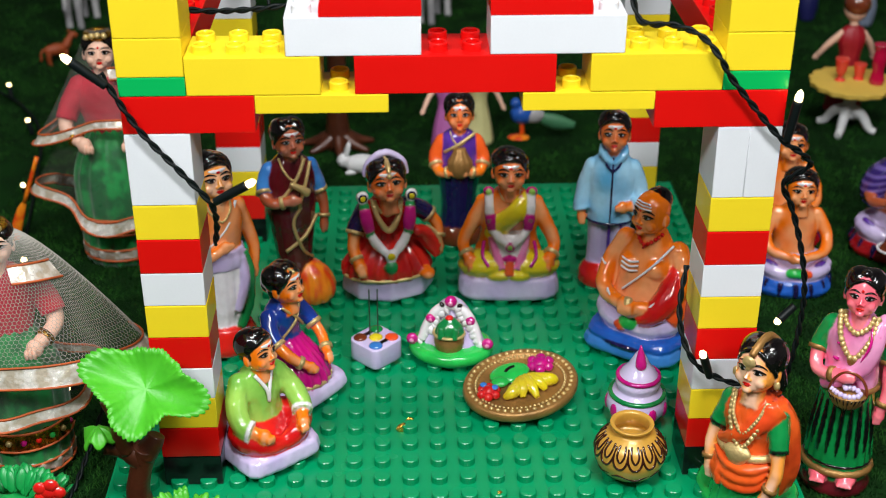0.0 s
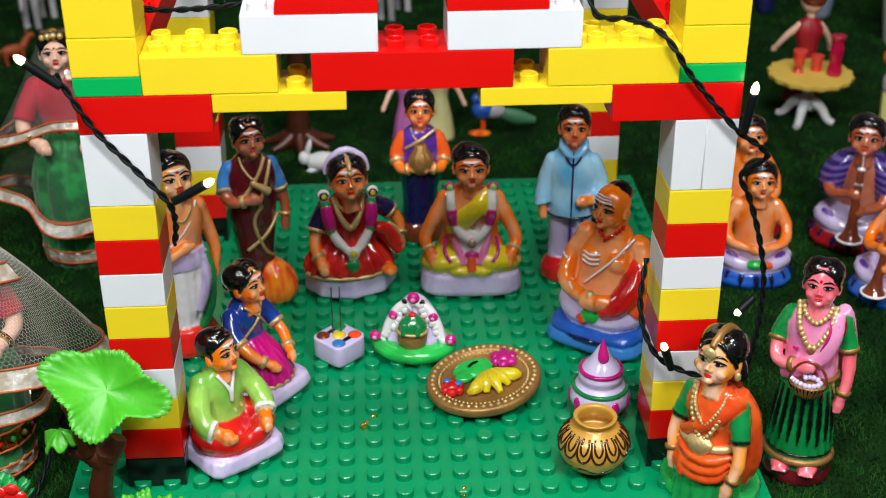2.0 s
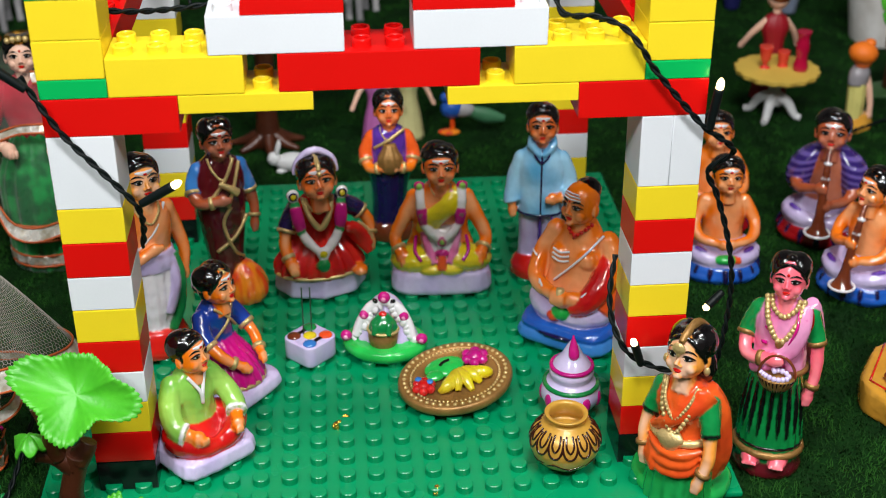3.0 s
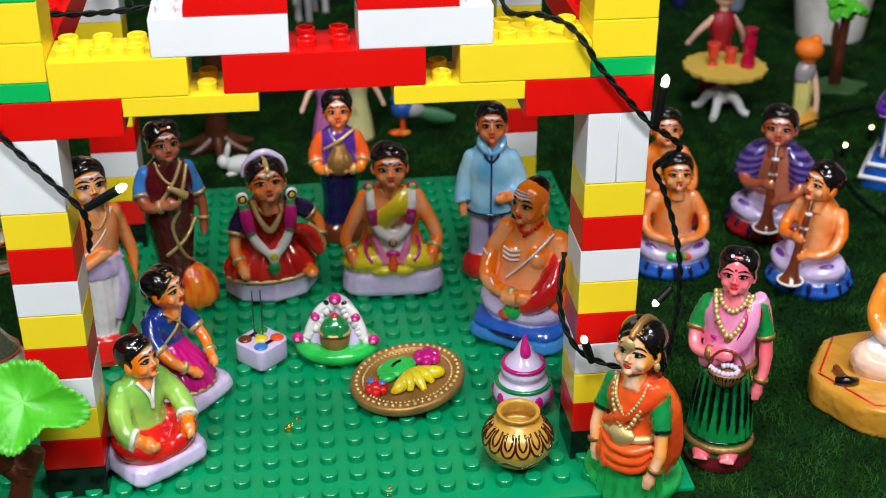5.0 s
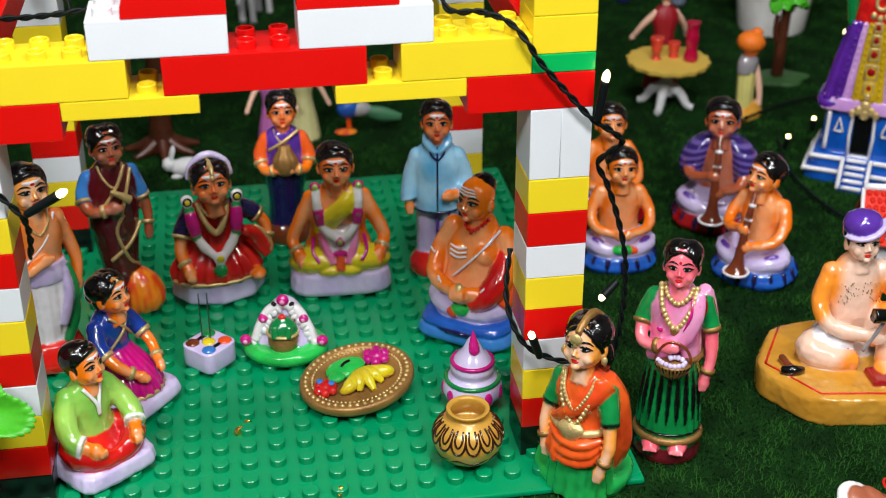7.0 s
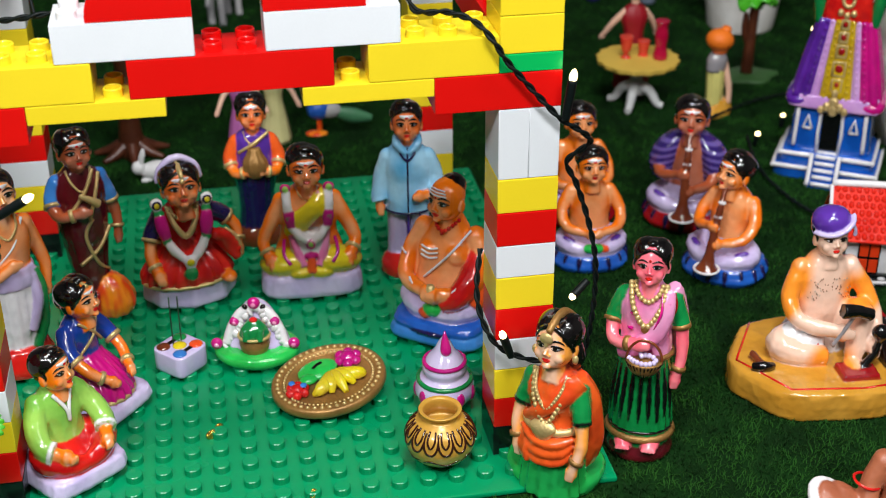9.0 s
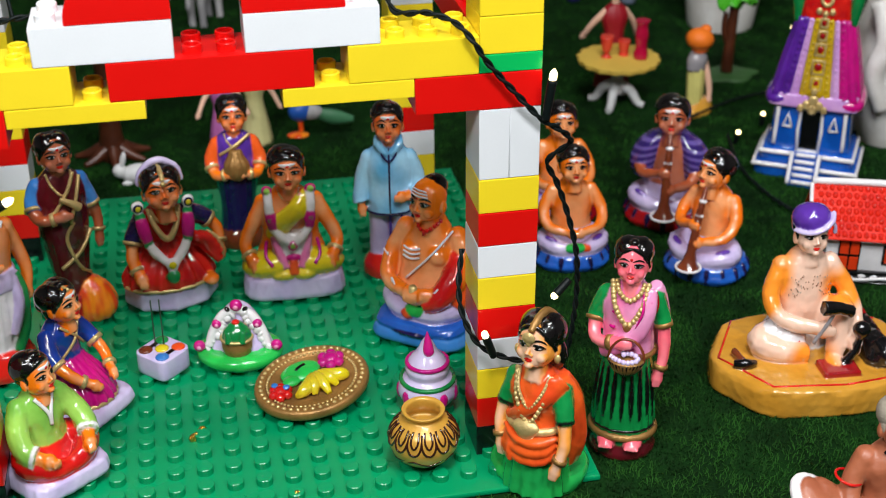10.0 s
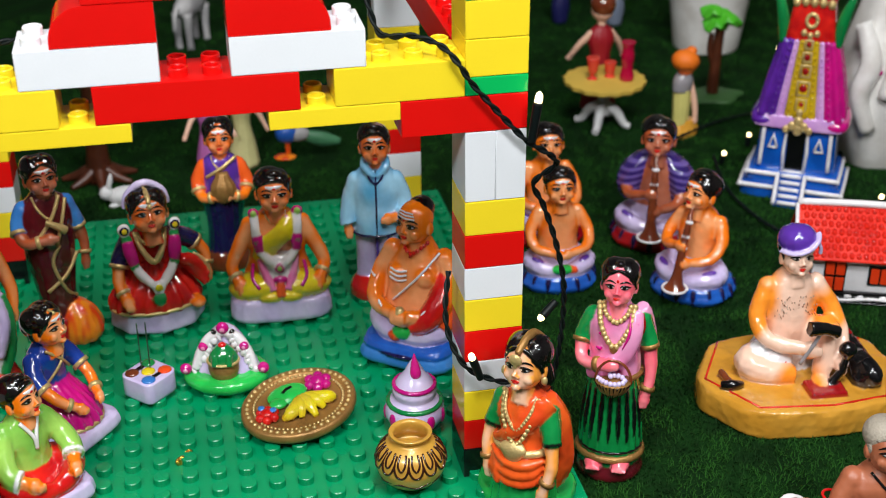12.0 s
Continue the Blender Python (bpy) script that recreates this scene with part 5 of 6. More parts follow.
def thali():
    t = empty("thali_plate", on_studs(0.0435, 0.0815, 22), "oval antique gold clay plate with painted fruit and flowers", "plate")
    t.matrix_world = t.matrix_world @ pose(0, 0, 0.003, 3, -5.5, 0)
    f = Model()
    f.loft([(0, 0, 0, 31, 27), (0, 0, 3, 35, 31), (0, 0, 6.5, 35.5, 31.5), (0, 0, 8.5, 34, 30), (0, 0, 8.3, 29, 25.4), (0, 0, 6.4, 26, 22.6), (0, 0, 6, 2, 2)], ANTIQUE, seg=56, n=3)
    plain(f, "plate", parent=t)
    f = Model()
    for k in range(44):
        a = 2 * math.pi * k / 44
        f.ell((31.6 * math.cos(a), 27.8 * math.sin(a), 8.4), 1.35, GOLD, u=8, v=5)
    for k in range(64):
        a = 2 * math.pi * k / 64
        f.ell((27.6 * math.cos(a), 24.2 * math.sin(a), 7.6), 0.95, GOLD, u=8, v=5)
    plain(f, "beaded_rim", parent=t)
    GROW = Matrix.Translation((0, 0, -1.6)) @ Matrix.Scale(1.2, 4)
    for k in range(7):
        a = radians(-75 + 25 * k)
        f = Model()
        f.m = GROW
        f.tube([(2 + 4 * math.sin(a), -3 + 5 * math.cos(a) * 0.4, 10), (2 + 11 * math.sin(a), -9 + 5 * math.cos(a) * 0.3, 10.5), (2 + 15 * math.sin(a), -15 + 2 * abs(math.sin(a)) * 4, 7.5)], [2.6, 3.2, 1.4], YELLOW, seg=10)
        plain(f, "banana", parent=t)
    f = Model()
    f.m = GROW
    f.ell((-2, 8, 8.4), (11, 7.4, 2.6), LEAFGREEN)
    f.ell((-9, 4, 8.4), (5, 4, 2.2), LEAFGREEN)
    f.tube([(-5, 7, 11), (-2, 8.4, 11.2), (1, 9, 10.8)], 0.8, BLACK)
    plain(f, "betel_leaf", parent=t)
    for cx, cy, m, r in ((15, 7, MAGENTA, 4.2), (-18, -1, RED, 3.6)):
        f = Model()
        f.m = GROW
        f.ell((cx, cy, 9.4), (r, r, 2.8), m)
        for k in range(6):
            a = k * math.pi / 3
            f.ell((cx + r * 1.1 * math.cos(a), cy + r * 1.1 * math.sin(a), 8.6), (r * 0.7, r * 0.7, 2.4), m, u=10, v=6)
        if m is RED:
            f.ell((cx - 1, cy + 4, 11), (1.8, 1.8, 1), SKYBLUE)
            f.ell((cx + 3, cy - 1, 11.4), (1.8, 1.8, 1), SKYBLUE)
        plain(f, "flower", parent=t)


def gold_pot():
    t = empty("gold_pot", on_studs(0.0975, 0.0060, 12) @ Matrix.Scale(0.9, 4), "small round gold clay pot with dark brown petal pattern", "pot")
    body = [(8, 0), (13, 1.2), (18.5, 6), (21.6, 13), (21.8, 18), (19.5, 24.5), (15, 29), (11.8, 31.2), (11.2, 33)]
    f = Model()
    POTGOLD = surf("pot_gold", (206, 156, 62), rough=0.35, metal=0.15, coat=0.5, amount=0.15, bump=0.15)
    f.loft([(0, 0, z, r, r) for r, z in body] + [(0, 0, 35, 13, 13), (0, 0, 36.4, 13.4, 13.4), (0, 0, 36.8, 12.4, 12.4), (0, 0, 35.5, 10.4, 10.4), (0, 0, 30, 10.6, 10.6), (0, 0, 22, 15, 15), (0, 0, 21, 1, 1)], POTGOLD, seg=48)
    pot = plain(f, "pot_body", parent=t)

    def r_at(z):
        for (r0, z0), (r1, z1) in zip(body, body[1:]):
            if z0 <= z <= z1:
                return r0 + (r1 - r0) * (z - z0) / (z1 - z0)
        return 11
    DKBROWN = paint("pattern_brown", (52, 22, 14))
    for k in range(14):
        f = Model()
        a = 2 * math.pi * k / 14
        h = math.pi / 14

        def at(b, z, o=0.25):
            return ((r_at(z) + o) * math.cos(a + b), (r_at(z) + o) * math.sin(a + b), z)
        f.tube([at(-h, 28), at(-h * 0.95, 22), at(-h * 0.55, 17.5), at(0, 16), at(h * 0.55, 17.5), at(h * 0.95, 22), at(h, 28)], 0.75, DKBROWN, seg=6, n=4)
        f.tube([at(-h * 0.5, 29), at(-h * 0.5, 24), at(0, 20.4), at(h * 0.5, 24), at(h * 0.5, 29)], 0.7, DKBROWN, seg=6, n=4)
        plain(f, "petal", parent=t, label="dark brown painted petal outline")
    for k in range(5):
        f = Model()
        a = 2 * math.pi * k / 5
        f.tube([((r_at(z) + 0.2) * math.cos(a + b), (r_at(z) + 0.2) * math.sin(a + b), z) for b, z in ((0, 8), (0.25, 10.4), (0.5, 8.4), (0.75, 6.8), (1.0, 8.6), (1.2, 9.6))], [0.4, 0.8, 0.5, 0.8, 0.6, 0.3], DKBROWN, seg=6)
        plain(f, "scroll", parent=t, label="dark brown painted scroll")


def kalash():
    t = empty("kalash_pot", on_studs(0.1095, 0.0575, 0), "lilac clay ritual pot topped with a magenta flame", "pot")
    f = Model()
    f.loft([(0, 0, 0, 10, 10), (0, 0, 3, 14, 14), (0, 0, 10, 17.8, 17.8), (0, 0, 17, 16.5, 16.5), (0, 0, 21, 12.5, 12.5), (0, 0, 23, 12.6, 12.6), (0, 0, 26, 13.2, 13.2), (0, 0, 30, 11.5, 11.5),
            (0, 0, 33, 9.6, 9.6), (0, 0, 37, 6.4, 6.4), (0, 0, 43, 3.4, 3.4), (0, 0, 47, 0.6, 0.6)], LILAC, seg=36)
    plain(f, "pot_body", parent=t)
    for z, r, w, m in ((18.2, 15.6, 1.5, GREEN), (29.6, 12.0, 1.4, MAGENTA)):
        f = Model()
        f.ring((0, 0, z), r, w, m)
        plain(f, "band", parent=t)
    f = Model()
    f.loft([(0, -4, 35, 1.4, 1.6), (0, -5, 39, 3.2, 2.8), (0, -2.6, 44, 2.4, 2.4), (0, -0.6, 50, 0.4, 0.4)], MAGENTA)
    plain(f, "flame", parent=t, label="magenta painted flame")
    for k in range(9):
        a = 2 * math.pi * (k + 0.3) / 9
        f = Model()
        f.ell((16.9 * math.cos(a), 16.9 * math.sin(a), 10.5), (1.8, 3.4, 5), MAGENTA, (0, 0, math.degrees(a)), 10, 8)
        plain(f, "petal", parent=t)


offering_box(), shrine(), thali(), gold_pot(), kalash()
FLECK = surf("gold_fleck", (222, 178, 70), rough=0.25, metal=0.9, bump=1.0, bump_scale=900)
# small bright gold flecks, placed to fit the camera's view
for x, y, a in ((-0.0290, 0.0465, 20), (0.0245, -0.0190, 70), (-0.0245, 0.0515, 50)):
    f = Model()
    f.loft([(0, 0, 0, 1.2, 0.6), (0.5, 0.2, 1.5, 2.6, 1.0), (1.0, 0.6, 3.0, 1.6, 1.4), (1.4, 0.4, 4.2, 0.3, 0.2)], FLECK, 0.35, 5, 20)
    f.done("foil_scrap", pose(x, y, 0.0, 0, 0, a), "tiny crumpled bright gold fleck on the baseplate", "foil scrap", "foil scraps", 1.25)


# ---- toy plants in front ----
LEAFPL = surf("leaf_plastic", (80, 184, 42), rough=0.4, rgb2=(68, 168, 36), scale=40, bump=0.2)
BUSHPL = surf("bush_plastic", (18, 148, 70), rough=0.35, rgb2=(14, 132, 62), scale=60)
TRUNKPL = surf("trunk_plastic", (84, 42, 24), rough=0.35, rgb2=(70, 34, 20), scale=70, bump=0.3)


def bump_at(a, centre, width):
    d = (math.degrees(a) - centre + 180) % 360 - 180
    return math.exp(-(d / width) ** 2)


def leaf_canopy(cx, cy, cz, rx, ry, droop, mat, waves=26, seg=78, tilt=0.0, wings=False):
    """A thick, scalloped, drooping leaf crown."""
    f = Model()
    rings = []
    for side in (1, -1):
        rr = []
        for j in range(9):
            s = j / 8 if side > 0 else 1 - j / 8
            ring = []
            for i in range(seg):
                a = 2 * math.pi * i / seg
                lob = 1 + 0.13 * math.sin(3 * a + 0.6) + 0.08 * math.sin(5 * a + 2) + 0.03 * math.sin(11 * a)
                if wings:
                    lob = 0.64 + 0.50 * bump_at(a, 162, 32) + 0.52 * bump_at(a, -10, 25) + 0.10 * bump_at(a, 80, 40) + 0.36 * bump_at(a, -98, 30) - 0.06 * bump_at(a, -50, 10) + 0.02 * math.sin(11 * a)
                sc = 1 + (0.05 * abs(math.sin(waves * a / 2)) if s > 0.9 else 0)
                k = max(s, 0.02) * lob * sc
                vary = 0.4 if wings else 1.0
                z = -droop * s * s * (1 + vary * (0.35 * math.sin(2 * a + 1) + 0.2 * math.sin(4 * a))) + 1.2 * vary * s * math.cos(7 * a + 1) + 0.7 * s ** (9 if wings else 3) * math.cos(waves * a / 2) + (2.2 * s * bump_at(a, 20, 16) - 2.6 * s * bump_at(a, 120, 22) + 2.0 * s * bump_at(a, -60, 14) if wings else 0) + (0.8 if side > 0 else -0.8)
                ring.append(Vector((cx + rx * k * math.cos(a), cy + ry * k * math.sin(a), cz + z + tilt * rx * k * math.cos(a))))
            rr.append(ring)
        rings += rr
    f.rings(rings, mat)
    return f


def toy_tree():
    t = empty("toy_tree", pose(-0.170, -0.022, GROUND), "plastic toy tree with bright green scalloped crown on brown trunk", "toy tree")
    f = Model()
    f.tube([(2, 0, 0), (0, 0, 18), (4, 0, 36), (7, 0, 47)], [9, 6.5, 6, 6.5], TRUNKPL)
    f.tube([(4, 0, 38), (-4, 0, 46), (-14, -1, 49)], [6, 5.5, 5], TRUNKPL)
    f.tube([(6, 0, 42), (11, 1, 49), (13, 2, 53)], [6.5, 5.5, 4.5], TRUNKPL)
    f.tube([(-3, -1, 46), (-5, -4, 58), (-5, -5, 68), (-10, -5, 80)], [5, 4, 3.6, 2.4], TRUNKPL)
    for a in (30, 150, 260):
        f.tube([(2, 0, 6), (2 + 14 * math.cos(radians(a)), 14 * math.sin(radians(a)), 2)], [6, 2.5], TRUNKPL)
    plain(f, "trunk", parent=t)
    f = leaf_canopy(0, 0, 0, 30, 27, -9, LEAFPL, 66, 198, wings=True)
    f.bm.transform(Matrix.Translation((11, 0, 83)) @ Euler((radians(46), radians(6), radians(-4))).to_matrix().to_4x4())
    plain(f, "crown", parent=t)
    f = leaf_canopy(-15, -4, 62, 9, 8, 7, LEAFPL, 14, 50)
    plain(f, "side_leaf", parent=t)


def toy_bush(x, y, s, mat, flower, label, n=46):
    t = empty("toy_bush", pose(x, y, GROUND), label, "toy bush")
    f = Model()
    rnd = random.Random(int(1000 * x))
    f.loft([(0, 0, 0, 12 * s, 10 * s), (0, 0, 12 * s, 20 * s, 16 * s), (0, 0, 26 * s, 18 * s, 14 * s), (0, 0, 34 * s, 4 * s, 4 * s)], mat, 0.06, 9)
    for k in range(n):
        a, e = rnd.uniform(0, 6.28), rnd.uniform(0.0, 1.45)
        p = Vector((22 * s * math.cos(a) * math.cos(e), 18 * s * math.sin(a) * math.cos(e), 14 * s + 22 * s * math.sin(e)))
        for d in (-0.35, 0, 0.35):
            q = p + Vector((math.cos(a + d) * 5 * s, math.sin(a + d) * 5 * s, rnd.uniform(0, 3) * s))
            f.ell(tuple(q), (4.4 * s, 2.0 * s, 0.8 * s), mat, (rnd.uniform(-30, 30), -math.degrees(e) * 0.6 - 12, math.degrees(a + d)), 10, 6)
    plain(f, "leaves", parent=t)
    if flower:
        f = Model()
        f.ell((30.0, -24.0, 73.0), (5, 4.5, 4.5), RED)
        for k in range(5):
            a = k * 1.256
            f.ell((30.0 + 4.4 * math.cos(a), -24.0 - 2, 73.0 + 4.4 * math.sin(a)), (3.8, 2.2, 3.4), RED, u=10, v=6)
        plain(f, "flower", parent=t, label="red plastic flower")


toy_tree()
toy_bush(-0.224, -0.066, 1.4, BUSHPL, True, "dark green plastic toy bush with a red flower")
toy_bush(-0.137, -0.064, 1.05, LEAFPL, False, "small bright green plastic toy plant", 26)

# ---- the two dolls with net veils ----
NET = surf("veil_net", (160, 156, 146), rough=0.6, bump=0)
TULLE = surf("veil_tulle", (190, 186, 178), rough=0.7, alpha=0.035, bump=0, amount=0.3)
GAUZE = surf("veil_gauze", (206, 204, 198), rough=0.6, alpha=0.085, bump=0.3, amount=0.4, scale=90)
SILVER = surf("silver_trim", (240, 236, 226), rough=0.26, metal=0.3, coat=0.6, rgb2=(202, 190, 168), scale=150, amount=0.3, bump=1.0, bump_scale=210)
COPPER = surf("copper_thread", (196, 92, 40), rough=0.45, amount=0.3, bump=0.5, bump_scale=1500)
SATIN = surf("green_satin", (20, 140, 66), rough=0.3, rgb2=(10, 92, 46), scale=70, amount=0.25, bump=0.3, sheen=0.3)
REDCLOTH = surf("red_cloth", (200, 16, 48), rough=0.7, amount=0.25, bump=0.8, bump_scale=1200)
SEQUIN = surf("gold_sequins", (196, 150, 44), rough=0.25, metal=0.9, rgb2=(120, 84, 20), scale=300, amount=0.5, bump=1.0, bump_scale=700)
DOLLSKIN = surf("doll_skin", (232, 186, 160), rough=0.5, amount=0.06)


def veil_point(u, v, spec):
    """A drape: u runs round from a0 to a1 degrees, v from neck (0) to hem (1)."""
    a = radians(spec["a0"] + (spec["a1"] - spec["a0"]) * u)
    r = spec["r0"] + (spec["r1"] - spec["r0"]) * v ** spec["p"]
    r *= 1 + spec["fold"] * v * math.sin(spec["n"] * a) + 0.05 * v * math.sin(2.0 * a + 1)
    z = spec["z0"] + (spec["z1"] - spec["z0"]) * v ** spec["q"] + spec["lift"] * v * math.sin(a * 2 + spec["ph"])
    return Vector((spec["cx"] + r * math.cos(a), spec["cy"] + r * math.sin(a) * spec["sy"], z))


def net_mesh(f, spec, nu, nv, w, mat):
    """Hexagonal net threads over the drape."""
    def S(i, j):
        return veil_point(min(max(i / nu, 0), 1), min(max(j / nv, 0), 1), spec)
    for j in range(nv):
        for i in range(nu):
            o = 0.5 if j % 2 else 0.0
            a, b, c, d = S(i + o, j), S(i + o, j + 0.62), S(i + o + 0.5, j + 1.0), S(i + o - 0.5, j + 1.0)
            for p, q in ((a, b), (b, c), (b, d)):
                t = (q - p)
                if t.length < 1e-6:
                    continue
                sd = t.cross(Vector((0.3, -1, 0.6))).normalized() * w
                f.rings([[p - sd, p + sd], [q - sd, q + sd]], mat, cap=False, close=False, smooth=False)


def sheet(f, spec, mat, v0=0.0, v1=1.0, nu=72, nv=14, out=0.0, u0=0.0, u1=1.0):
    rows = []
    for j in range(nv + 1):
        row = []
        for i in range(nu + 1):
            p = veil_point(u0 + (u1 - u0) * i / nu, v0 + (v1 - v0) * j / nv, spec)
            d = Vector((p.x - spec["cx"], p.y - spec["cy"], 0))
            row.append(p + (d.normalized() * out if d.length > 1e-6 else d))
        rows.append(row)
    f.rings(rows, mat, cap=False, close=False)


def trim(f, spec, v0, v1, u0=0.0, u1=1.0):
    """A silver ribbon with copper edges sewn along the hem."""
    sheet(f, spec, SILVER, v0, v1, 90, 3, 0.5, u0, u1)
    for v in (v0, v1):
        pts = []
        for i in range(60):
            p = veil_point(u0 + (u1 - u0) * i / 59, v, spec)
            d = Vector((p.x - spec["cx"], p.y - spec["cy"], 0)).normalized()
            pts.append(tuple(p + d * 0.8))
        f.tube(pts, 0.75, COPPER, seg=6, n=1)


def veiled_doll(pos, rz, k, net, wide, drop, deep, flounce, lift, ph, q, label):
    f = Model()
    f.loft([(0, 0, 0, 25, 23), (0, 0, 20, 26, 24), (0, 0, 45, 27, 25), (0, 0, 70, 26, 23), (0, 0, 95, 15, 13), (0, 0, 104, 10, 9)], SATIN, 0.05, 15, 60)
    for z0, z1, r, m in ((6, 14, 26.2, SILVER), (26, 38, 27.6, SEQUIN)):
        f.loft([(0, 0, z0, r, r - 2), (0, 0, z1, r + 0.6, r - 1.4)], m, 0.045, 15, 60)
        for z in (z0, z1):
            f.ring((0, 0, z), r + 0.6, 0.8, COPPER, ry=r - 1.2)
    rnd = random.Random(5)
    for i in range(20):
        a = 2 * math.pi * i / 20
        f.ell((27.8 * math.cos(a), 26 * math.sin(a), 32), 2.0, (RED, LEAFGREEN, GOLD, MAGENTA)[i % 4], u=8, v=6)
    f.loft([(0, 0, 94, 13, 11), (0, 0, 106, 16, 12), (0, 0, 122, 20, 12.5), (0, 0, 132, 17, 10.5), (0, 0, 139, 6, 6)], REDCLOTH, 0.02, 7)
    for s in (-1, 1):
        f.arm([(19 * s, 0, 130), (27 * s, -3, 114), (27 * s, -10, 102), (17 * s, -22, 96)], 6.4, DOLLSKIN, REDCLOTH, None, SEQUIN, 0.5)
    f.head((0, -1, 152), 10.5, DOLLSKIN, mark="dot", bun=True, short=False)
    f.ring((0, 0, 164), 7, 2.6, SEQUIN)
    f.beads([(-7, -6, 164), (0, -9, 166), (7, -6, 164)], 2.2, GOLD)
    f.necklace(137, -8, 8, 14, 1.2, GOLD, 7)
    upper = dict(a0=150, a1=390, r0=8, r1=wide, p=0.9, z0=160 if net else 168, z1=drop, q=q, fold=0.15, n=4, lift=lift, ph=ph, cx=0, cy=2, sy=deep)
    skirt = dict(a0=0, a1=360, r0=16, r1=flounce[0], p=0.8, z0=112, z1=flounce[1], q=1.1, fold=0.08 if net else 0.15, n=6, lift=5 if net else 13, ph=1.2, cx=0, cy=0, sy=0.85)
    for sp in (upper, skirt):
        sheet(f, sp, GAUZE if sp is upper and not net else TULLE)
        if net and sp is upper:
            net_mesh(f, sp, 92, 48, 0.10, NET)
        trim(f, sp, 0.89, 1.0)
    trim(f, upper, 0.30, 0.42, 0.55, 0.8)
    ob = f.done("veiled_doll", pose(*pos, 0, 0, rz), label, "doll", "veiled dolls", k)
    return ob


veiled_doll((-0.241, 0.030, GROUND), 12, 0.93, True, 73, 70, 0.62, (48, 56), 11, -1.9, 1.35, "cloth doll in green satin skirt and silver-trimmed net veil")
veiled_doll((-0.233, 0.283, GROUND), 8, 1.03, False, 44, 100, 0.7, (48, 46), 8, -1.9, 0.8, "crowned cloth doll in green skirt and sheer silver-edged veil")

f = Model()
f.tube([(0, 0, 0), (8, 0, 22), (12, 0, 30)], [4.4, 3.4, 1.6], FLAME, flat=0.4)
f.tube([(12, 0, 30), (26, 0, 66)], 1.7, FLAME)
f.done("toy_oar", pose(-0.318, 0.300, 0.0, 0, 0, 0), "orange plastic toy oar leaning beside a doll", "toy oar")

# ---- temple, house ----
def temple():
    t = empty("temple_model", pose(0.485, 0.336, GROUND, 0, 0, -32), "painted clay temple tower with blue base and purple roof", "temple model")
    TBLUE = paint("temple_blue", (20, 92, 190), (16, 78, 168), 40)

    def quad(w0, d0, z0, w1, d1, z1, m, y=0):
        f = Model()
        f.loft([(0, y, z0, w0 / 2, d0 / 2), (0, y, z0 + 1.2, w0 / 2 + 0.4, d0 / 2 + 0.4), (0, y, z1 - 1.2, w1 / 2 + 0.4, d1 / 2 + 0.4), (0, y, z1, w1 / 2, d1 / 2)], m, square=9, n=1, seg=48)
        return f
    plain(quad(100, 78, 0, 98, 76, 11, TBLUE), "lower_plinth", parent=t)
    plain(quad(90, 68, 10, 86, 64, 22, TBLUE), "upper_plinth", parent=t)
    plain(quad(78, 56, 21, 72, 52, 62, TBLUE), "cella", parent=t)
    for z, w, d in ((11, 98, 76), (21, 88, 66)):
        f = Model()
        for s in (-1, 1):
            f.tube([(14 * s, -d / 2 - 0.8, z - 1), ((w / 2 - 3) * s, -d / 2 - 0.8, z - 1), ((w / 2 + 0.6) * s, -d / 2 + 4, z - 1), ((w / 2 + 0.6) * s, d / 2 - 4, z - 1)], 2.0, WHITE, seg=8)
        plain(f, "white_line", parent=t)
    f = Model()
    # solid black panel on the cella's face; no opening is cut
    f.box((-8.5, -28.8, 24), (8.5, -26, 56), BLACK, 0.4)
    plain(f, "doorway", parent=t, label="flat black doorway panel")
    f = Model()
    f.tube([(-10, -29.6, 22), (-10, -28.6, 57), (10, -28.6, 57), (10, -29.6, 22)], 1.7, WHITE, n=2)
    f.tube([(-10, -29.6, 22), (10, -29.6, 22)], 1.7, WHITE, n=2)
    plain(f, "door_frame", parent=t)
    for s in (-1, 1):
        f = Model()
        f.tube([(33 * s, -29.6, 26), (32 * s, -28, 58)], 2.0, WHITE)
        plain(f, "white_line", parent=t)
        f = Model()
        f.tube([(18 * s, -29, 42), (26 * s, -29, 42), (22 * s, -28.4, 53), (18 * s, -29, 42)], 1.5, WHITE, n=1)
        plain(f, "niche", parent=t, label="white triangular niche outline")
        f = Model()
        f.tube([(13 * s, -56, 1.5), (13 * s, -36, 22)], 2.2, WHITE)
        plain(f, "stair_rail", parent=t)
    for k in range(5):
        f = Model()
        f.box((-12.5, -56 + 5 * k, 0), (12.5, -30, 4.2 * (k + 1)), TBLUE, 0.5)
        plain(f, "step", parent=t)
        f = Model()
        f.tube([(-9.5, -56.4 + 5 * k, 4.2 * (k + 1) - 0.4), (9.5, -56.4 + 5 * k, 4.2 * (k + 1) - 0.4)], 1.7, WHITE)
        plain(f, "step_edge", parent=t)
    t.scale = (0.82, 0.82, 1.0)
    # the tapering tower, in painted upright bands
    TPUR = paint("temple_purple", (88, 36, 150), (72, 28, 128), 40)
    TLIL = paint("temple_lilac", (206, 160, 214), (190, 140, 206), 40)
    TYEL = paint("temple_yellow", (190, 158, 22), (172, 140, 24), 40)
    plain(quad(88, 66, 60, 82, 60, 70, TLIL), "cornice", parent=t)
    plain(quad(74, 54, 68, 42, 34, 132, TLIL), "tower_core", parent=t)

    def edge(x, z):
        k = (z - 68) / 64
        return x * (1 - 0.42 * k), -27 - 1.0 + 10 * k

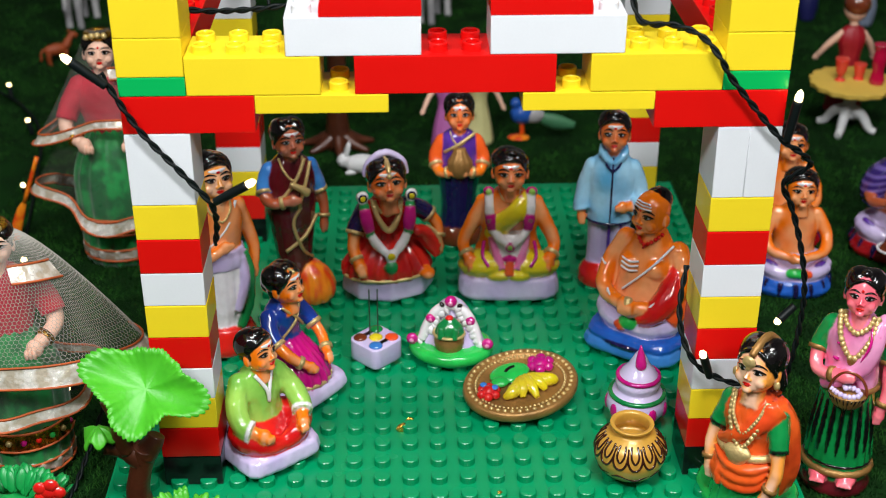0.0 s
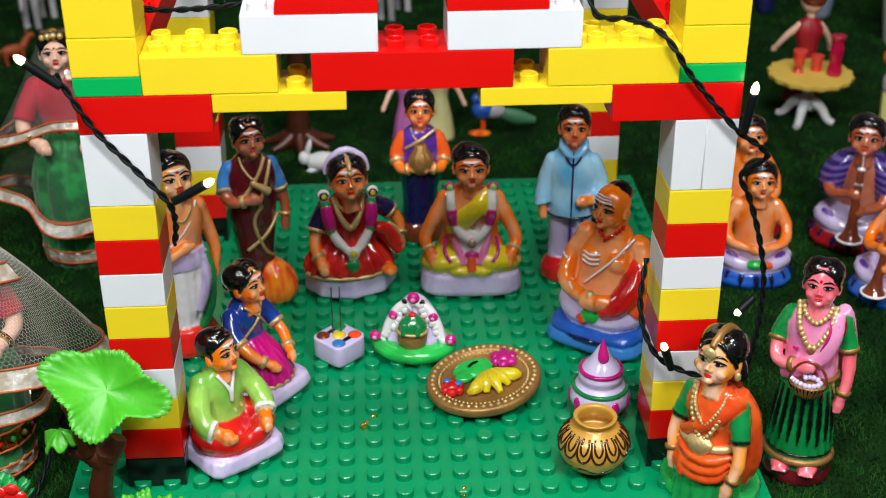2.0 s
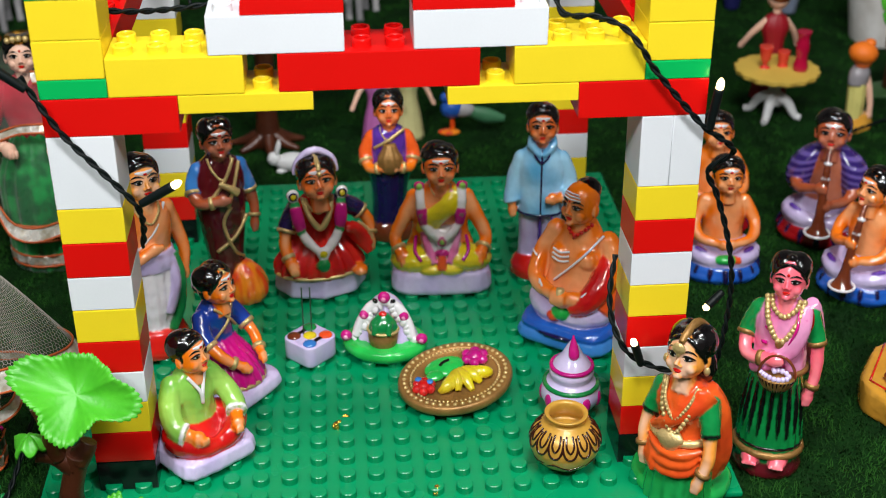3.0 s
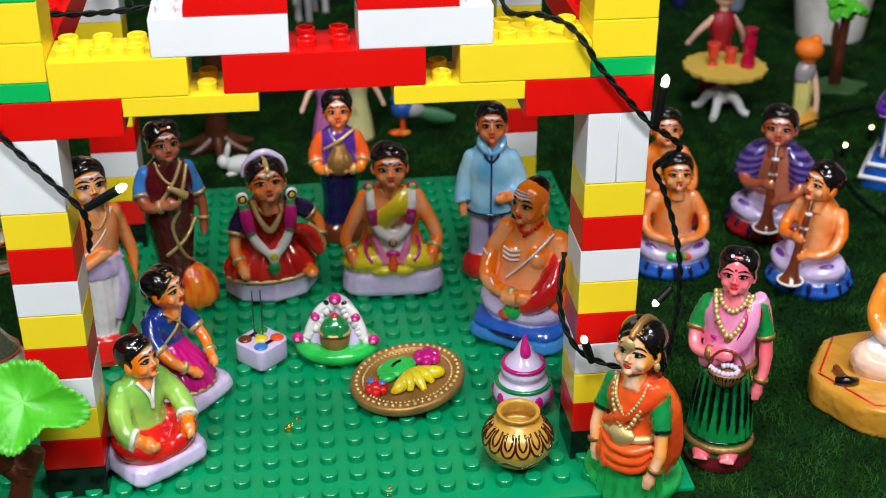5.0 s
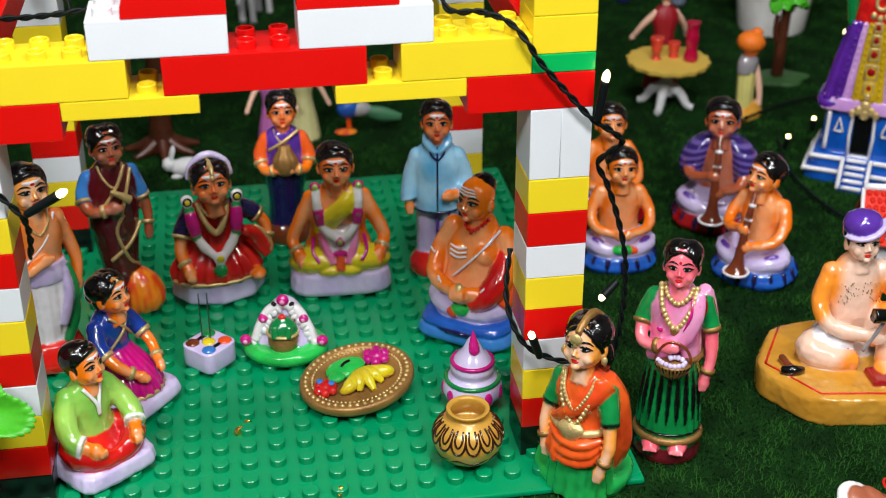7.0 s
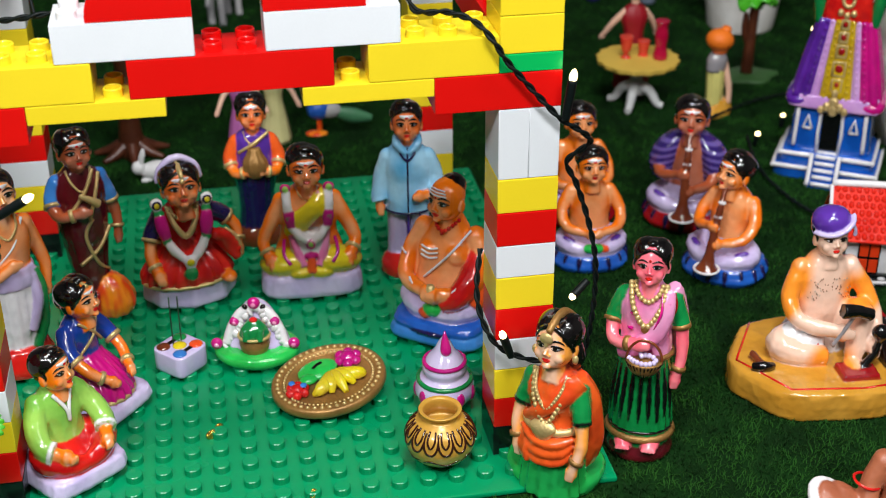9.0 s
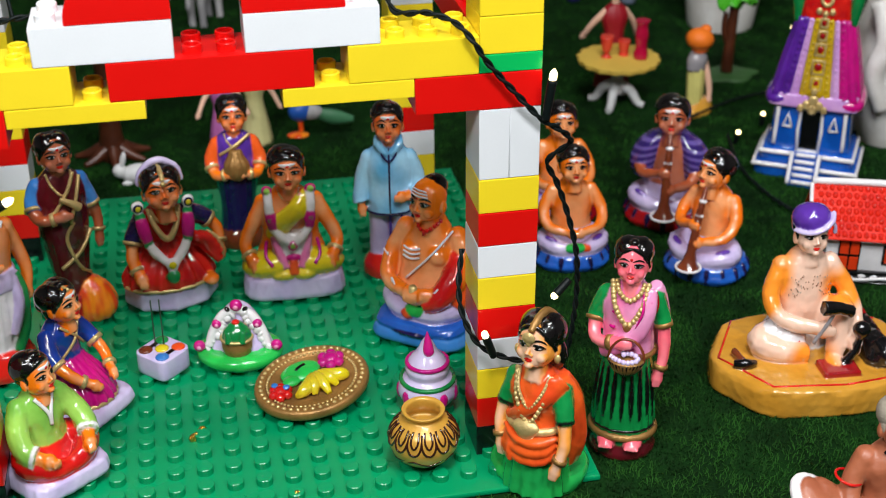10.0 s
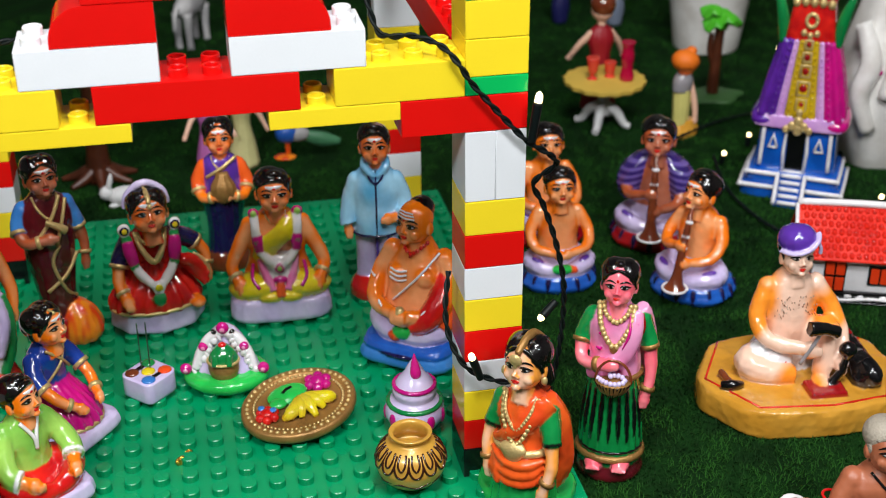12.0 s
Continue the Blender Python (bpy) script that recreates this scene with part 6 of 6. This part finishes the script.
    bands = [(-36, TPUR, 4.6), (-28, TPUR, 4.6), (-20, TLIL, 3.6), (-11, TYEL, 4.2), (11, TYEL, 4.2), (20, TLIL, 3.6), (28, MAGENTA, 4.6), (36, MAGENTA, 4.6)]
    for x, m, r in bands:
        f = Model()
        f.tube([(*edge(x, 66), 66), (*edge(x, 100), 100), (*edge(x, 131), 131)], [r, r * 0.85, r * 0.66], m, flat=0.5)
        if abs(x) < 30:
            f.beads([(edge(x, z)[0], edge(x, z)[1] - r * 0.4, z) for z in (70, 90, 110, 130)], r * 0.34, m, 5)
        plain(f, "roof_band", parent=t)
    for s, m in ((-1, TPUR), (1, MAGENTA)):
        for y in (-14, 0, 14):
            f = Model()
            f.tube([(38 * s, y, 66), (31 * s, y * 0.8, 100), (23 * s, y * 0.6, 131)], [6, 5.2, 4], m)
            plain(f, "roof_band", parent=t)
        f = Model()
        f.tube([(22 * s, -26, 63), (40 * s, -26, 64), (43 * s, 0, 64), (40 * s, 26, 64)], 5, m)
        plain(f, "cornice_roll", parent=t)
    f = Model()
    f.tube([(0, -28, 68), (0, -22, 100), (0, -17, 131)], [9, 7.6, 6], TYEL, flat=0.4)
    plain(f, "centre_band", parent=t)
    for z, w in ((80, 4.4), (93, 5.4), (107, 4.4), (118, 3.6), (128, 3.2)):
        y = edge(0, z)[1] - 2.6
        f = Model()
        f.tube([(-w, y, z - w), (w, y, z - w), (w, y + 1.4, z + w), (-w, y + 1.4, z + w), (-w, y, z - w)], 1.3, GOLD, n=1)
        plain(f, "gold_window", parent=t)
        f = Model()
        f.ell((0, y + 0.6, z), (w * 0.7, 1.6, w * 0.7), DKRED)
        plain(f, "red_pane", parent=t)
    for x, z, r in ((0, 67, 5), (-6, 63, 4), (6, 63, 4), (-11, 60, 3.4), (11, 60, 3.4), (0, 75, 3), (0, 60, 5)):
        f = Model()
        f.ell((x, -33, z), (r, 3, r), GOLD, u=12, v=8)
        f.ring((x, -35.4, z), r * 0.55, 0.6, GOLD, (90, 0, 0))
        plain(f, "gold_knob", parent=t)
    plain(quad(46, 38, 130, 38, 30, 160, RED), "tower_top", parent=t)
    f = Model()
    f.ring((0, -18.5, 147), 5, 1.8, GOLD, (80, 0, 0))
    plain(f, "gold_ring", parent=t)
    for x, y, z, r in ((-6, -19.5, 137, 3), (0, -19.5, 135, 3), (6, -19.5, 137, 3), (-16, -15, 160, 4), (-8, -16, 161, 4), (0, -16, 161, 4), (8, -16, 161, 4), (16, -15, 160, 4)):
        f = Model()
        f.ell((x, y, z), r, GOLD, u=10, v=8)
        plain(f, "gold_knob", parent=t)
    for s in (-1, 1):
        f = Model()
        f.tube([(25 * s, -8, 126), (27 * s, -10, 142), (31 * s, -10, 156), (38 * s, -8, 170)], [5, 6, 5, 2], GREEN)
        plain(f, "green_horn", parent=t)


def house():
    t = empty("house_model", pose(0.451, 0.163, GROUND, 0, 0, -21), "small painted clay house with red tiled roof", "house model")
    f = Model()
    f.box((-36, -24, 0), (40, 24, 9), BLACK, 1)
    for k in range(9):
        f.ell((-31 + 8 * k, -24.2, 5.5 + math.sin(2.3 * k)), (2.8, 0.9, 1.5), WHITE, (0, 25 * math.sin(k), 0), 8, 6)
    plain(f, "plinth", parent=t, label="black plinth with daubed white marks")
    f = Model()
    f.tube([(-30, -25, 5), (-10, -25.4, 3.6), (10, -25, 5.4), (38, -25.4, 4)], 1.2, WHITE)
    f.tube([(-34, -25, 2.4), (0, -25.4, 1.6), (38, -25, 2.4)], 1.0, BLACK)
    plain(f, "painted_line", parent=t)
    f = Model()
    f.box((-33, -21, 8.5), (37, 21, 37), WHITE, 1)
    plain(f, "wall", parent=t)
    f = Model()
    f.box((-25, -22.6, 9), (-10, -20, 32), BLACK, 0.3)
    plain(f, "door_frame", parent=t)
    for x in (-24, -17):
        for z in (10, 22):
            f = Model()
            f.box((x, -23.4, z), (x + 6, -22, z + 10), paint("shutter_orange", (228, 62, 24)), 0.4)
            plain(f, "door_panel", parent=t)
    f = Model()
    f.box((5, -22.6, 15), (21, -20, 30), BLACK, 0.6)
    plain(f, "window_frame", parent=t)
    for x in (6.5, 13.4):
        f = Model()
        f.box((x, -23.2, 16.5), (x + 6, -22, 28.5), paint("shutter_orange", (228, 62, 24)), 0.6)
        plain(f, "shutter", parent=t)
    ROOF = paint("roof_red", (226, 44, 24), (206, 34, 20), 50)
    f = Model()
    f.ell((0, 0, 0), (2.0, 2.6, 1.3), ROOF, u=8, v=4)
    bmesh.ops.scale(f.bm, vec=(0.001,) * 3, verts=f.bm.verts)
    TILE = mesh_of("tile", f.bm, ROOF)
    for s in (-1, 1):
        f = Model()
        a = Matrix.Translation((0, 0, 66)) @ Euler((radians(-46 * s), 0, 0)).to_matrix().to_4x4()
        f.m = a
        f.box((-46, 0, -3), (48, 42, 0), ROOF, 0.8) if s > 0 else f.box((-46, -42, -3), (48, 0, 0), ROOF, 0.8)
        roof = plain(f, "roof_slope", parent=t)
        for r in range(7):
            for c in range(19):
                x, y = -42 + 4.8 * c + (2.4 if r % 2 else 0), (4 + 5.6 * r) * s
                ob = part("tile", TILE, ROOF, roof)
                ob.matrix_basis = Matrix.Scale(0.001, 4) @ a @ Matrix.Translation((x, y, 0.2)) @ Matrix.Scale(1000, 4)
    f = Model()
    f.tube([(-46, 0, 66), (0, 0, 67), (49, 0, 66)], 2.6, WHITE)
    f.tube([(-46, -1, 65), (-46, -15, 51), (-46, -29, 36)], 1.4, WHITE)
    plain(f, "ridge", parent=t)


temple(), house()

# ---- toys at the back of the turf ----
def round_table():
    t = empty("toy_table", pose(0.370, 0.496, GROUND), "round yellow toy table with white pedestal, set with red glasses", "toy table")
    TY = surf("table_yellow", (214, 180, 78), rough=0.5)
    TW = surf("table_white", (214, 214, 214), rough=0.4)
    f = Model()
    f.loft([(0, 0, 40, 33, 33), (0, 0, 42, 36, 36), (0, 0, 45, 36, 36), (0, 0, 46, 34, 34), (0, 0, 46.2, 1, 1)], TY, 0.03, 16, 96)
    plain(f, "tabletop", parent=t)
    f = Model()
    f.loft([(0, 0, 12, 7, 7), (0, 0, 24, 5, 5), (0, 0, 40, 7, 7)], TW)
    plain(f, "pedestal", parent=t)
    for k in range(4):
        a = radians(45 + 90 * k + 12)
        f = Model()
        f.tube([(3 * math.cos(a), 3 * math.sin(a), 20), (13 * math.cos(a), 13 * math.sin(a), 15), (20 * math.cos(a), 20 * math.sin(a), 5), (26 * math.cos(a), 26 * math.sin(a), 3)], [5, 4.5, 3.6, 3], TW)
        plain(f, "leg", parent=t)
    PINKG = surf("pink_plastic", (176, 12, 56), rough=0.2, coat=0.4)
    REDG = surf("coral_plastic", (214, 60, 44), rough=0.2, coat=0.4)
    for nm, x, y, rows, m, lab in (("pitcher", 14, -4, [(6, 0), (6.5, 4), (5, 12), (6, 22), (5, 30), (6.5, 36)], PINKG, "tall pink plastic toy pitcher standing on a table"),
                              ("goblet", -15, 6, [(5, 0), (2, 3), (4.5, 8), (6, 20)], REDG, "coral red plastic toy goblet standing on a table"),
                              ("goblet", 2, 8, [(5, 0), (4, 3), (5, 8), (5.6, 14)], REDG, "coral red plastic toy goblet standing on a table")):
        f = Model()
        f.loft([(0, 0, z, r, r) for r, z in rows], m)
        f.done("toy_" + nm, pose(0.374 + x * 0.001, 0.492 + y * 0.001, GROUND + 0.0462), lab, "toy " + nm)


round_table()


def small_doll(name, xy, rz, cloth, skin, hair, label, h=1.0, z=GROUND, skirt=True):
    f = Model()
    f.loft([(0, 0, 0, 15 if skirt else 9, 13 if skirt else 8), (0, 0, 22, 12, 10), (0, 0, 44, 8, 7), (0, 0, 58, 11, 8), (0, 0, 66, 9, 6), (0, 0, 70, 4, 4)], cloth, 0.03, 10)
    f.tube([(0, 0, 66), (0, 0, 78)], 3.4, skin)
    for s in (-1, 1):
        f.arm([(10 * s, 0, 65), (18 * s, -4, 54), (22 * s, -10, 42)], 3.2, skin)
    f.ell((0, 0, 84), (9.5, 9.5, 11), skin)
    f.ell((0, 2, 88), (10.6, 10.6, 10), hair)
    return f.done(name, pose(*xy, z, 0, 0, rz), label, "toy doll", scale=h)


small_doll("toy_doll", (0.381, 0.545), 180, surf("doll_red", (150, 14, 30), rough=0.5), DOLLSKIN, BROWN, "brown-haired plastic doll in dark red dress behind a table", 1.15)
small_doll("toy_doll", (0.418, 0.800), 20, surf("doll_navy", (26, 28, 84), rough=0.5), DOLLSKIN, BLACK, "plastic doll in dark blue clothes on the turf", 0.9, skirt=False)
small_doll("toy_doll", (0.475, 0.780), 0, surf("doll_grey", (120, 130, 150), rough=0.5), DOLLSKIN, BLACK, "plastic doll in grey clothes on the turf", 0.9, skirt=False)
small_doll("toy_doll", (0.012, 0.470), 0, surf("doll_pink", (176, 96, 160), rough=0.6), DOLLSKIN, BLACK, "small doll in a mauve gown on the turf", 0.9)
small_doll("toy_doll", (0.040, 0.478), 0, surf("doll_cream", (206, 200, 140), rough=0.6), DOLLSKIN, BLACK, "small doll in a cream gown on the turf", 0.9)


def turban_man():
    f = Model()
    f.loft([(0, 0, 0, 20, 12), (4, 0, 6, 16, 10), (6, 0, 14, 8, 7)], OCHRE)
    f.loft([(0, 0, 8, 7, 6), (0, 0, 26, 8, 7), (-1, 0, 44, 8, 7)], surf("pale_yellow_cloth", (214, 206, 120), rough=0.6), 0.05, 8)
    f.loft([(-1, 0, 42, 9, 7), (0, 0, 52, 10, 8), (0, 0, 58, 7, 6)], GREY)
    f.arm([(8, 0, 54), (11, -3, 38), (12, -5, 24), (12, -6, 16)], 3.6, DOLLSKIN)
    f.ell((2, 0, 64), (8, 8, 9), SK_SHADE_BROWN)
    f.ell((1, 0, 70), (13, 12, 10), surf("turban_orange", (236, 118, 22), rough=0.6), (0, 12, 0))
    f.ell((7, 0, 78), (5, 5, 4), surf("turban_orange", (236, 118, 22), rough=0.6))
    f.done("man_figurine", pose(0.432, 0.462, GROUND, 0, 0, 20), "small figure in orange turban and pale yellow cloth", "figurine")


turban_man()


def back_tree():
    t = empty("toy_tree", pose(0.497, 0.545, GROUND), "plastic toy palm with brown trunk and lime leaves", "toy tree")
    f = Model()
    f.loft([(0, 0, 0, 30, 22), (0, 0, 2.5, 28, 20), (0, 0, 4, 10, 8)], surf("dull_green", (52, 92, 44), rough=0.6), 0.12, 5)
    plain(f, "base", parent=t)
    f = Model()
    f.tube([(0, 0, 2), (1, 0, 40), (3, 0, 78)], [6, 5, 4.4], TRUNKPL)
    f.tube([(0, 0, 30), (-6, 0, 46), (-6, 0, 64)], [3.4, 3, 2.4], TRUNKPL)
    plain(f, "trunk", parent=t)
    for k in range(5):
        a = 2 * math.pi * k / 5
        f = leaf_canopy(3 + 9 * math.cos(a), 7 * math.sin(a), 80 + 5 * (k % 3), 11, 10, 8, LEAFPL, 10, 40)
        plain(f, "leaf", parent=t)


back_tree()
f = Model()
PORC = surf("white_porcelain", (228, 226, 222), rough=0.3, rgb2=(210, 206, 200), scale=30, coat=0.3)
f.loft([(0, 0, 0, 33, 33), (0, 0, 3, 35, 35), (0, 0, 60, 43, 43), (0, 0, 110, 52, 52), (0, 0, 118, 54, 54), (0, 0, 119, 50, 50), (0, 0, 100, 47, 47), (0, 0, 98, 2, 2)], PORC, seg=48)
f.done("flowerpot", pose(0.548, 0.690, GROUND), "plain white tapering flowerpot standing on the turf", "flowerpot")
f = Model()
f.loft([(0, 0, 0, 30, 26), (0, 0, 20, 38, 32), (-4, 0, 60, 44, 36), (0, 0, 100, 42, 34), (4, 0, 140, 36, 28), (2, 0, 170, 26, 22), (0, 0, 190, 10, 10)], PORC, 0.04, 5)
f.tube([(-40, -14, 130), (-34, -26, 100), (-40, -24, 70), (-30, -28, 40)], [7, 9, 9, 7], PORC)
f.tube([(-20, -28, 150), (-14, -34, 110), (-22, -34, 70)], [6, 8, 6], PORC)
f.ell((-28, -31, 92), 2.6, MAGENTA, u=10, v=8)
f.done("statuette", pose(0.580, 0.372, GROUND), "white porcelain statuette standing behind the temple model", "statuette")


def animal(name, xy, rz, mat, label, cat, k=1.0, legs=26):
    f = Model()
    f.ell((0, 0, legs + 14), (26, 11, 12), mat)
    for x in (-17, 17):
        for y in (-6, 6):
            f.tube([(x, y, legs + 10), (x, y, legs * 0.5), (x + 1, y, 0)], [5, 3.4, 3.6], mat)
    f.tube([(20, 0, legs + 18), (28, 0, legs + 30), (34, 0, legs + 38)], [9, 7, 6], mat)
    f.ell((38, 0, legs + 38), (10, 6, 6.5), mat, (0, 22, 0))
    for y in (-4, 4):
        f.ell((31, y, legs + 46), (2, 1.6, 4), mat, u=8, v=6)
    f.tube([(-25, 0, legs + 18), (-31, 0, legs + 10), (-32, 0, legs - 4)], [2.6, 2.2, 2.6], mat)
    return f.done(name, pose(*xy, GROUND, 0, 0, rz), label, cat, scale=k)


WHITEPL = surf("white_toy", (188, 186, 186), rough=0.5, rgb2=(150, 148, 150), scale=30)
animal("toy_horse", (0.010, 0.815), 60, WHITEPL, "white plastic toy horse standing on the turf", "toy horse", 1.1)
animal("toy_cow", (-0.372, 0.815), 75, WHITEPL, "white toy cow standing at the back of the turf", "toy cow", 1.1)
animal("toy_fox", (-0.372, 0.690), 30, surf("fox_orange", (150, 66, 24), rough=0.6), "small orange-brown toy fox on the turf", "toy fox", 0.5, 14)


def rabbit():
    f = Model()
    W = surf("rabbit_white", (226, 226, 226), rough=0.5)
    f.ell((3, 0, 8), (14, 8, 8), W)
    f.ell((-11, 0, 12), (6, 5.4, 6), W)
    for y in (-2.4, 2.4):
        f.ell((-8, y, 21), (2, 1.6, 7), W, (0, 18, 0), 8, 6)
    f.ell((16, 0, 7), 3, W)
    f.ell((-6, -4, 2), (5, 2.4, 2.2), W)
    f.done("toy_rabbit", pose(-0.064, 0.418, GROUND, 0, 0, 8), "small white toy rabbit crouching on the turf", "toy rabbit")


def bird():
    f = Model()
    f.ell((0, 0, 22), (11, 8, 9), surf("bird_blue", (40, 96, 190), rough=0.4))
    f.ell((9, 0, 21), (11, 7, 7), WHITEPL)
    f.tube([(16, 0, 19), (30, 0, 15), (46, 0, 12)], [5, 7, 3], surf("bird_green", (70, 130, 90), rough=0.5), flat=0.7)
    f.ell((-6, 0, 32), (5, 4.6, 5), surf("bird_blue", (40, 96, 190), rough=0.4))
    f.tube([(0, 0, 14), (0, -2, 4)], 2.4, FLAME)
    f.ell((-3, -5, 2), (10, 7, 2.2), FLAME)
    f.done("toy_bird", pose(0.079, 0.487, GROUND, 0, 0, -4), "blue and white toy bird with orange feet", "toy bird")


def stump():
    f = Model()
    f.tube([(0, 0, 0), (0, 0, 30), (1, 0, 70), (0, 0, 120)], [13, 9, 8, 9], TRUNKPL)
    for k in range(7):
        a = 2 * math.pi * k / 7 + 0.3
        f.tube([(4 * math.cos(a), 4 * math.sin(a), 12), (18 * math.cos(a), 16 * math.sin(a), 5), (32 * math.cos(a), 26 * math.sin(a), 2)], [6, 4.4, 2], TRUNKPL)
    f.done("toy_tree", pose(-0.082, 0.472, GROUND), "dark brown plastic toy tree with spreading roots", "toy tree")


rabbit(), bird(), stump()

# ---- strings of fairy lights ----
WIRE = surf("wire_green_black", (12, 20, 20), rough=0.5, spec=0.18, amount=0.2, bump=0.05)
GLOW = bpy.data.materials.new("bulb_glow")
GLOW.use_nodes = True
gb = GLOW.node_tree.nodes["Principled BSDF"]
gb.inputs["Base Color"].default_value = (0.9, 0.8, 0.55, 1)
gb.inputs["Emission Color"].default_value = (1.0, 0.72, 0.32, 1)
gb.inputs["Emission Strength"].default_value = 8.0
gb.inputs["Roughness"].default_value = 0.2


def light_string(label, strands, bulbs):
    """Twisted pairs of wire along paths (metres), with small bulbs at (socket foot, tip)."""
    t = empty("fairy_lights", pose(0, 0, 0), label, "fairy lights", "fairy lights")
    for pts, twist in strands:
        p, _ = smooth_path([[1000 * c for c in q] for q in pts], [1] * len(pts), 14)
        for ph in ((0, math.pi) if twist else (0,)):
            f = Model()
            path, run = [], 0.0
            for i, c in enumerate(p):
                run += np.linalg.norm(c - p[i - 1]) if i else 0
                d = Vector(p[min(i + 1, len(p) - 1)] - p[max(i - 1, 0)]).normalized()
                a = d.orthogonal().normalized()
                b = d.cross(Vector((0, 1, 0)))
                b = b.normalized() if b.length > 1e-4 else a
                n = Vector((0, 1, 0)) - d * d.y
                n = n.normalized() if n.length > 1e-4 else d.cross(b)
                w = run / 17.0 * 2 * math.pi + ph
                path.append(tuple(Vector(c) + (b * math.cos(w) + n * math.sin(w)) * (0.85 if twist else 0)))
            f.tube(path, 0.88, WIRE, seg=8, n=2)
            plain(f, "wire", parent=t)
    for foot, tip in bulbs:
        a, b = Vector(foot) * 1000, Vector(tip) * 1000
        d = b - a
        f = Model()
        f.tube([tuple(a), tuple(a + d * 0.35), tuple(a + d * 0.82)], [2.0, 2.3, 2.4], WIRE)
        s = plain(f, "socket", parent=t)
        f = Model()
        f.tube([tuple(a + d * 0.76), tuple(a + d * 0.90), tuple(a + d * 0.98), tuple(b + d * 0.03)], [1.7, 1.9, 1.4, 0.3], GLOW)
        plain(f, "bulb", parent=t, label="small glowing warm white bulb")


light_string("dark green twisted fairy lights draped over a brick pillar",
             [([(-0.166, -0.004, 0.244), (-0.152, -0.0045, 0.217), (-0.135, -0.0045, 0.195), (-0.1205, -0.004, 0.176), (-0.1195, 0.004, 0.160), (-0.122, 0.010, 0.146)], True),
              ([(-0.145, 0.040, 0.262), (-0.120, 0.044, 0.258), (-0.09, 0.036, 0.262), (-0.06, 0.040, 0.266)], True),
              ([(-0.090, 0.040, 0.262), (-0.095, 0.060, 0.28)], False)],
             [((-0.164, -0.005, 0.238), (-0.182, -0.007, 0.254)), ((-0.118, -0.005, 0.177), (-0.0975, -0.009, 0.190))])
light_string("dark green twisted fairy lights hanging round a brick pillar",
             [([(0.082, 0.030, 0.290), (0.088, 0.022, 0.262), (0.094, 0.016, 0.2585), (0.104, 0.010, 0.2600), (0.116, 0.002, 0.257), (0.1240, -0.0042, 0.249), (0.131, -0.0042, 0.238), (0.147, -0.0045, 0.219), (0.159, -0.0045, 0.206),
                (0.171, -0.002, 0.197), (0.1765, 0.003, 0.1885), (0.1670, 0.010, 0.176), (0.173, 0.012, 0.162), (0.180, 0.011, 0.141), (0.185, 0.010, 0.118), (0.186, 0.010, 0.096), (0.184, 0.010, 0.070), (0.178, 0.008, 0.040)], True),
              ([(0.122, 0.012, 0.128), (0.1185, 0.004, 0.108), (0.1205, -0.002, 0.092), (0.128, -0.006, 0.078), (0.141, -0.008, 0.070), (0.152, -0.008, 0.066)], True)],
             [((0.1605, -0.006, 0.206), (0.1635, -0.008, 0.2325)), ((0.181, 0.009, 0.104), (0.1705, 0.004, 0.0965)), ((0.135, -0.009, 0.072), (0.1285, -0.013, 0.0905))])
light_string("dark green fairy lights lying on the turf behind the display",
             [([(0.40, 0.43, 0.0), (0.47, 0.47, 0.001), (0.56, 0.51, 0.0), (0.60, 0.61, 0.001)], True),
              ([(0.44, 0.40, 0.0), (0.425, 0.33, 0.0), (0.43, 0.26, 0.001), (0.455, 0.225, 0.0)], True),
              ([(0.545, 0.385, 0.0), (0.56, 0.36, 0.008), (0.60, 0.34, 0.02)], True)],
             [((0.600, 0.610, 0.001), (0.599, 0.622, 0.012)), ((0.441, 0.385, -0.001), (0.441, 0.380, 0.012)), ((0.478, 0.416, -0.001), (0.479, 0.416, 0.011)),
              ((0.548, 0.388, 0.004), (0.579, 0.417, 0.022)), ((0.531, 0.272, -0.002), (0.529, 0.272, 0.012))])
light_string("dark green fairy lights among the dolls on the turf",
             [([(-0.43, 0.62, 0.0), (-0.385, 0.575, 0.001), (-0.345, 0.50, 0.002), (-0.325, 0.40, 0.001), (-0.31, 0.30, 0.0)], True),
              ([(-0.196, 0.056, 0.034), (-0.202, 0.032, 0.018), (-0.210, 0.004, 0.0), (-0.214, -0.012, -0.002)], True)],
             [((-0.352, 0.500, -0.001), (-0.355, 0.502, 0.013)), ((-0.325, 0.372, -0.001), (-0.327, 0.369, 0.013)), ((-0.392, 0.588, -0.001), (-0.394, 0.591, 0.012)),
              ((-0.262, 0.150, 0.050), (-0.267, 0.154, 0.062)), ((-0.213, 0.058, 0.030), (-0.222, 0.050, 0.032))])
